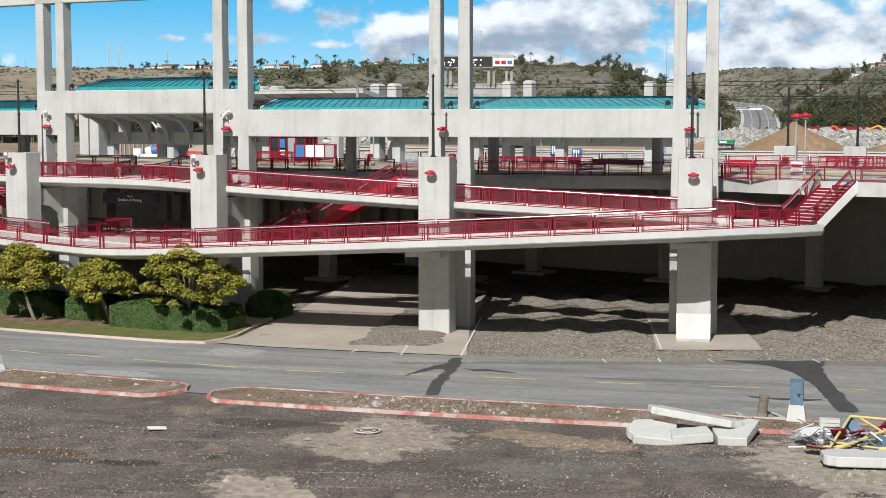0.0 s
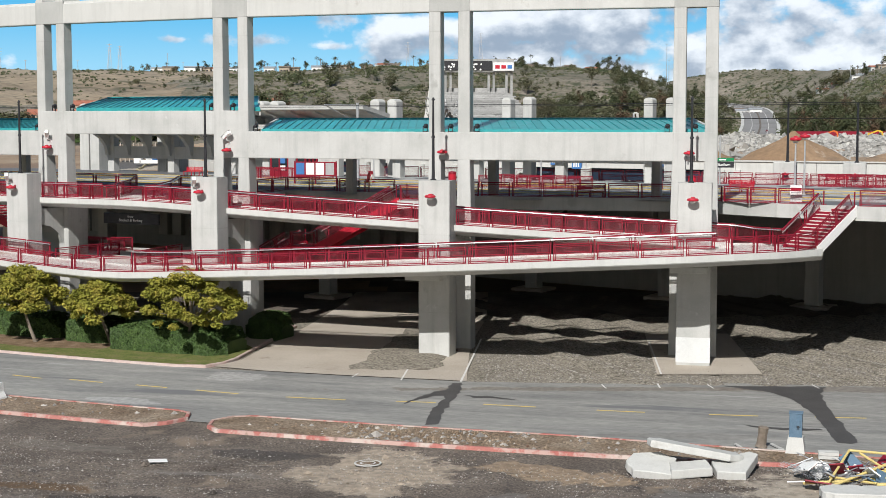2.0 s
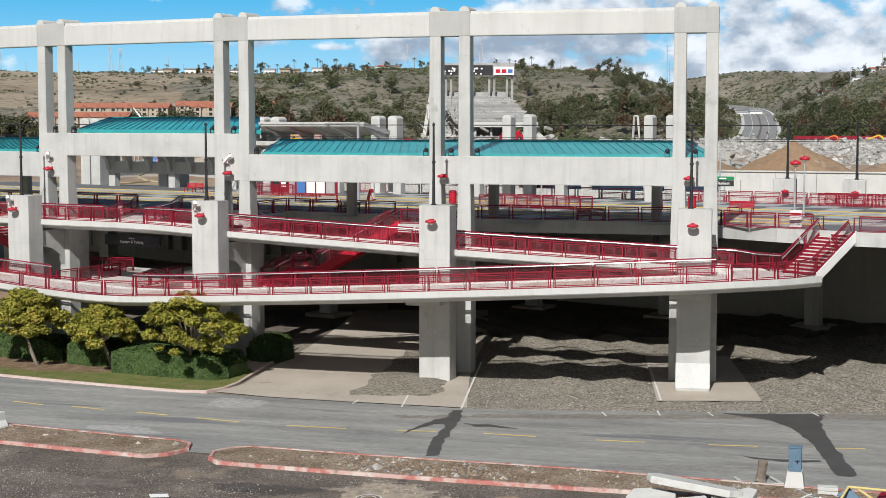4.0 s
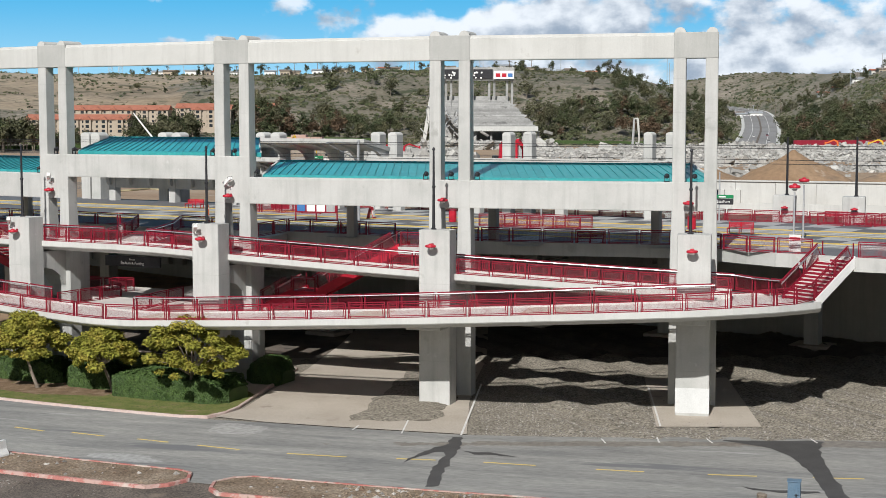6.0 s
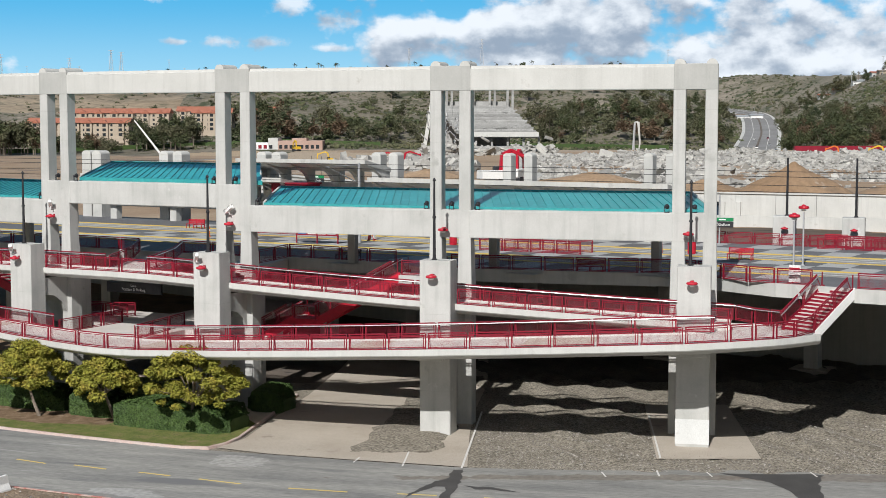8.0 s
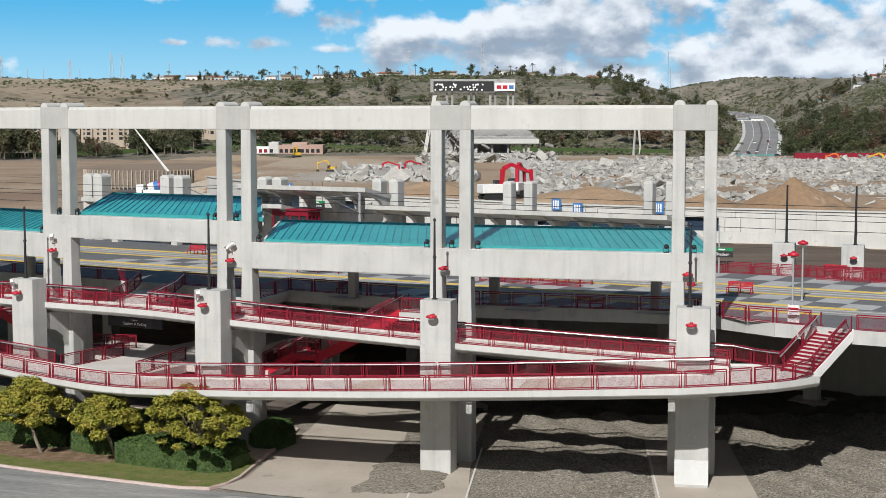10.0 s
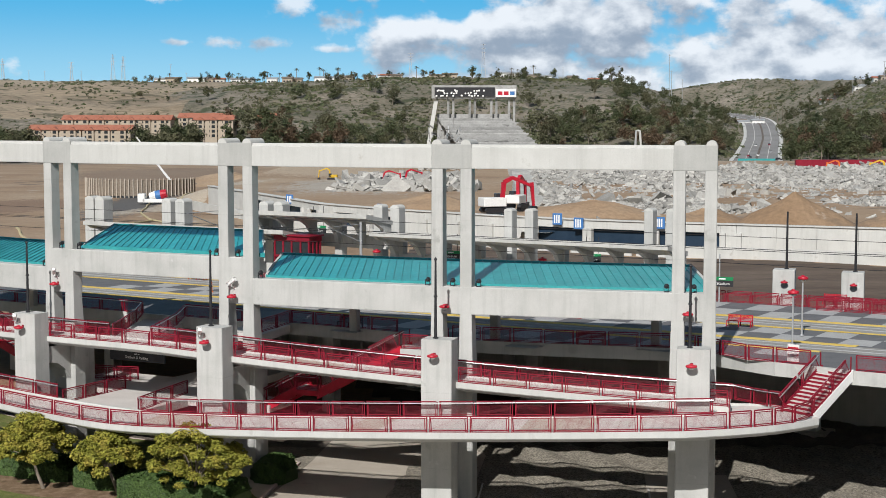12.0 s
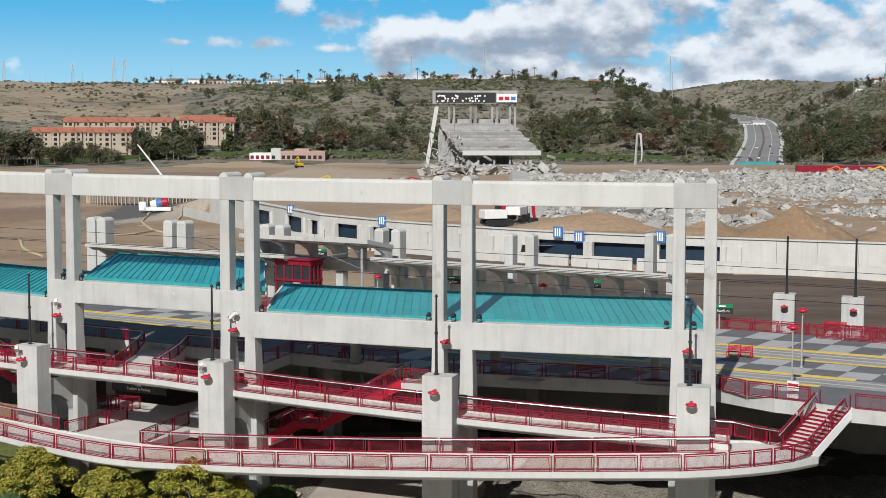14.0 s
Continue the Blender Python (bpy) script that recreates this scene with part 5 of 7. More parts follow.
def text_on(parent, body, m, size, mat):
    cu = bpy.data.curves.new("lettering", 'FONT')
    cu.body = body
    cu.size = size
    cu.align_x, cu.align_y = 'CENTER', 'CENTER'
    cu.extrude = 0.004
    cu.materials.append(mat)
    ob = new("lettering", cu)
    ob.parent = parent
    ob.matrix_basis = m
    return tagged(ob, "white lettering")


def station_sign(x, y, z, w=1.5, h=0.72, post=0.0, ang=-0.3, hang=0.0):
    t = thing("station_sign", "dark station name sign with a green top band", "sign", "station name signs", m=frame_xy(x, y, z, ang))
    bm = B()
    box(bm, -w / 2, w / 2, -0.05, 0.05, 0, h * 0.62, None, 0.01)
    part("name_board", bm, DARK, t)
    bm = B()
    box(bm, -w / 2, w / 2, -0.055, 0.055, h * 0.64, h, None, 0.01)
    part("green_band", bm, GREEN_SIGN, t, "green band")
    text_on(t, "Stadium", pose(0, -0.062, h * 0.31, 90, 0, 0), h * 0.42, WHITE)
    bm = B()
    box(bm, -w * 0.22, w * 0.12, -0.062, -0.056, h * 0.74, h * 0.88)
    part("caption_bar", bm, WHITE, t, "pale caption bar")
    if post:
        bm = B()
        tube(bm, (-w * 0.2, 0.1, -post), (-w * 0.2, 0.1, h + 2.0), 0.07, 0.06, 8)
        part("post", bm, GREYPOLE, t)
    if hang:
        bm = B()
        for o in (-w * 0.35, w * 0.35):
            tube(bm, (o, 0, h), (o, 0, h + hang), 0.025, k=5)
        part("hanger", bm, DARK, t)


station_sign(24.55, 133.0, 11.35, 1.75, 0.85, post=1.5)
station_sign(0.6, 143.0, 12.9, 1.6, 0.75, hang=1.6)
station_sign(13.6, 139.6, 12.9, 1.6, 0.75, hang=1.6)
station_sign(-13.2, 157.2, 14.3, 1.6, 0.75, hang=2.0)
# direction sign under the platform
t = thing("direction_sign", "wide dark overhead sign with white lettering", "sign", m=F(-25.0, 147.6, 8.05))
bm = B()
box(bm, -2.6, 2.6, -0.1, 0.1, -0.35, 0.45, None, 0.02)
part("board", bm, DARK, t)
text_on(t, "Stadium & Parking", pose(0, -0.112, -0.08, 90, 0, 0), 0.30, WHITE)
text_on(t, "Exit to", pose(0, -0.112, 0.2, 90, 0, 0), 0.2, WHITE)


def platform_lamp(x, y, ztop, h=4.6):
    t = thing("lamp_post", "slim grey lamp post with a red disc head", "lamp post", "platform lamp posts", m=Matrix.Translation((x, y, ztop - h)))
    bm = B()
    tube(bm, (0, 0, 0), (0, 0, h - 0.5), 0.075, 0.06, 8)
    lathe(bm, [(0.16, 0), (0.16, 0.05), (0.09, 0.12)], k=8)
    part("pole", bm, GREYPOLE, t)
    shared("shade", ME_SHADE, t, Matrix.Translation((0, 0, h - 0.15)) @ Matrix.Diagonal((1.1, 1.1, 1.3, 1)), "red disc shade")
    shared("lens", ME_LENS, t, Matrix.Translation((0, 0, h - 0.22)))


platform_lamp(24.0, 103.6, 14.35, 4.45)
platform_lamp(26.65, 112.1, 14.45, 4.5)
platform_lamp(24.1, 137.2, 14.2, 4.6)
platform_lamp(-6.6, 144.6, 13.6, 3.7)
platform_lamp(9.0, 139.5, 13.3, 3.4)
platform_lamp(-39.0, 150.0, 14.4, 4.5)


def bench(x, y, mat, ang, label, z=ZP + 0.03):
    t = thing("bench", label, "bench", "platform benches", m=frame_xy(x, y, z, ang))
    for k in range(6):
        bm = B()
        box(bm, -1.0, 1.0, -0.28 + k * 0.085, -0.22 + k * 0.085, 0.42, 0.46)
        part("seat_slat", bm, mat, t)
    for k in range(5):
        bm = B()
        box(bm, -1.0, 1.0, 0.24 + k * 0.012, 0.27 + k * 0.012, 0.50 + k * 0.085, 0.56 + k * 0.085)
        part("back_slat", bm, mat, t)
    for o in (-0.95, 0.0, 0.95):
        bm = B()
        box(bm, o - 0.03, o + 0.03, -0.28, -0.22, 0, 0.42)
        box(bm, o - 0.03, o + 0.03, 0.22, 0.28, 0, 0.92)
        box(bm, o - 0.03, o + 0.03, -0.28, 0.28, 0.38, 0.42)
        part("leg", bm, mat, t)


bench(23.0, 117.3, RED_BRIGHT, -0.5, "bright red slatted metal bench")
bench(34.0, 131.4, RED_BRIGHT, -0.5, "bright red slatted metal bench")
bench(-25.0, 152.0, RED_BRIGHT, -0.5, "bright red slatted metal bench")
bench(-7.4, 116.6, DARK, -0.45, "dark slatted bench in the roof's shade")
bench(10.4, 107.3, RED, -0.3, "dark red slatted bench in the roof's shade")


def a_frame(x, y, ang, z=ZP):
    t = thing("sandwich_board", "red and white folding sign board", "sign", "folding signs", m=frame_xy(x, y, z, ang))
    bm = B()
    for sgn in (-1, 1):
        hull(bm, [[Vector((o, sgn * yy + d, zz)) for o in (-0.32, 0.32)] + [Vector((o, sgn * yy + d + 0.03, zz)) for o in (0.32, -0.32)] for yy, zz, d in ((0.32, 0, 0), (0.05, 1.05, 0))])
    part("panel", bm, RED_BRIGHT, t)
    bm = B()
    hull(bm, [[Vector((-0.24, -0.27, 0.18)), Vector((0.24, -0.27, 0.18)), Vector((0.24, -0.31, 0.18)), Vector((-0.24, -0.31, 0.18))], [Vector((-0.24, -0.12, 0.72)), Vector((0.24, -0.12, 0.72)), Vector((0.24, -0.16, 0.72)), Vector((-0.24, -0.16, 0.72))]])
    part("notice", bm, WHITE, t, "white notice")


a_frame(17.5, 123.5, -0.3)
a_frame(-6.5, 136.5, 1.2)
# the notice at the rail
t = thing("notice_sign", "white notice with red bands on the railing", "sign", m=frame_xy(23.0, 98.9, ZP + 0.2, -0.7))
bm = B()
box(bm, -0.42, 0.42, -0.02, 0.02, 0, 1.15, None, 0.005)
part("board", bm, WHITE, t)
bm = B()
box(bm, -0.38, 0.38, -0.028, -0.022, 0.82, 0.98)
part("red_band", bm, RED_BRIGHT, t, "red band")
for k in range(5):
    bm = B()
    box(bm, -0.34, 0.34 - 0.1 * (k % 2), -0.028, -0.022, 0.66 - k * 0.11, 0.70 - k * 0.11)
    part("text_bar", bm, GREYPOLE, t)
# poster boards
t = thing("poster_board", "red framed board with four transit posters", "notice board", m=frame_xy(-11.2, 133.4, ZP, -0.35))
for o in (-2.0, 0.0, 2.0):
    bm = B()
    box(bm, o - 0.05, o + 0.05, -0.05, 0.05, 0, 2.0)
    part("post", bm, RED, t)
bm = B()
box(bm, -2.0, 2.0, -0.04, 0.04, 0.7, 1.95)
part("panel", bm, RED, t)
for k, mt in enumerate((BLUE, WHITE, WHITE, GREYPOLE)):
    bm = B()
    box(bm, -1.85 + k * 0.95, -1.05 + k * 0.95, -0.055, -0.042, 0.82, 1.85)
    part("poster", bm, mt, t)
# litter bins and a traffic cone
for x, y in ((20.1, 122.6), (0.8, 131.8), (-17.6, 138.0)):
    t = thing("litter_bin", "round bright red litter bin", "bin", "litter bins", m=Matrix.Translation((x, y, ZP)))
    bm = B()
    lathe(bm, [(0.30, 0), (0.34, 0.05), (0.34, 0.95), (0.30, 1.0)], k=14)
    part("body", bm, RED_BRIGHT, t)
    bm = B()
    lathe(bm, [(0.36, 1.0), (0.34, 1.08), (0.15, 1.16)], k=14)
    part("lid", bm, RED, t)
t = thing("traffic_post", "orange marker post with white bands", "marker", m=Matrix.Translation((-21.9, 141.0, ZP)))
bm = B()
lathe(bm, [(0.2, 0), (0.2, 0.05), (0.07, 0.08), (0.05, 1.0)], k=8)
part("post", bm, ORANGE, t)
bm = B()
lathe(bm, [(0.064, 0.6), (0.06, 0.72)], k=8)
part("band", bm, WHITE, t)

# red lift house and ramp railings on the far side
p = K(-52.3, 14.6, ZP)
t = thing("lift_house", "dark red glazed kiosk on the far platform", "kiosk", m=frame_xy(p.x, p.y, p.z, -0.541))
bm = B()
box(bm, 0.1, 4.3, 0.08, 2.0, 0.1, 4.3, None, 0.03)
part("core", bm, GLASS_DARK, t, "dark glazing")
for x in (0.0, 1.05, 2.1, 3.2, 4.22):
    bm = B()
    box(bm, x, x + 0.18, 0, 0.18, 0, 4.4)
    part("mullion", bm, RED, t)
for z0, z1 in ((0, 0.55), (2.35, 2.6), (4.0, 4.5)):
    bm = B()
    box(bm, -0.02, 4.42, -0.02, 2.1, z0, z1)
    part("band", bm, RED, t)
for y in (0.6, 1.25, 1.85):
    bm = B()
    box(bm, 4.24, 4.41, y, y + 0.18, 0, 4.4)
    part("mullion", bm, RED, t)
bm = B()
box(bm, -0.2, 4.6, -0.2, 2.25, 4.5, 4.66, None, 0.03)
part("roof", bm, RED, t)
bm = B()
box(bm, 2.3, 3.15, -0.05, 0.02, 0.02, 2.3, None, 0.01)
part("door", bm, GREYPOLE, t, "grey metal door")
for k, mt in enumerate((BLUE, WHITE)):
    bm = B()
    box(bm, 1.3, 1.9, -0.06, 0.0, 0.6 + k * 0.0 if k else 1.3, 1.1 if k else 2.2)
    part("notice", bm, mt, t)
for base_u, w0 in ((-52, 9.4), (-22, 3.4), (2, 19.0)):
    railing([K(base_u + i * 2.4, w0, ZP) for i in range(5)], "dark red mesh railing round a stair opening")
    railing([K(base_u + i * 2.4, w0 + 2.2, ZP) for i in range(5)], "dark red mesh railing round a stair opening")

# concrete blocks with poles behind the far platform
for x, y in ((33.0, 147.0), (39.0, 144.2)):
    t = thing("pole_base", "concrete block that carries a dark pole", "pier", "blocks behind the platform", m=frame_xy(x, y, 0, -0.3))
    bm = B()
    box(bm, -1.06, 1.06, 0, 2.0, 3.0, 11.45, None, 0.05)
    part("block", bm, CONCRETE, t)
    bm = B()
    tube(bm, (0.2, 1.0, 11.45), (0.2, 1.0, 17.1), 0.13, 0.09, 8)
    lathe(bm, [(0.22, 11.45), (0.22, 11.52), (0.13, 11.6)], pose(0.2, 1.0, 0), 8)
    part("pole", bm, DARK, t)
    shared("shade", ME_SHADE, t, Matrix.Translation((0.1, -0.45, 10.3)), "red disc lamp")
    shared("arm", ME_ARM, t, Matrix.Translation((0.1, -0.45, 10.3)))
# columns under the platform
for u, w in [(u, w) for u in (-75, -62, -49, -36, -23, -10, 3, 17) for w in (1.5, 15.5) if not (w < 5 and u > -30)] + [(1.0, 27.6), (3.6, 26.8)]:
    t = thing("deck_column", "square concrete column under the deck", "column", "columns under the platform")
    p = K(u, w, 0)
    bm = B()
    box(bm, -0.6, 0.6, -0.6, 0.6, -0.3, ZP - 0.6, frame_xy(p.x, p.y, 0, -0.54), 0.04)
    part("shaft", bm, CONCRETE, t)
    bm = B()
    box(bm, -1.6, 1.6, -1.4, 1.4, -0.3, 0.3, frame_xy(p.x, p.y, 0, -0.54), 0.04)
    part("footing", bm, APRON, t)
# checkered paving on the front and middle platforms
rng = random.Random(4)
for w0, w1, ua, ub in ((-9.6, -4.2, -2, 8), (0.35, 6.3, -62, 18), (11.95, 20.2, -62, 26), (-13.0, -4.2, -26, -2)):
    n = 0
    u = ua
    while u < ub:
        L = 2.55
        wm = (w0 + w1) / 2
        for k, (a, b) in enumerate(((w0, wm), (wm, w1))):
            pos = K(u + L / 2, (a + b) / 2, 0)
            if (n + k) % 2 == 0 and math.hypot(CX - pos.x, CY - pos.y) < 142.5:
                track_box("paving_panel", u + 0.02, u + L - 0.02, a + 0.02, b - 0.02, ZP + 0.002, ZP + 0.008, TILE_LIGHT, "light paving panel", "paving")
        u += L
        n += 1

# overhead wires and their masts
for w in (-1.9, 9.1):
    t = thing("overhead_wire", "thin dark overhead contact wire", "wire", "overhead wires")
    for z, o in ((15.6, 0), (16.7, 0)):
        bm = B()
        tube(bm, K(-95, w + o, z), K(45, w + o, z), 0.022, k=4)
        part("wire", bm, DARK, t)
for u, w in ((-34.5, 4.0), (33.0, 23.0), (-58, 13.0)):
    t = thing("catenary_mast", "grey steel mast with a bracket arm", "mast", "overhead wire masts")
    bm = B()
    tube(bm, K(u, w, 5.0), K(u, w, 17.0), 0.16, 0.12, 8)
    part("mast", bm, GREYPOLE, t)
    bm = B()
    tube(bm, K(u, w, 15.2), K(u, w - 5, 16.8), 0.05, k=5)
    tube(bm, K(u, w, 16.8), K(u, w - 5, 16.8), 0.04, k=5)
    part("arm", bm, GREYPOLE, t)

# ---------------------------------------------------------------- stadium wall
def wall_y(x):
    return table(x, WALL)


wall = thing("stadium_wall", "long pale concrete retaining wall with dark gateways", "wall", kind="structure")
OPEN = [(-45, -40), (-35.5, -30.5), (-29, -26.2), (-22.8, -17.4), (-15.2, -9.4), (15.5, 24.0), (24.6, 34.2), (35.2, 37.2), (39.0, 45.6)]
cuts = sorted({-62.0, 110.0, *[v for o in OPEN for v in o]} | {float(x) for x in range(48, 110, 6)} | {-4.0, 2.0, 8.0})
for a, b in zip(cuts, cuts[1:]):
    pa, pb = Vector((a, wall_y(a), 0)), Vector((b, wall_y(b), 0))
    d = pb - pa
    m = frame_xy(pa.x, pa.y, 0, math.atan2(d.y, d.x))
    L = d.length
    is_open = any(abs(a - o[0]) < 1e-6 for o in OPEN)
    bm = B()
    box(bm, 0.02, L - 0.02, 0, 1.2, 7.35 if is_open else 1.0, 8.75, m, 0.02)
    part("wall_panel", bm, PALE, wall)
    bm = B()
    box(bm, 0, L, -0.25, 1.5, 8.75, 8.95, m, 0.02)
    part("coping", bm, PALE, wall)
    if is_open:
        bm = B()
        box(bm, 0.0, L, 0.9, 1.1, 2.0, 7.35, m)
        part("shutter", bm, NAVY, wall, "dark blue shutter")
    if a < 46:
        bm = B()
        box(bm, L - 0.1, L + 0.9, -0.5, 0.4, 2.0, 7.4, m, 0.03)
        part("buttress", bm, PALE, wall)
    # low kerb wall in front
    bm = B()
    box(bm, 0, L, -7.0, -6.6, 2.0, 5.6, m, 0.02)
    part("low_wall", bm, PALE, wall)
for x, z in ((-34, 9.0), (-12.5, 9.0), (19.5, 9.0), (23, 8.4), (36, 9.0)):
    t = thing("gate_sign", "blue and white gate sign on the wall", "sign", "gate signs", m=frame_xy(x, wall_y(x) - 0.6, z - 1.2, -0.5))
    bm = B()
    box(bm, -0.9, 0.9, -0.1, 0.1, 0, 2.0, None, 0.03)
    part("panel", bm, BLUE, t)
    for k in range(3):
        bm = B()
        box(bm, -0.6 + k * 0.42, -0.35 + k * 0.42, -0.13, -0.1, 0.3, 1.7)
        part("stripe", bm, WHITE, t)

# ---------------------------------------------------------------- rubble, soil heaps and machines beyond the wall


def rubble(name, n, fx, label, seed, size=(0.4, 2.2)):
    rng = random.Random(seed)
    vs, fs = [], []
    for _ in range(n):
        x, y, z = fx(rng)
        sx = rng.uniform(*size) * rng.uniform(0.5, 1.6)
        sy, sz = sx * rng.uniform(0.3, 0.9), sx * rng.uniform(0.08, 0.35)
        q = Euler((rng.gauss(0, 0.5), rng.gauss(0, 0.5), rng.uniform(0, 6.28))).to_matrix()
        i = len(vs)
        for c in ((-1, -1, -1), (1, -1, -1), (1, 1, -1), (-1, 1, -1), (-1, -1, 1), (1, -1, 1), (1, 1, 1), (-1, 1, 1)):
            p = q @ Vector((c[0] * sx * rng.uniform(0.7, 1.1), c[1] * sy * rng.uniform(0.7, 1.1), c[2] * sz))
            vs.append((x + p.x, y + p.y, z + p.z))
        fs += [(i, i + 3, i + 2, i + 1), (i + 4, i + 5, i + 6, i + 7), (i, i + 1, i + 5, i + 4), (i + 1, i + 2, i + 6, i + 5), (i + 2, i + 3, i + 7, i + 6), (i + 3, i, i + 4, i + 7)]
    me = bpy.data.meshes.new(name)
    me.from_pydata(vs, [], fs)
    me.materials.append(RUBBLE)
    return tagged(new(name, me), label, "rubble", kind="stuff")


def rub_z(x, y):
    return 6.6 + 2.2 * smooth(-0.2, 0.6, noise.noise((x * 0.03, y * 0.02, 3))) + 1.2 * noise.noise((x * 0.11, y * 0.08, 5)) + 1.5 * smooth(300, 500, y)


def rub_place(rng):
    while True:
        y = 275 + 275 * rng.random() ** 1.1
        x = rng.uniform(0.04 * y + 8, 0.36 * y)
        if y > wall_y(x) + 8:
            return x, y, rub_z(x, y)


bm = B()
rub_n = [[bm.verts.new((lerp(0.03, 0.40, i / 70) * y + 4, y, rub_z(lerp(0.03, 0.40, i / 70) * y + 4, y) - (6 if i in (0, 70) else 0))) for i in range(71)] for y in steps(266, 560, 4)]
for a, b in zip(rub_n, rub_n[1:]):
    for i in range(70):
        bm.faces.new((a[i], a[i + 1], b[i + 1], b[i]))
tagged(part("rubble_bank", bm, RUBBLE), "bank of crushed grey concrete", "rubble", kind="stuff")
rubble("rubble_field", 30000, rub_place, "field of broken concrete slabs and chunks", 2, (0.15, 0.85))
rubble("rubble_field", 1100, rub_place, "larger broken slabs lying in the rubble", 9, (0.7, 1.9))
rubble("rubble_field", 1600, lambda r: (lambda x, y: (x, y, ground_z(x, y) + 0.3))(r.uniform(-28, 6), r.uniform(380, 470)), "scattered broken concrete chunks", 5)


def soil_heap(cx, cy, rx, ry, h, base, seed, label="heap of bare brown soil"):
    bm = B()
    N = 34
    g = []
    for j in range(N + 1):
        row = []
        for i in range(N + 1):
            u, v = -1 + 2 * i / N, -1 + 2 * j / N
            d = min(1.0, math.hypot(u, v))
            k = (1 - d) ** 0.9 * (1.25 + 0.5 * noise.noise((u * 1.7 + seed, v * 1.7, seed))) + 0.10 * noise.noise((u * 7, v * 7, seed)) * (1 - d)
            row.append(bm.verts.new((cx + u * rx, cy + v * ry, base - 0.3 + h * k)))
        g.append(row)
    for a, b in zip(g, g[1:]):
        for i in range(N):
            bm.faces.new((a[i], a[i + 1], b[i + 1], b[i]))
    tagged(part("soil_heap", bm, SOIL), label, "soil", kind="stuff")


soil_heap(60.5, 262, 10.5, 7, 4.6, 8.3, 1)
soil_heap(78, 258, 9, 6, 2.0, 8.3, 2)
soil_heap(27, 284, 16, 8, 2.6, 8.2, 3)
soil_heap(-4, 312, 14, 8, 2.4, 8.2, 4)
soil_heap(46, 272, 9, 6, 1.8, 8.3, 6)
soil_heap(-72, 520, 30, 20, 4.0, 3.5, 7)


def excavator(x, y, z, ang, col, reach, label, k=1.0):
    t = thing("excavator", label, "excavator", "excavators", m=frame_xy(x, y, z, ang) @ Matrix.Scale(k, 4))
    for o in (-1.2, 1.2):
        bm = B()
        prof = [(-2.4, 0.5), (-2.1, 0.1), (2.1, 0.1), (2.4, 0.5), (2.1, 0.95), (-2.1, 0.95)]
        hull(bm, [[Vector((px, o + d, pz)) for px, pz in prof] for d in (-0.32, 0.32)])
        part("track", bm, DARK, t)
    bm = B()
    box(bm, -2.6, 1.2, -1.4, 1.4, 1.1, 2.5, None, 0.08)
    part("house", bm, WHITE if col is RED_BRIGHT else col, t)
    bm = B()
    box(bm, 0.1, 1.6, 0.45, 1.4, 1.2, 3.1, None, 0.08)
    part("cab", bm, GLASS_DARK, t)
    e1 = Vector((reach * 0.42, 0, 5.6))
    e2 = Vector((reach * 0.95, 0, 4.2))
    e3 = Vector((reach, 0, 0.9))
    bm = B()
    mid = Vector((reach * 0.2, 0, 4.9))
    for a, b, w0, w1 in ((Vector((1.0, 0, 1.9)), mid, 0.26, 0.34), (mid, e1, 0.34, 0.28), (e1, e2, 0.28, 0.2)):
        d = (b - a).normalized()
        nn = Vector((-d.z, 0, d.x))
        hull(bm, [[p + nn * w + Vector((0, s, 0)) for w, s in ((q, -0.28), (q, 0.28), (-q, 0.28), (-q, -0.28))] for p, q in ((a, w0), (b, w1))])
    part("boom", bm, col, t)
    bm = B()
    d = (e3 - e2).normalized()
    nn = Vector((-d.z, 0, d.x))
    hull(bm, [[p + nn * w + Vector((0, s, 0)) for w, s in ((q, -0.22), (q, 0.22), (-q, 0.22), (-q, -0.22))] for p, q in ((e2 - d * 0.6, 0.28), (e3, 0.16))])
    part("stick", bm, col, t)
    bm = B()
    hull(bm, [[Vector((reach + px, s, pz)) for px, pz in ((-0.5, 1.1), (0.4, 1.0), (0.5, 0.1), (-0.3, -0.3), (-0.9, 0.2))] for s in (-0.6, 0.6)])
    part("bucket", bm, DARK, t)


excavator(9.6, 287, 8.4, 0.35, RED_BRIGHT, 6.4, "red excavator with a raised boom on soil", 1.2)
excavator(14.0, 300, 8.4, 1.2, RED_BRIGHT, 5.0, "red excavator with a raised boom on soil", 1.15)
excavator(-18.0, 418, ground_z(-18, 418) - 0.1, 0.15, RED_BRIGHT, 8.0, "red and white excavator with a stretched boom", 0.72)
excavator(-12.0, 424, ground_z(-12, 424), 0.25, RED_BRIGHT, 8.0, "red and white excavator with a stretched boom", 0.72)
excavator(139.5, 535, 7.2, 2.9, ORANGE, 6.5, "orange excavator on the rubble", 0.85)
excavator(154.0, 530, 6.8, 2.9, MACHINE_YELLOW, 6.5, "yellow excavator on the rubble", 0.95)
excavator(-62.0, 640, ground_z(-62, 640), 2.0, MACHINE_YELLOW, 6.0, "yellow excavator on bare earth", 0.8)
excavator(-34.0, 455, ground_z(-34, 455), 3.0, MACHINE_YELLOW, 7.0, "yellow excavator on bare earth", 0.6)

# maroon site wall behind the excavators
bm = B()
box(bm, 128, 190, 556, 558, 6, 11.6)
tagged(part("site_wall", bm, RED), "low dark red wall beyond the rubble", "wall", kind="structure")

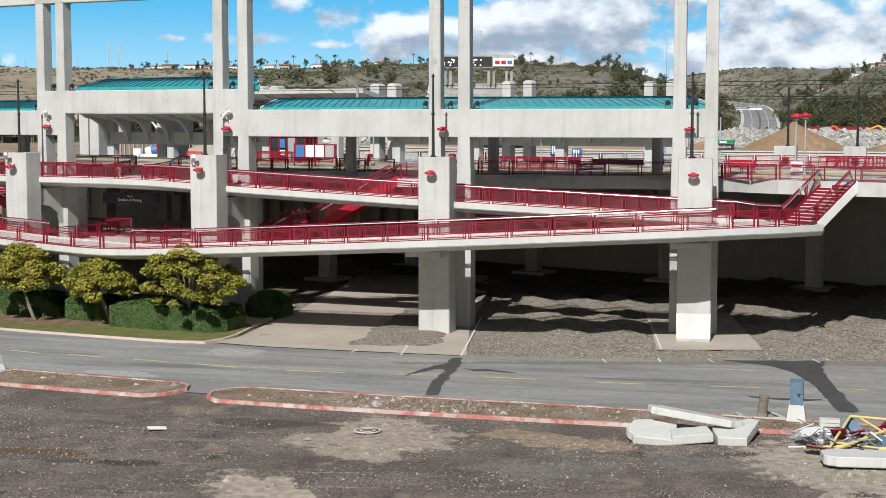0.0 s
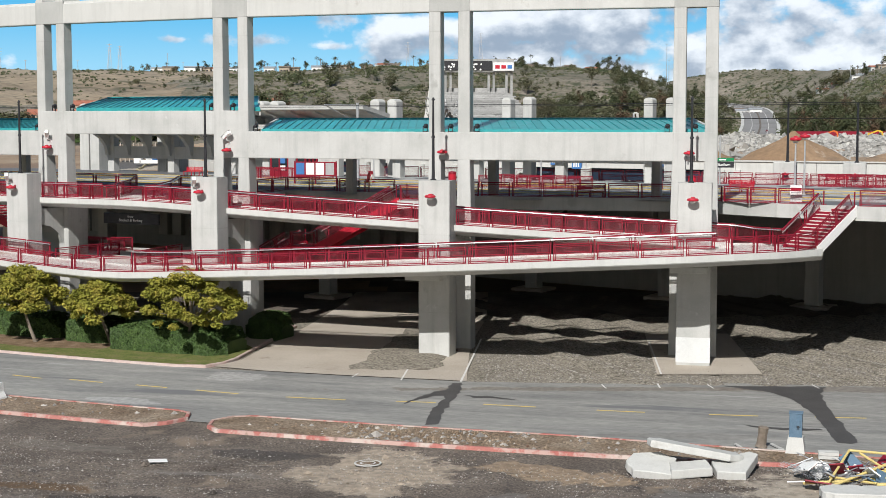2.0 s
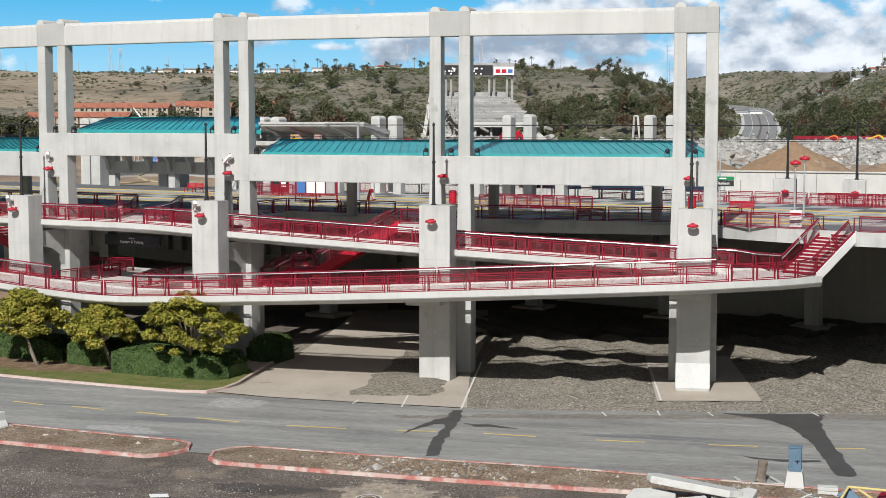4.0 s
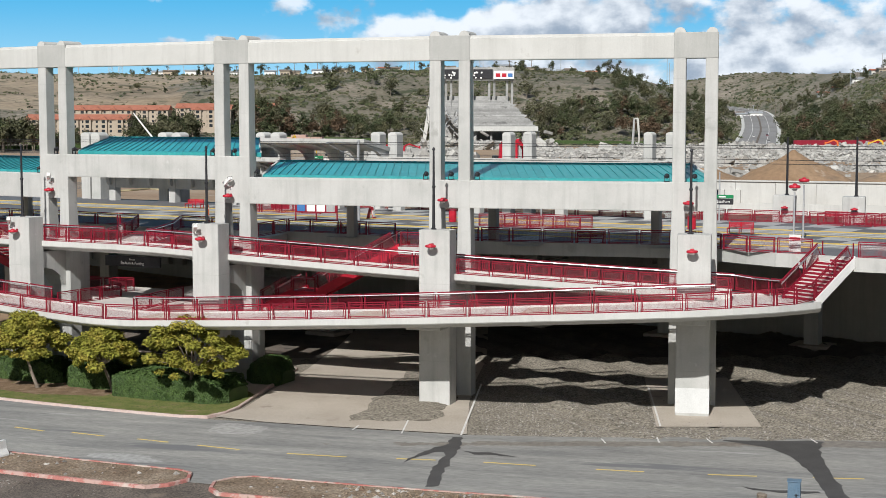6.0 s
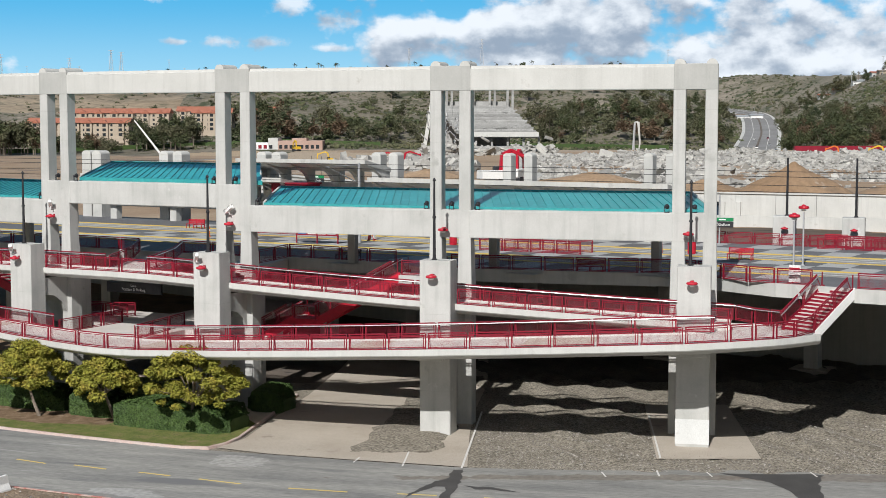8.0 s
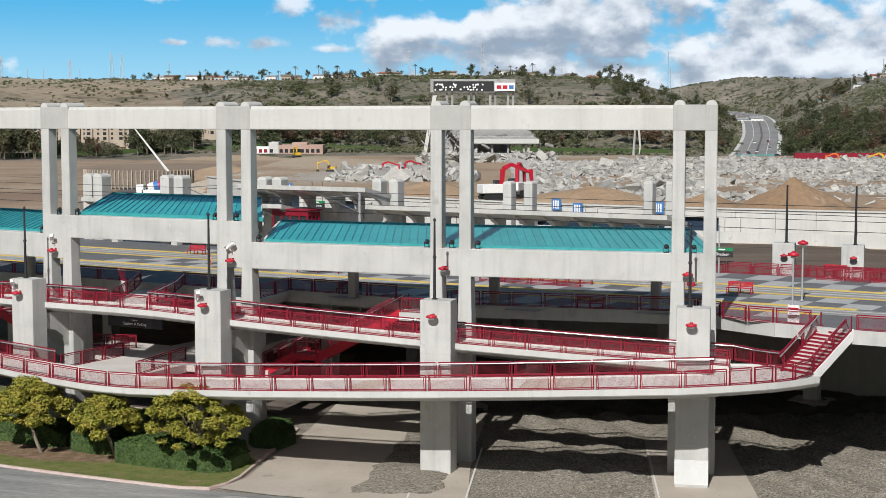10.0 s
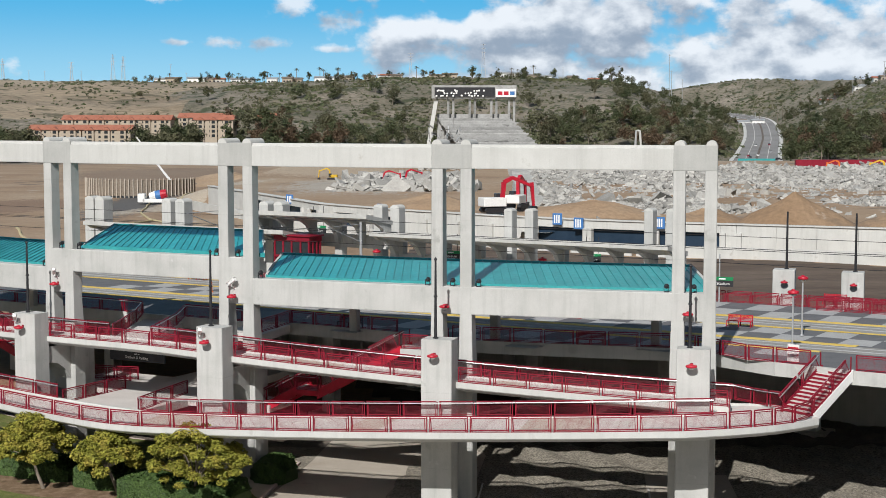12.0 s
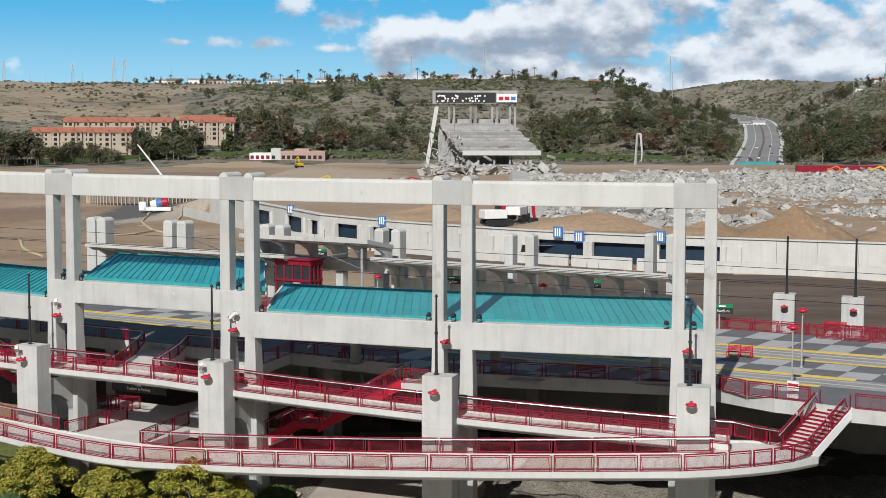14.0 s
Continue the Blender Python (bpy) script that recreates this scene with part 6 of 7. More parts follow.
# round formwork of timber slats
t = thing("formwork_ring", "curved brown timber formwork with upright posts", "formwork")
for k in range(34):
    a = radians(200 + k * 4.2)
    c = Vector((-90, 452, 0))
    p = c + Vector((17 * math.cos(a), 17 * math.sin(a), 0))
    q = c + Vector((17 * math.cos(a + radians(4.2)), 17 * math.sin(a + radians(4.2)), 0))
    zb = 4.2
    bm = B()
    hull(bm, [[v + Vector((0, dy, zz)) for dy, zz in ((0, zb), (0, zb + 4.6), (0.15, zb + 4.6), (0.15, zb))] for v in (p, q)])
    part("timber_panel", bm, BARK, t)
    bm = B()
    box(bm, p.x - 0.12, p.x + 0.12, p.y - 0.35, p.y - 0.05, zb - 1.5, zb + 5.0)
    part("upright", bm, APRON, t)
t = thing("boom_truck", "white concrete pump with a slanting boom", "pump", m=Matrix.Translation((-82, 450, 3.4)))
bm = B()
box(bm, -4, 4, -1.2, 1.2, 0.6, 2.8, None, 0.1)
part("body", bm, WHITE, t)
bm = B()
tube(bm, (2, 0, 2.5), (-9.5, 0, 17.5), 0.45, 0.2, 6)
part("boom", bm, WHITE, t)
t = thing("cement_mixer", "cement mixer truck with a red and blue drum", "truck", m=Matrix.Translation((-76, 402, ground_z(-76, 402))))
bm = B()
box(bm, -4, 3, -1.2, 1.2, 0.5, 1.4, None, 0.05)
box(bm, -5.5, -3.6, -1.2, 1.2, 0.5, 2.8, None, 0.1)
part("chassis", bm, WHITE, t)
for a, b, mt in ((0, 1.6, WHITE), (1.6, 3.0, BLUE), (3.0, 4.6, RED_BRIGHT)):
    bm = B()
    lathe(bm, [(1.0 + 0.25 * math.sin(q * 0.68), q - 2.5) for q in (a, (a + b) / 2, b)], pose(0, 0, 2.5, 0, 78, 0), 12)
    part("drum", bm, mt, t)

# straw erosion rolls laid in curves over the bare lot
STRAW = material("straw_roll", [(0.42, 0.35, 0.20), (0.52, 0.45, 0.28)], 0.6, 0.95, bump=0.2)
for pts in ([(-79.3, 461.9), (-80.5, 431.2), (-78.3, 397.0), (-73.1, 363.6), (-67.3, 340.7), (-59.9, 327.0)], [(-72.6, 437.2), (-70.7, 404.5), (-65.3, 367.9), (-60.8, 353.8)],
            [(-76.5, 335.3), (-70.4, 318.9), (-66.6, 323.7), (-65.0, 340.8)], [(-88.4, 311.0), (-78.6, 283.7), (-72.3, 271.8)]):
    bm = B()
    line = []
    for (xa, ya), (xb, yb) in zip(pts, pts[1:]):
        for k in range(6):
            x, y = lerp(xa, xb, k / 6), lerp(ya, yb, k / 6)
            line.append(Vector((x + 0.8 * noise.noise((y * 0.06, 3, 1)), y, ground_z(x, y) + 0.14)))
    for a, b in zip(line, line[1:]):
        tube(bm, a, b, 0.28, k=6)
    tagged(part("straw_roll", bm, STRAW), "pale straw erosion roll on bare earth", "straw roll", "erosion rolls")

# green hoarding across the far lot
for pts in ([(-320, 905), (-250, 930), (-190, 950), (-100, 955), (-40, 952)], [(30, 950), (140, 950)]):
    for a, b in zip(pts, pts[1:]):
        bm = B()
        za, zb = ground_z(*a), ground_z(*b)
        hull(bm, [[Vector((x, y + o, z + h)) for o, h in ((0, 0), (0, 2.6), (0.2, 2.6), (0.2, 0))] for (x, y), z in ((a, za), (b, zb))])
        tagged(part("site_fence", bm, LEAF_HEDGE), "long dark green screened fence", "fence", kind="structure")


# ---------------------------------------------------------------- remaining stadium stand
stand = thing("stadium_stand", "half demolished concrete stadium stand with a scoreboard", "grandstand")
SEAT = material("stand_concrete", [(0.27, 0.27, 0.262), (0.38, 0.38, 0.37)], 0.25, 0.9, bump_scale=2, random_tint=0.2, spots=[((0.16, 0.16, 0.155), 0.3, 0.60)])
rows_n = 26
for k in range(rows_n):
    t0 = k / rows_n
    y0, z0 = lerp(574, 603, t0), lerp(16.2, 27.0, t0)
    xl = lerp(4.6, -3.6, t0) + 1.2 * noise.noise((k * 0.7, 0, 1))
    xr = lerp(35.4, 25.5, t0) + 2.0 * noise.noise((k * 0.5, 3, 1))
    bm = B()
    box(bm, xl, xr, y0, y0 + 1.3, z0 - 0.25, z0 + 0.20)
    part("seating_step", bm, SEAT, stand)
for x in (0.5, 9.0, 17.5, 24.5):
    for s_w in (0.0, 2.0):
        bm = B()
        hull(bm, [[Vector((x + s_w + a, y, z)) for a in (0, 0.9)] + [Vector((x + s_w + a, y + 1.6, z)) for a in (0.9, 0)] for y, z in ((602.5, 24.5), (600.5, 35.5))])
        part("scoreboard_strut", bm, SEAT, stand)
bm = B()
hull(bm, [[Vector((x, y, z)) for x, y in ((-9.0, 598), (-7.6, 598), (-7.6, 600.5), (-9.0, 600.5))] if z < 10 else [Vector((x, y, z)) for x, y in ((-4.6, 601), (-3.0, 601), (-3.0, 603), (-4.6, 603))] for z in (7.5, 34.0)])
part("raking_column", bm, PALE, stand)
bm = B()
box(bm, -5.6, 27.8, 599.5, 602.5, 34.4, 39.6, None, 0.1)
part("scoreboard", bm, SEAT, stand)
bm = B()
box(bm, -4.4, 19.2, 598.9, 599.45, 35.2, 38.8)
part("lamp_rack", bm, DARK, stand)
rng = random.Random(8)
for k in range(40):
    bm = B()
    x, z = rng.uniform(-4.0, 16.0), 35.5 + rng.choice((0, 1.0, 2.0)) + rng.uniform(-0.2, 0.2)
    lathe(bm, [(0.38, 0), (0.38, 0.25), (0.1, 0.3)], pose(x, 598.85, z, 90, 0, 0), 7)
    part("floodlamp", bm, WHITE, stand)
bm = B()
box(bm, 19.6, 27.6, 598.8, 599.4, 35.0, 38.2)
part("billboard", bm, WHITE, stand, "white billboard with colour bars")
for k, mt in enumerate((RED_BRIGHT, RED_BRIGHT, BLUE)):
    bm = B()
    box(bm, 20.4 + k * 2.4, 22.2 + k * 2.4, 598.7, 598.79, 35.8, 37.2)
    part("colour_bar", bm, mt, stand)
bm = B()
box(bm, -3.4, 26.0, 604.2, 606, 8, 28.4)
part("rear_wall", bm, SEAT, stand)
bm = B()
box(bm, 6.0, 35.6, 573.6, 574.2, 14.8, 16.6)
part("parapet", bm, PALE, stand)
bm = B()
box(bm, 6.0, 36.2, 576, 600, 10.6, 11.2)
box(bm, 6.0, 36.2, 575, 600, 14.4, 14.8)
part("deck_slab", bm, SEAT, stand)
for x in (6.4, 12, 18, 24, 30, 35.8):
    bm = B()
    box(bm, x - 0.4, x + 0.4, 576, 577.2, 6, 14.6)
    part("column", bm, SEAT, stand)
for k in range(9):
    bm = B()
    box(bm, 8, 34, 566 + k * 1.1, 567.1 + k * 1.1, 6.4 + k * 0.34, 6.9 + k * 0.34)
    part("seating_step", bm, SEAT, stand)
for k in range(70):
    bm = B()
    x, z = rng.uniform(-7.5, 4.5), rng.uniform(8, 23)
    x += (z - 8) * 0.1
    a = Vector((x, rng.uniform(572, 590), z))
    tube(bm, a, a + Vector((rng.gauss(0, 1.4), rng.gauss(0, 1), rng.gauss(-0.6, 2.0))), rng.uniform(0.06, 0.35), k=4)
    part("torn_beam", bm, SEAT if k % 3 else GREYPOLE, stand)
rubble("rubble_heap", 700, lambda r: (r.uniform(-10, 42), r.uniform(556, 580), 7.6 + abs(r.gauss(0, 1.6))), "rubble at the foot of the stand", 11, (0.5, 1.8))


# ---------------------------------------------------------------- apartments and houses far off
def apartment(x0, x1, y, z0, floors, label, depth=16, ang=0.0):
    t = thing("apartment_building", label, "apartment block", "apartment blocks")
    w = x1 - x0
    m = frame_xy(x0, y, z0, ang)
    H = floors * 3.0
    bm = B()
    box(bm, 0, w, 0, depth, -6, H, m)
    part("wall", bm, STUCCO, t)
    bm = B()
    hull(bm, [[m @ Vector((x, yy, z)) for yy, z in ((-0.8, H), (depth + 0.8, H), (depth / 2, H + 3.4))] for x in (-0.8, w + 0.8)])
    part("roof", bm, ROOFTILE, t)
    n = max(2, round(w / 4.2))
    for f in range(floors):
        for k in range(n):
            bm = B()
            cx = (k + 0.5) * w / n
            box(bm, cx - 0.7, cx + 0.7, -0.06, 0.02, f * 3 + 0.8, f * 3 + 2.3, m)
            part("window", bm, GLASS_DARK, t)
    for k in range(max(1, round(w / 10))):
        cx = (k + 0.5) * w / max(1, round(w / 10))
        bm = B()
        hull(bm, [[m @ Vector((cx + o, yy, z)) for o, z in ((-3.0, H - 0.2), (3.0, H - 0.2), (0, H + 2.0))] for yy in (-1.6, 4)])
        part("gable", bm, ROOFTILE, t)
        bm = B()
        box(bm, cx - 2.4, cx + 2.4, -1.2, 0.2, -4, H - 0.2, m)
        part("bay", bm, STUCCO, t)
        for f in range(floors):
            bm = B()
            box(bm, cx - 1.1, cx + 1.1, -1.26, -1.18, f * 3 + 0.6, f * 3 + 2.5, m)
            part("balcony_opening", bm, GLASS_DARK, t)


apartment(-270, -236, 985, 10.5, 3, "cream apartment block with an orange tiled roof")
apartment(-234, -203, 980, 10.5, 3, "cream apartment block with an orange tiled roof")
apartment(-262, -188, 1040, 17.0, 3, "long cream apartment block with an orange tiled roof")
apartment(-167, -141, 1010, 14.0, 4, "cream apartment block with an orange tiled roof")
apartment(-186, -150, 1060, 18.5, 3, "cream apartment block with an orange tiled roof")
apartment(-126, -114, 1015, 15.0, 4, "cream apartment block with an orange tiled roof")
PINK = material("pink_stucco", [(0.40, 0.27, 0.22), (0.46, 0.33, 0.28)], 0.1, 0.9, bump=0.0)
t = thing("low_building", "low pale pink commercial building", "building")
for x0, x1, z1, mt in ((-120, -107, 7.6, WHITE), (-107, -101, 10.4, PALE), (-101, -74, 8.8, PINK), (-93, -84, 10.2, PINK)):
    bm = B()
    box(bm, x0, x1, 925 if z1 != 10.2 else 928, 945, -1, z1, None, 0.1)
    part("wall", bm, mt, t)
    for k in range(max(1, int((x1 - x0) / 3.2))):
        bm = B()
        box(bm, x0 + 0.6 + k * 3.2, x0 + 2.6 + k * 3.2, 924.9, 925.0, 4.0, 6.2)
        part("window", bm, RED if mt is WHITE else GLASS_DARK, t)
rng = random.Random(21)
HOUSES = [(-120, 0), (-96, 1), (-60, 2), (88, 0), (112, 1), (131, 2), (150, 0), (268, 1), (345, 2), (375, 0), (398, 1), (-215, 2), (-150, 1), (-190, 0), (60, 1)]
HOUSES += [((px - 784) * 0.5215, k) for px, k in ((268, 0), (292, 1), (330, 0), (352, 1), (405, 0), (470, 0), (505, 1), (552, 0), (578, 0), (640, 1), (664, 0), (688, 1), (755, 1), (778, 1), (880, 0), (905, 0), (925, 1), (985, 0), (1055, 0), (1078, 1), (1300, 0), (1322, 0), (1452, 0), (1470, 2), (1512, 0), (1540, 2), (1560, 0))]
for x, k in HOUSES:
    y = 1402 + rng.uniform(-6, 10)
    t = thing("house", ("white house with a low roof on the ridge", "tan house with a low roof on the ridge", "pale house with an orange roof on the ridge")[k], "house", "houses on the ridge")
    w, h = rng.uniform(9, 16), rng.uniform(3.2, 4.8)
    zb = ground_z(x, y) - 0.6
    bm = B()
    box(bm, x, x + w, y, y + 9, zb - 2, zb + h)
    part("wall", bm, (WHITE, STUCCO, PALE)[k], t)
    bm = B()
    hull(bm, [[Vector((xx, yy, z)) for yy, z in ((y - 0.8, zb + h), (y + 9.8, zb + h), (y + 4.5, zb + h + 1.5))] for xx in (x - 0.8, x + w + 0.8)])
    part("roof", bm, (GREYPOLE, BARK, ROOFTILE)[k], t)
    for q in range(3):
        bm = B()
        box(bm, x + 1.2 + q * w / 3.4, x + 2.9 + q * w / 3.4, y - 0.08, y, zb + 1.0, zb + 2.4)
        part("window", bm, GLASS_DARK, t)


# ---------------------------------------------------------------- trees, scrub and palms on the hills
def far_tree_meshes(seed, kind):
    rng = random.Random(seed)
    cs, rs = [], []
    if kind == 0:
        for k in range(9):
            a, q = rng.uniform(0, 6.28), rng.uniform(0.0, 0.32)
            cs.append(Vector((q * math.cos(a), q * math.sin(a), rng.uniform(0.38, 0.86))))
            rs.append(rng.uniform(0.12, 0.2))
    elif kind == 1:
        for k in range(9):
            cs.append(Vector((rng.gauss(0, 0.07), rng.gauss(0, 0.07), 0.22 + 0.7 * k / 8)))
            rs.append(0.17 - 0.012 * k + rng.uniform(-0.03, 0.03))
    else:
        for k in range(8):
            a, q = rng.uniform(0, 6.28), rng.uniform(0.1, 0.42)
            cs.append(Vector((q * math.cos(a), q * math.sin(a), rng.uniform(0.25, 0.7))))
            rs.append(rng.uniform(0.16, 0.24))
    return cs, rs


LEAF_OLIVE = material("olive_leaf", [(0.08, 0.085, 0.045), (0.12, 0.115, 0.065)], 0.05, 0.8, bump=0.0, island=0.4)
LEAF_BROWN = material("brownish_leaf", [(0.10, 0.065, 0.04), (0.13, 0.09, 0.055)], 0.05, 0.85, bump=0.0, island=0.4)
PROTO = []
for seed, (kind, mt) in enumerate(((0, LEAF_FAR), (0, LEAF_OLIVE), (1, LEAF_FAR), (2, LEAF_FAR), (2, LEAF_OLIVE), (0, LEAF_BROWN))):
    rng = random.Random(seed + 40)
    root = new("proto")
    cs, rs = far_tree_meshes(seed + 3, kind)
    crown = leaves("crown", cs, rs, mt, root, 650, 0.045, rng, 0.35, 1.0)
    bm = B()
    tube(bm, (0, 0, -0.1), (0.02, 0, 0.5), 0.022, 0.012, 5)
    for c in cs[:5]:
        tube(bm, (0.01, 0, 0.3), c, 0.010, 0.004, 4)
    trunk = part("trunk", bm, BARK, root)
    PROTO.append((root, crown.data, trunk.data))
LABELS = ("tall rounded dark green tree", "rounded olive green tree", "slender dark conifer on the slope", "broad dark green tree", "broad olive green tree", "tree with dry brownish leaves")
for root, c, tr in PROTO:
    for ch in list(root.children):
        bpy.data.objects.remove(ch)
    bpy.data.objects.remove(root)


def px_x(px, y):
    return (px - 784) / 2689.0 * y


rng = random.Random(77)


WOODS = {v: ([], []) for v in range(6)}


def plant_woods(x, y, h, v):
    """A tree of the far woods, joined with the others of its kind."""
    m = Matrix.Translation((x, y, ground_z(x, y) - 0.3)) @ Matrix.Rotation(rng.uniform(0, 6.28), 4, 'Z') @ Matrix.Diagonal((h * rng.uniform(0.8, 1.2), h, h, 1))
    vs, fs = WOODS[v]
    o = len(vs)
    me = PROTO[v][1]
    vs.extend([tuple(m @ q.co) for q in me.vertices])
    fs.extend([tuple(o + i for i in p.vertices) for p in me.polygons])


def plant(x, y, h, v):
    t = thing("tree", LABELS[v] + " below the hills" if y < 1200 else LABELS[v] + " on the ridge", "tree", "trees on the hills",
              m=Matrix.Translation((x, y, ground_z(x, y) - 0.3)) @ Matrix.Rotation(rng.uniform(0, 6.28), 4, 'Z') @ Matrix.Diagonal((h * rng.uniform(0.8, 1.2), h, h, 1)))
    shared("crown", PROTO[v][1], t, Matrix.Identity(4))
    shared("trunk", PROTO[v][2], t, Matrix.Identity(4))


for a, b, y0, y1, n, h0, h1, kinds in ((-20, 62, 870, 925, 20, 15, 23, (0, 1, 5)), (100, 200, 905, 945, 12, 9, 13, (5, 4, 4)), (238, 345, 925, 990, 30, 12, 20, (0, 3, 1)),
                                       (395, 600, 950, 1040, 34, 11, 22, (0, 1, 2, 5)), (600, 770, 965, 1060, 26, 8, 16, (3, 4, 0)), (930, 1296, 955, 1090, 64, 10, 19, (0, 1, 5, 3, 4)),
                                       (1368, 1580, 880, 1060, 62, 12, 20, (0, 0, 3, 2, 5)), (230, 1190, 1388, 1412, 52, 5, 12, (3, 4, 2, 0)), (1215, 1575, 1385, 1412, 36, 6, 16, (3, 2, 0, 4)),
                                       (1080, 1292, 1060, 1330, 70, 7, 14, (0, 3, 4, 3)), (1350, 1480, 1060, 1330, 40, 7, 13, (0, 3, 4)), (560, 1000, 1090, 1340, 34, 5, 11, (3, 4, 1, 3)), (240, 560, 1060, 1250, 16, 6, 12, (3, 4, 0)), (-10, 160, 905, 960, 16, 9, 16, (0, 5, 3))):
    for _ in range(n):
        y = rng.uniform(y0, y1)
        x = px_x(rng.uniform(a, b), y)
        if road_up_z(x, y)[0] < 16:
            continue
        (plant_woods if (y0 > 1050 and n < 75 and y0 < 1380) or n in (34, 62, 64) and rng.random() < 0.5 else plant)(x, y, rng.uniform(h0, h1), rng.choice(kinds))
for v, (vs, fs) in WOODS.items():
    if vs:
        me = bpy.data.meshes.new("woods")
        me.from_pydata(vs, [], fs)
        me.materials.append((LEAF_FAR, LEAF_OLIVE, LEAF_FAR, LEAF_FAR, LEAF_OLIVE, LEAF_BROWN)[v])
        tagged(new("woods", me), "scattered trees and tall brush on the slopes", "woods", kind="stuff")
for px, y, h, v in ((585, 1180, 16, 2), (690, 1170, 15, 1), (495, 1000, 20, 1), (1075, 1395, 16, 0), (1090, 1395, 18, 2), (1110, 1395, 13, 3), (1045, 1180, 16, 1), (1425, 1392, 16, 2), (1480, 1392, 18, 2), (660, 1200, 12, 3), (930, 1160, 13, 1)):
    plant(px_x(px, y), y, h, v)
# scrub
vs, fs = [], []
rng = random.Random(6)
count = 0
while count < 12500:
    y = rng.uniform(930, 1395)
    px = rng.uniform(-30, 1600)
    if rng.random() < 0.12:
        px, y = rng.uniform(1170, 1440), rng.uniform(1395, 1720)
    x = px_x(px, y)
    dens = 0.42 + 0.8 * noise.noise((x * 0.012, y * 0.012, 21)) + (0.16 if px > 400 else -0.2) - (0.18 if 900 < px < 1290 and y > 1120 else 0) + (0.2 if y < 1080 else 0)
    if rng.random() > dens or road_up_z(x, y)[0] < 13:
        continue
    count += 1
    R = rng.uniform(0.5, 2.4) * (1.25 if dens > 0.7 else 0.9)
    zb = ground_z(x, y)
    for _ in range(13):
        d = Vector((rng.gauss(0, 1), rng.gauss(0, 1), abs(rng.gauss(0, 1)))).normalized()
        p = Vector((x, y, zb)) + Vector((d.x, d.y, d.z * 0.75)) * R * rng.uniform(0.5, 1)
        nrm = (d + Vector((rng.uniform(-0.6, 0.6), rng.uniform(-0.9, 0.3), rng.uniform(-0.2, 0.8)))).normalized()
        tt = nrm.orthogonal().normalized()
        w = nrm.cross(tt)
        L = R * rng.uniform(0.25, 0.5)
        i = len(vs)
        vs.extend([p - tt * L, p + w * L * 0.8, p + tt * L, p - w * L * 0.8])
        fs.append((i, i + 1, i + 2, i + 3))
me = bpy.data.meshes.new("scrub")
me.from_pydata(vs, [], fs)
me.materials.append(LEAF_FAR)
me.materials.append(LEAF_OLIVE)
me.polygons.foreach_set("material_index", [(k // 13 * 7919) % 5 // 3 for k in range(len(fs))])
tagged(new("scrub", me), "low dark green scrub over the hillside", "scrub", kind="stuff")
# palms
bm = B()
tube(bm, (0, 0, -1), (0.15, 0, 10), 0.32, 0.2, 6)
ME_PTRUNK = mesh_of("trunk", bm, BARK)
bm = B()
rng = random.Random(12)
for k in range(22):
    a = k * 2.4
    e = rng.uniform(-0.5, 0.9)
    prev = Vector((0.15, 0, 10))
    for q in range(3):
        d = Vector((math.cos(a), math.sin(a), e - 0.55 * q)).normalized()
        nxt = prev + d * 0.95
        sd = Vector((-math.sin(a), math.cos(a), 0)) * (0.30 - 0.09 * q)
        bm.faces.new([bm.verts.new(p) for p in (prev - sd, prev + sd, nxt + sd * 0.7, nxt - sd * 0.7)])
        prev = nxt
ME_FROND = mesh_of("fronds", bm, LEAF_FAR)
rng = random.Random(31)
for px in (366, 411, 418, 461, 470, 478, 492, 563, 570, 590, 597, 735, 741, 898, 912, 921, 936, 1262, 1268, 1272, 1334, 1371, 1376, 1380, 1436, 1440, 1456, 1510, 1520, 1566, 300, 520):
    y = 1400 + rng.uniform(0, 12)
    x = px_x(px + rng.uniform(-3, 3), y)
    h = rng.uniform(0.75, 1.25)
    t = thing("palm_tree", "tall slender palm on the ridge", "palm", "palms on the ridge", m=Matrix.Translation((x, y, ground_z(x, y))) @ Matrix.Diagonal((1.2, 1.2, h, 1)))
    shared("trunk", ME_PTRUNK, t, Matrix.Identity(4))
    shared("fronds", ME_FROND, t, Matrix.Identity(4))


def mast(px, y, h, arms, w=1.0, label="slim power mast with cross arms"):
    x = px_x(px, y)
    zb = ground_z(x, y) - 1
    t = thing("power_mast", label, "power mast", "power masts on the ridge")
    bm = B()
    if w > 1.5:
        for a, b in ((-1, -1), (1, -1), (1, 1), (-1, 1)):
            tube(bm, (x + a * w, y + b * w, zb), (x + a * 0.3, y + b * 0.3, zb + h), 0.17, 0.12, 4)
        for k in range(10):
            z0, z1 = zb + h * k / 10, zb + h * (k + 1) / 10
            wa, wb = lerp(w, 0.3, k / 10), lerp(w, 0.3, (k + 1) / 10)
            for sg in (-1, 1):
                tube(bm, (x - sg * wa, y - wa, z0), (x + sg * wb, y - wb, z1), 0.09, k=4)
    else:
        tube(bm, (x, y, zb), (x, y, zb + h), 0.3, 0.18, 5)
    part("tower" if w > 1.5 else "pole", bm, GREYPOLE, t)
    for k in range(arms):
        bm = B()
        z = zb + h * (0.97 - 0.11 * k)
        box(bm, x - (2.6 if w > 1.5 else 1.2), x + (2.6 if w > 1.5 else 1.2), y - 0.12, y + 0.12, z - 0.12, z + 0.12)
        part("cross_arm", bm, GREYPOLE, t)


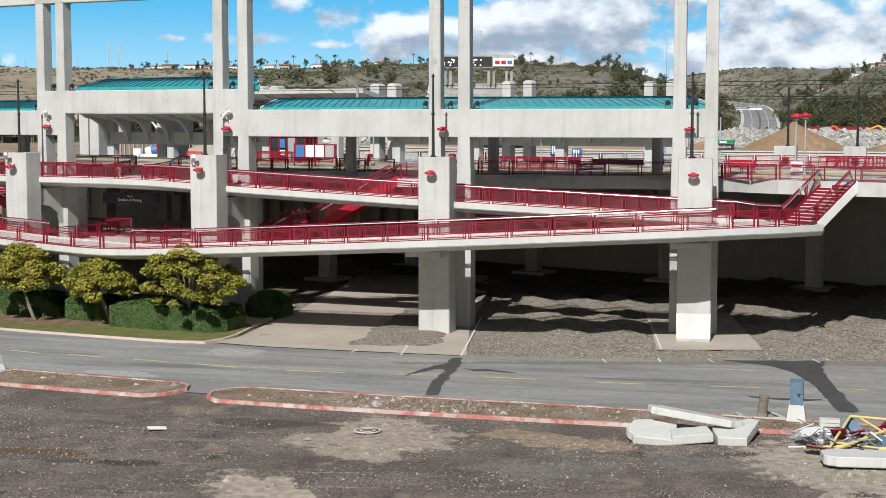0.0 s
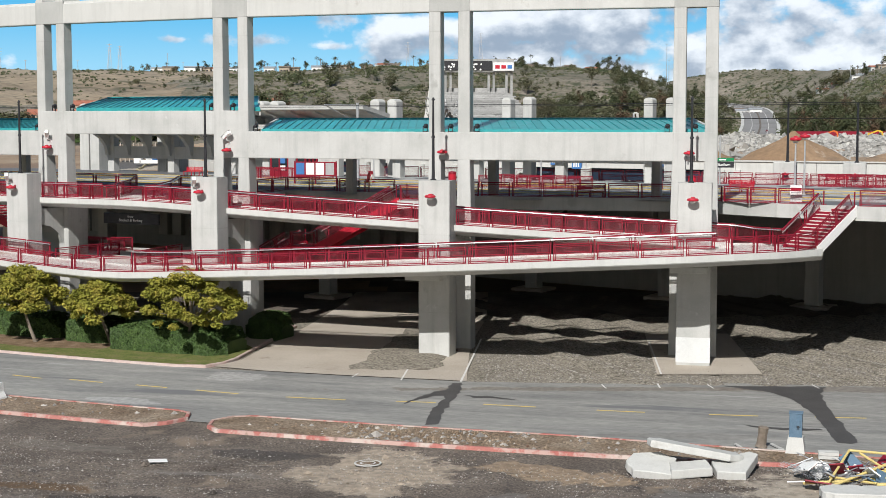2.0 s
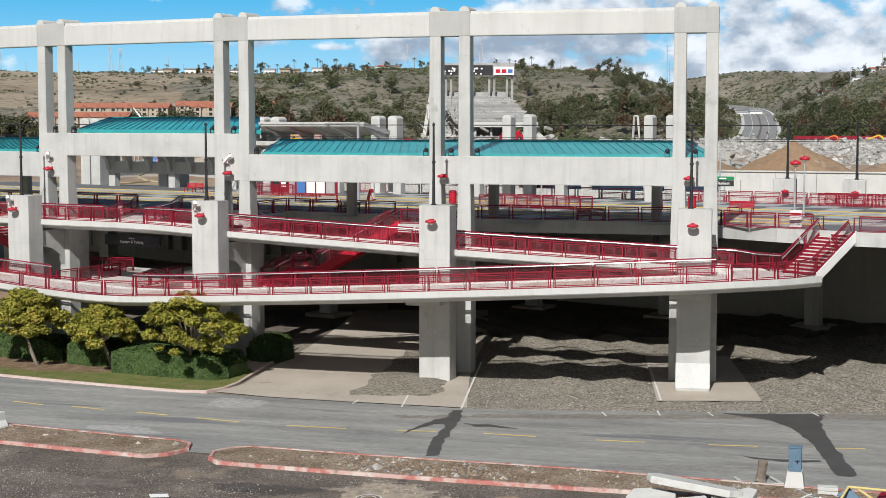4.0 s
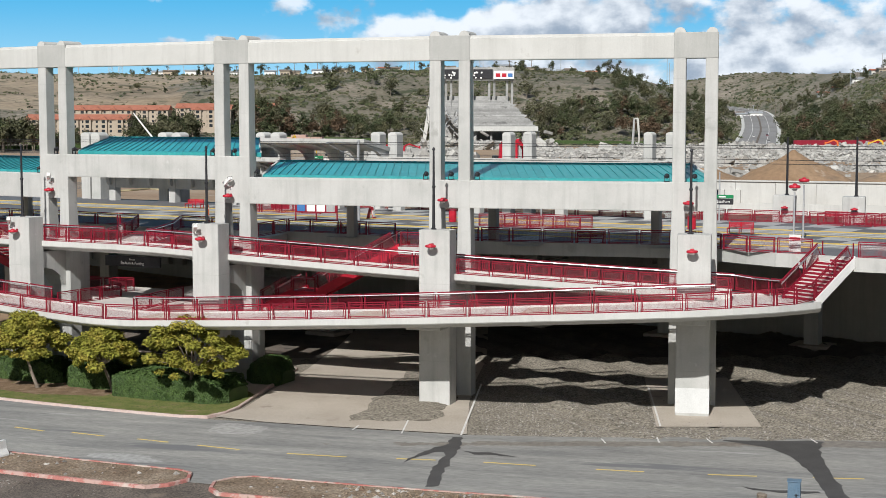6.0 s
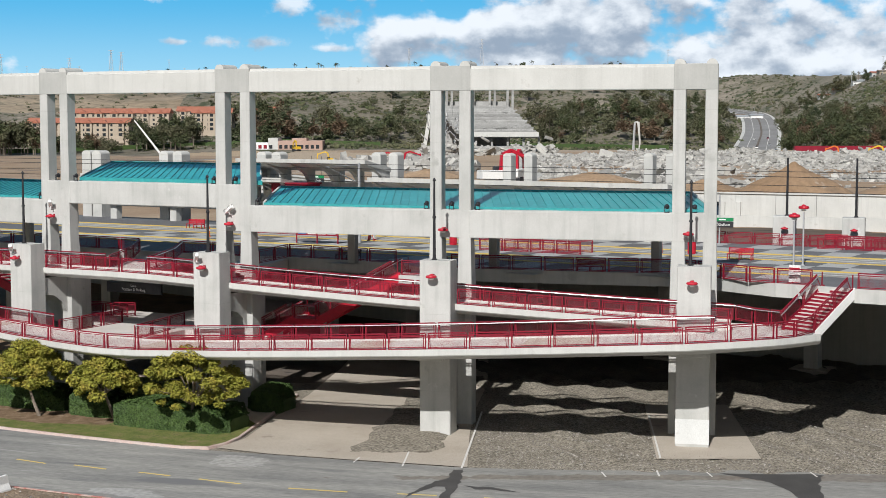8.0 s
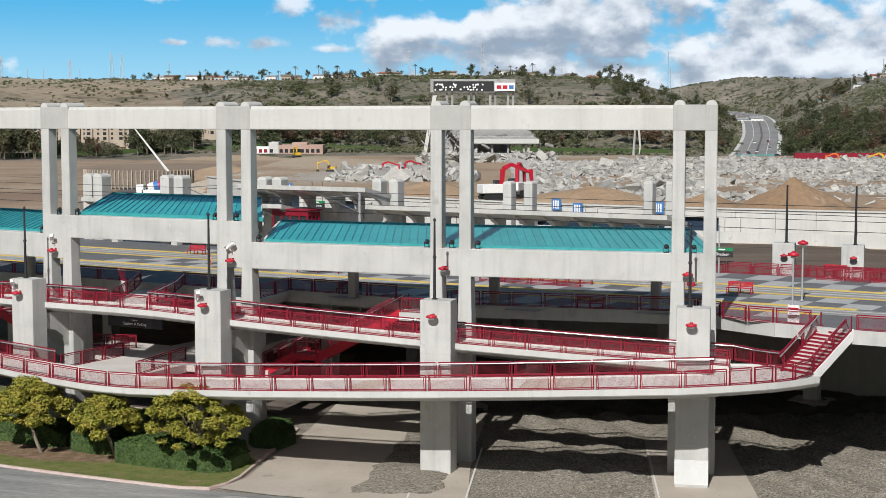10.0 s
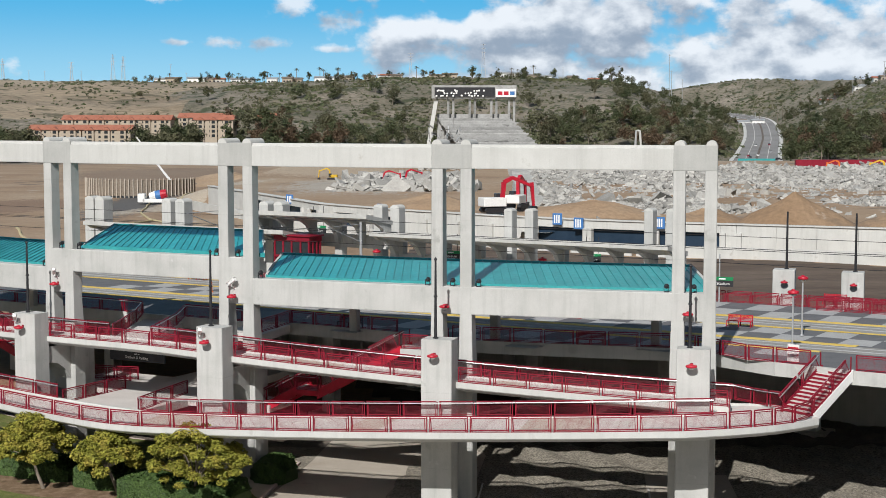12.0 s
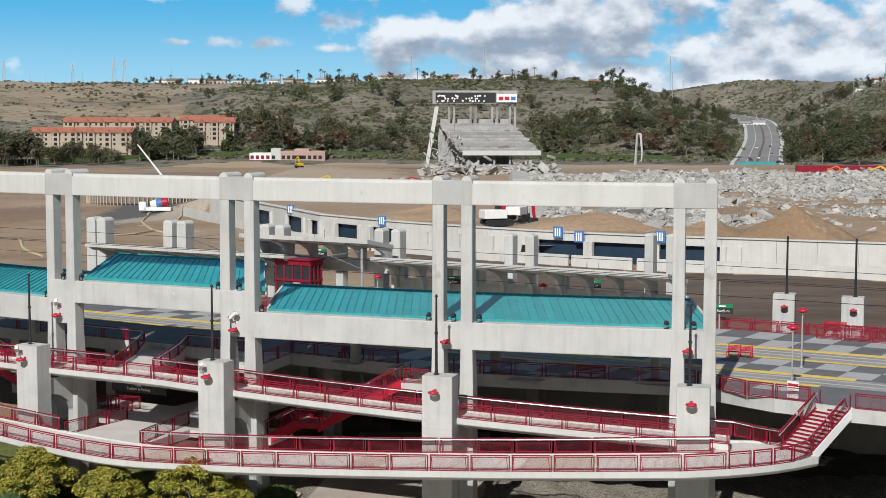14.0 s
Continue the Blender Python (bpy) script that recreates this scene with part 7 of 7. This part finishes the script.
for px, y, h, arms, w in ((198, 1420, 27, 4, 2.2), (216, 1430, 26, 4, 2.2), (125, 1420, 20, 3, 1.6), (4, 1420, 22, 3, 1.6), (50, 1420, 11, 1, 0.5), (78, 1420, 11, 1, 0.5), (142, 1420, 12, 1, 0.5), (722, 1400, 25, 3, 1.6), (850, 1440, 34, 3, 2.4),
                          (1177, 1395, 40, 2, 1.2), (1181, 1395, 26, 1, 0.5), (1200, 1350, 24, 2, 0.6), (300, 1400, 18, 2, 0.5), (327, 1400, 10, 1, 0.5), (990, 1400, 13, 1, 0.5), (1500, 1390, 16, 1, 0.5), (1555, 1390, 18, 1, 0.5), (1330, 1400, 12, 1, 0.5)):
    mast(px, y, h, arms, w)
# leaning twin floodlight mast in front of the hill
t = thing("bent_mast", "pair of bent pale steel masts", "mast")
bm = B()
tube(bm, (109, 880, 0), (110, 880, 20), 0.9, 0.6, 6)
part("mast", bm, GREYPOLE, t)
bm = B()
tube(bm, (112, 880, 20), (113, 880, 8), 0.8, 0.5, 6)
tube(bm, (110, 880, 20), (112, 880, 20), 0.5, 0.5, 6)
tube(bm, (113, 880, 8), (112.4, 880, 4), 0.5, 0.3, 6)
part("bent_mast", bm, PALE, t)

# ---------------------------------------------------------------- road up the valley with cars
FAR_ASPHALT = material("far_asphalt", [(0.20, 0.195, 0.19), (0.27, 0.265, 0.26)], 0.03, 0.9, bump=0.0)


def road_ring(o0, o1, dz):
    rings = []
    n = len(ROAD_UP)
    for i in range(n):
        p = Vector(ROAD_UP[i])
        a, b = Vector(ROAD_UP[max(0, i - 1)]), Vector(ROAD_UP[min(n - 1, i + 1)])
        d = (b - a)
        d.z = 0
        d.normalize()
        o = Vector((d.y, -d.x, 0))
        up = Vector((0, 0, dz))
        rings.append((p + o * o0 + up, p + o * o1 + up))
    return rings


def road_band(name, o0, o1, dz, mat, label, category):
    bm = B()
    r = road_ring(o0, o1, dz)
    # smoother curve between the given points
    fine = []
    for i in range(len(r) - 1):
        p0, p1, p2, p3 = r[max(0, i - 1)], r[i], r[i + 1], r[min(len(r) - 1, i + 2)]
        for k in range(8):
            t = k / 8
            fine.append(tuple(0.5 * (2 * b + (c - a) * t + (2 * a - 5 * b + 4 * c - d) * t * t + (3 * b - a - 3 * c + d) * t ** 3) for a, b, c, d in zip(p0, p1, p2, p3)))
    fine.append(r[-1])
    vsx = [[bm.verts.new(p) for p in pair] for pair in fine]
    for a, b in zip(vsx, vsx[1:]):
        bm.faces.new((a[0], a[1], b[1], b[0]))
    tagged(part(name, bm, mat), label, category, kind="structure")


road_band("far_road", -13.0, 13.0, 1.0, FAR_ASPHALT, "grey road climbing the valley", "road")
road_band("far_pavement", -15.5, -13.0, 1.3, PALE, "pale pavement beside the climbing road", "pavement")
road_band("far_pavement", 13.0, 15.5, 1.3, PALE, "pale pavement beside the climbing road", "pavement")
road_band("far_median", -0.8, 0.8, 1.15, DIRT_DARK, "narrow dark median in the climbing road", "median")
for o in (-6.5, 6.5):
    road_band("far_line", o - 0.18, o + 0.18, 1.06, LINE_WHITE, "white lane line", "road marking")


def car(x, y, ang, mat, label):
    d, rz = road_up_z(x, y)
    t = thing("car", label, "car", "cars on the far road", m=frame_xy(x, y, rz + 1.05, ang))
    bm = B()
    hull(bm, [[Vector((px, s, pz)) for px, pz in ((-2.2, 0.35), (2.2, 0.35), (2.25, 0.75), (1.0, 0.95), (-2.0, 0.98), (-2.25, 0.8))] for s in (-0.88, 0.88)])
    part("body", bm, mat, t)
    bm = B()
    hull(bm, [[Vector((px, s, pz)) for px, pz in ((-1.8, 0.96), (1.0, 0.95), (0.3, 1.45), (-1.3, 1.48))] for s in (-0.75, 0.75)])
    part("cabin", bm, GLASS_DARK, t)
    for px in (-1.35, 1.4):
        for s in (-0.85, 0.85):
            bm = B()
            lathe(bm, [(0.33, -0.1), (0.33, 0.1)], pose(px, s, 0.33, 90, 0, 0), 10)
            part("wheel", bm, DARK, t)


for x, y, ang, mt, lb in ((200, 975, 1.35, WHITE, "white car on the far road"), (188, 940, -1.8, DARK, "dark car on the far road"), (198, 905, 0.1, DARK, "dark car crossing the far junction"), (212, 892, 0.1, WHITE, "white car crossing the far junction"),
                      (222, 1040, 1.35, GREYPOLE, "grey car on the far road"), (228, 1120, 1.3, WHITE, "white car on the far road"), (240, 1130, -1.8, RED, "red car on the far road"), (191, 960, 1.35, RED, "red car on the far road")):
    car(x, y, ang, mt, lb)
t = thing("banner", "pale blue banner over the far junction", "banner")
bm = B()
box(bm, 165, 186, 859, 859.4, 2.6, 4.4)
part("cloth", bm, TEAL, t)
bm = B()
for x in (165, 175, 186):
    tube(bm, (x, 859.6, 0), (x, 859.6, 4.6), 0.15, k=5)
part("post", bm, GREYPOLE, t)

# ---------------------------------------------------------------- small things on the near ground
t = thing("utility_cabinet", "blue-grey metal utility cabinet on a concrete base", "cabinet", m=frame_xy(16.35, 69.4, 0, -0.28))
bm = B()
hull(bm, [[Vector((x * w, y * d, z)) for x, y in ((-1, -1), (1, -1), (1, 1), (-1, 1))] for z, w, d in ((0.0, 0.44, 0.40), (0.12, 0.44, 0.40), (0.85, 0.34, 0.32))])
part("base", bm, PALE, t, "tapered concrete base")
bm = B()
box(bm, -0.29, 0.29, -0.27, 0.27, 0.85, 1.95, None, 0.015)
box(bm, -0.32, 0.32, -0.30, 0.30, 1.95, 2.0, None, 0.01)
part("body", bm, STEELBLUE, t)
bm = B()
box(bm, 0.02, 0.22, -0.36, -0.275, 1.38, 1.68, None, 0.01)
part("meter_box", bm, STEELBLUE, t)
bm = B()
box(bm, 0.08, 0.14, -0.38, -0.362, 1.30, 1.42)
part("latch", bm, DARK, t)
t = thing("tree_stump", "short dark tree stump in a square pit", "stump", m=frame_xy(15.0, 70.6, 0.1, 0))
bm = B()
lathe(bm, [(0.30, 0), (0.24, 0.15), (0.22, 0.6), (0.25, 0.95), (0.2, 0.98)], pose(0, 0, 0, 4, 6, 0), 10)
part("trunk", bm, BARK, t)
for a, b in (((-0.9, -0.7), (0.9, -0.7)), ((0.9, -0.7), (0.6, 0.6)), ((-0.9, -0.7), (-1.1, 0.6))):
    bm = B()
    box(bm, 0, math.hypot(b[0] - a[0], b[1] - a[1]), -0.05, 0.05, -0.02, 0.05, pose(a[0], a[1], 0, 0, 0, math.degrees(math.atan2(b[1] - a[1], b[0] - a[0]))))
    part("pit_kerb", bm, PALE, t)


def slab_piece(name, outline, th, m, label, group="broken concrete slabs"):
    rng = random.Random(len(outline) * 7 + int(th * 100))
    bm = B()
    pts = []
    n = len(outline)
    for i in range(n):
        a, b = outline[i], outline[(i + 1) % n]
        for k in range(3):
            pts.append((lerp(a[0], b[0], k / 3) + rng.uniform(-0.03, 0.03), lerp(a[1], b[1], k / 3) + rng.uniform(-0.03, 0.03)))
    hull(bm, [[m @ Vector((x * q, y * q, z)) for x, y in pts] for z, q in ((0, 0.97), (0.05, 1.0), (th - 0.04, 1.0), (th, 0.97))])
    return tagged(part(name, bm, PALE), label, "slab", group)


slab_piece("concrete_slab", [(-1.9, -0.6), (1.6, -0.75), (2.2, -0.2), (1.9, 0.5), (-1.6, 0.75), (-2.1, 0.2)], 0.32, pose(11.1, 66.4, 0.72, -6, 8, -12), "long broken concrete slab lying on others")
slab_piece("concrete_slab", [(-1.0, -0.9), (0.6, -1.2), (1.2, 0.4), (0.5, 1.0), (-0.7, 0.8), (-1.2, 0.0)], 0.4, pose(9.2, 66.0, 0.08, 14, 3, 5), "rounded broken concrete slab with a bolt hole")
slab_piece("concrete_slab", [(-0.9, -0.6), (0.9, -0.5), (0.8, 0.6), (-0.8, 0.6)], 0.4, pose(10.8, 65.3, 0.05, 6, -4, 0), "small broken concrete slab")
slab_piece("concrete_slab", [(-1.3, -0.5), (-0.2, -1.1), (1.2, 0.5), (0.9, 0.9), (-1.0, 0.7)], 0.42, pose(13.0, 65.6, 0.10, 10, -6, 14), "broken concrete slab with a ragged end")
slab_piece("concrete_slab", [(-2.2, -0.5), (-1.7, -0.8), (2.5, -0.8), (2.5, 0.8), (-1.7, 0.8), (-2.2, 0.45)], 0.42, pose(17.6, 60.6, 0.06, 0, 0, -8), "long concrete plinth with a rounded end", "broken concrete slabs")
# heap of yellow pipes and scrap
heap = thing("scrap_heap", "heap of pale yellow pipes and scrap metal", "scrap heap")
rng = random.Random(15)
for a, b, r in (((15.2, 63.0, 0.25), (19.6, 62.6, 0.7), 0.09), ((15.6, 61.6, 0.3), (19.8, 63.9, 1.5), 0.09), ((16.9, 64.5, 0.6), (20.2, 62.0, 1.1), 0.08), ((18.0, 64.6, 1.5), (19.6, 61.9, 0.3), 0.08), ((16.0, 62.2, 0.4), (17.6, 64.8, 1.6), 0.08),
                ((17.6, 64.8, 1.6), (20.4, 64.6, 1.3), 0.08), ((17.9, 61.6, 0.6), (20.6, 61.4, 0.7), 0.13), ((16.4, 63.4, 0.5), (18.9, 61.5, 0.5), 0.07)):
    bm = B()
    tube(bm, (a[0], a[1], a[2] * 0.75), (b[0], b[1], b[2] * 0.75), r * 0.72, k=8)
    part("pipe", bm, PIPE_YELLOW, heap)
for k in range(60):
    bm = B()
    p = Vector((rng.uniform(15.4, 20.6), rng.uniform(61.8, 65.4), rng.uniform(0.15, 0.8)))
    d = Vector((rng.gauss(0, 1), rng.gauss(0, 1), rng.gauss(0, 0.25))).normalized() * rng.uniform(0.6, 1.8)
    tube(bm, p, p + d, rng.uniform(0.02, 0.05), k=5)
    part("steel_rod", bm, (GREYPOLE, STEEL, DARK)[k % 3], heap)
for k in range(26):
    bm = B()
    p = (rng.uniform(15.6, 20.2), rng.uniform(62.2, 65.2), rng.uniform(0.2, 0.7))
    s = rng.uniform(0.2, 0.6)
    box(bm, -s, s, -s * 0.6, s * 0.6, -0.03, 0.03, pose(*p, rng.uniform(-40, 40), rng.uniform(-40, 40), rng.uniform(0, 180)))
    part("scrap_sheet", bm, (WHITE, GREYPOLE, STEELBLUE, RED)[k % 4], heap)
vs, es = [], []
bm = B()
for k in range(26):
    a = Vector((15.0 + k * 0.07, 63.9, 0.3 + 0.15 * math.sin(k * 0.5)))
    tube(bm, a, a + Vector((0.6, 1.6, 0.1)), 0.012, k=3)
    tube(bm, a + Vector((0.6, 0, 0)), a + Vector((-0.3, 1.6, 0.1)), 0.012, k=3)
part("crumpled_mesh", bm, GREYPOLE, heap, "crumpled wire mesh")
t = thing("bundle", "small bundle of pale blocks on the kerb", "blocks", m=frame_xy(17.5, 67.9, 0.15, -0.2))
for k in range(4):
    bm = B()
    box(bm, -0.45, 0.45, -0.28 + (k % 2) * 0.3, -0.02 + (k % 2) * 0.3, (k // 2) * 0.17, 0.15 + (k // 2) * 0.17, None, 0.01)
    part("block", bm, PALE, t)
t = thing("traffic_barrier", "short white concrete traffic barrier", "barrier", m=frame_xy(-24.75, 82.8, 0.0, 1.1))
bm = B()
hull(bm, [[Vector((x, y, z)) for y, z in ((-0.35, 0), (0.35, 0), (0.32, 0.2), (0.14, 0.5), (0.11, 0.95), (-0.11, 0.95), (-0.14, 0.5), (-0.32, 0.2))] for x in (-0.6, 0.6)])
part("body", bm, WHITE, t)
t = thing("paper_scrap", "scrap of white board lying on dirt", "litter", m=pose(-12.9, 67.6, 0.1, 6, 4, 20))
bm = B()
box(bm, -0.42, 0.42, -0.2, 0.2, 0, 0.03)
part("sheet", bm, WHITE, t)
t = thing("manhole", "round manhole with rusty cover and pale ring", "manhole", m=Matrix.Translation((-3.4, 67.6, 0.0)))
bm = B()
ringp = lambda r, z: [Vector((r * math.cos(2 * math.pi * k / 28), r * math.sin(2 * math.pi * k / 28), z)) for k in range(28)]
hull(bm, [ringp(0.62, -0.02), ringp(0.62, 0.02), ringp(0.54, 0.02), ringp(0.54, 0.0)], cap=False)
part("ring", bm, PALE, t)
bm = B()
hull(bm, [ringp(0.53, -0.02), ringp(0.53, 0.012)])
part("cover", bm, MEDIAN, t, "rusty brown cover")
bm = B()
hull(bm, [ringp(0.36, 0.012), ringp(0.36, 0.022), ringp(0.29, 0.022), ringp(0.29, 0.012)], cap=False)
part("inner_ring", bm, PALE, t)


def stones(name, n, fx, label, seed, size, mat, category="stones"):
    rng = random.Random(seed)
    vs, fs = [], []
    for _ in range(n):
        x, y, z = fx(rng)
        s = rng.uniform(*size) * (2.2 if rng.random() < 0.05 else 1)
        i = len(vs)
        for c in ((1, 0, 0), (-1, 0, 0), (0, 1, 0), (0, -1, 0), (0, 0, 0.8), (0, 0, -0.4)):
            vs.append((x + c[0] * s * rng.uniform(0.6, 1.2), y + c[1] * s * rng.uniform(0.6, 1.2), z + c[2] * s * rng.uniform(0.6, 1.1)))
        fs += [(i, i + 2, i + 4), (i + 2, i + 1, i + 4), (i + 1, i + 3, i + 4), (i + 3, i, i + 4), (i + 2, i, i + 5), (i + 1, i + 2, i + 5), (i + 3, i + 1, i + 5), (i, i + 3, i + 5)]
    me = bpy.data.meshes.new(name)
    me.from_pydata(vs, [], fs)
    me.materials.append(mat)
    tagged(new(name, me), label, category, kind="stuff")


def lot(r):
    while True:
        x, y = r.uniform(-24, 20), r.uniform(50, 80)
        if math.hypot(CX - x, CY - y) > 180.2 and noise.noise((x * 0.22, y * 0.3, 4)) + r.uniform(-0.35, 0.35) > 0.0:
            return x, y, ground_z(x, y) + 0.01


def under(r):
    while True:
        x, y = r.uniform(-2, 30), r.uniform(87.5, 104)
        q = math.hypot(CX - x, CY - y)
        if q < 161.0 and x > 2 + (100 - y) * 0.05:
            return x, y, ground_z(x, y) + 0.01


def on_median(r):
    s = r.uniform(4, 12) if r.random() < 0.5 else r.choice((r.uniform(-30, -4), r.uniform(0, 24)))
    p = P(s, r.uniform(table(s, MED_OUT) + 0.4, table(s, MED_NEAR) - 0.3), 0.12)
    return p.x, p.y, p.z


PEBBLE = material("pale_pebble", [(0.24, 0.22, 0.20), (0.36, 0.34, 0.31)], 2.0, 0.9, bump=0.0, island=0.5)
stones("pebbles", 22000, lot, "pale pebbles strewn over dark dirt", 3, (0.012, 0.036), PEBBLE)
stones("pebbles", 2200, lot, "dark lumps of broken asphalt", 4, (0.04, 0.11), DIRT_DARK)
stones("pebbles", 14000, under, "gravel under the station", 5, (0.015, 0.05), PEBBLE)
stones("median_debris", 900, on_median, "broken kerb pieces and dry debris", 6, (0.03, 0.13), MEDIAN, "debris")
stones("median_debris", 260, on_median, "pale broken concrete pieces", 7, (0.04, 0.2), PEBBLE, "debris")
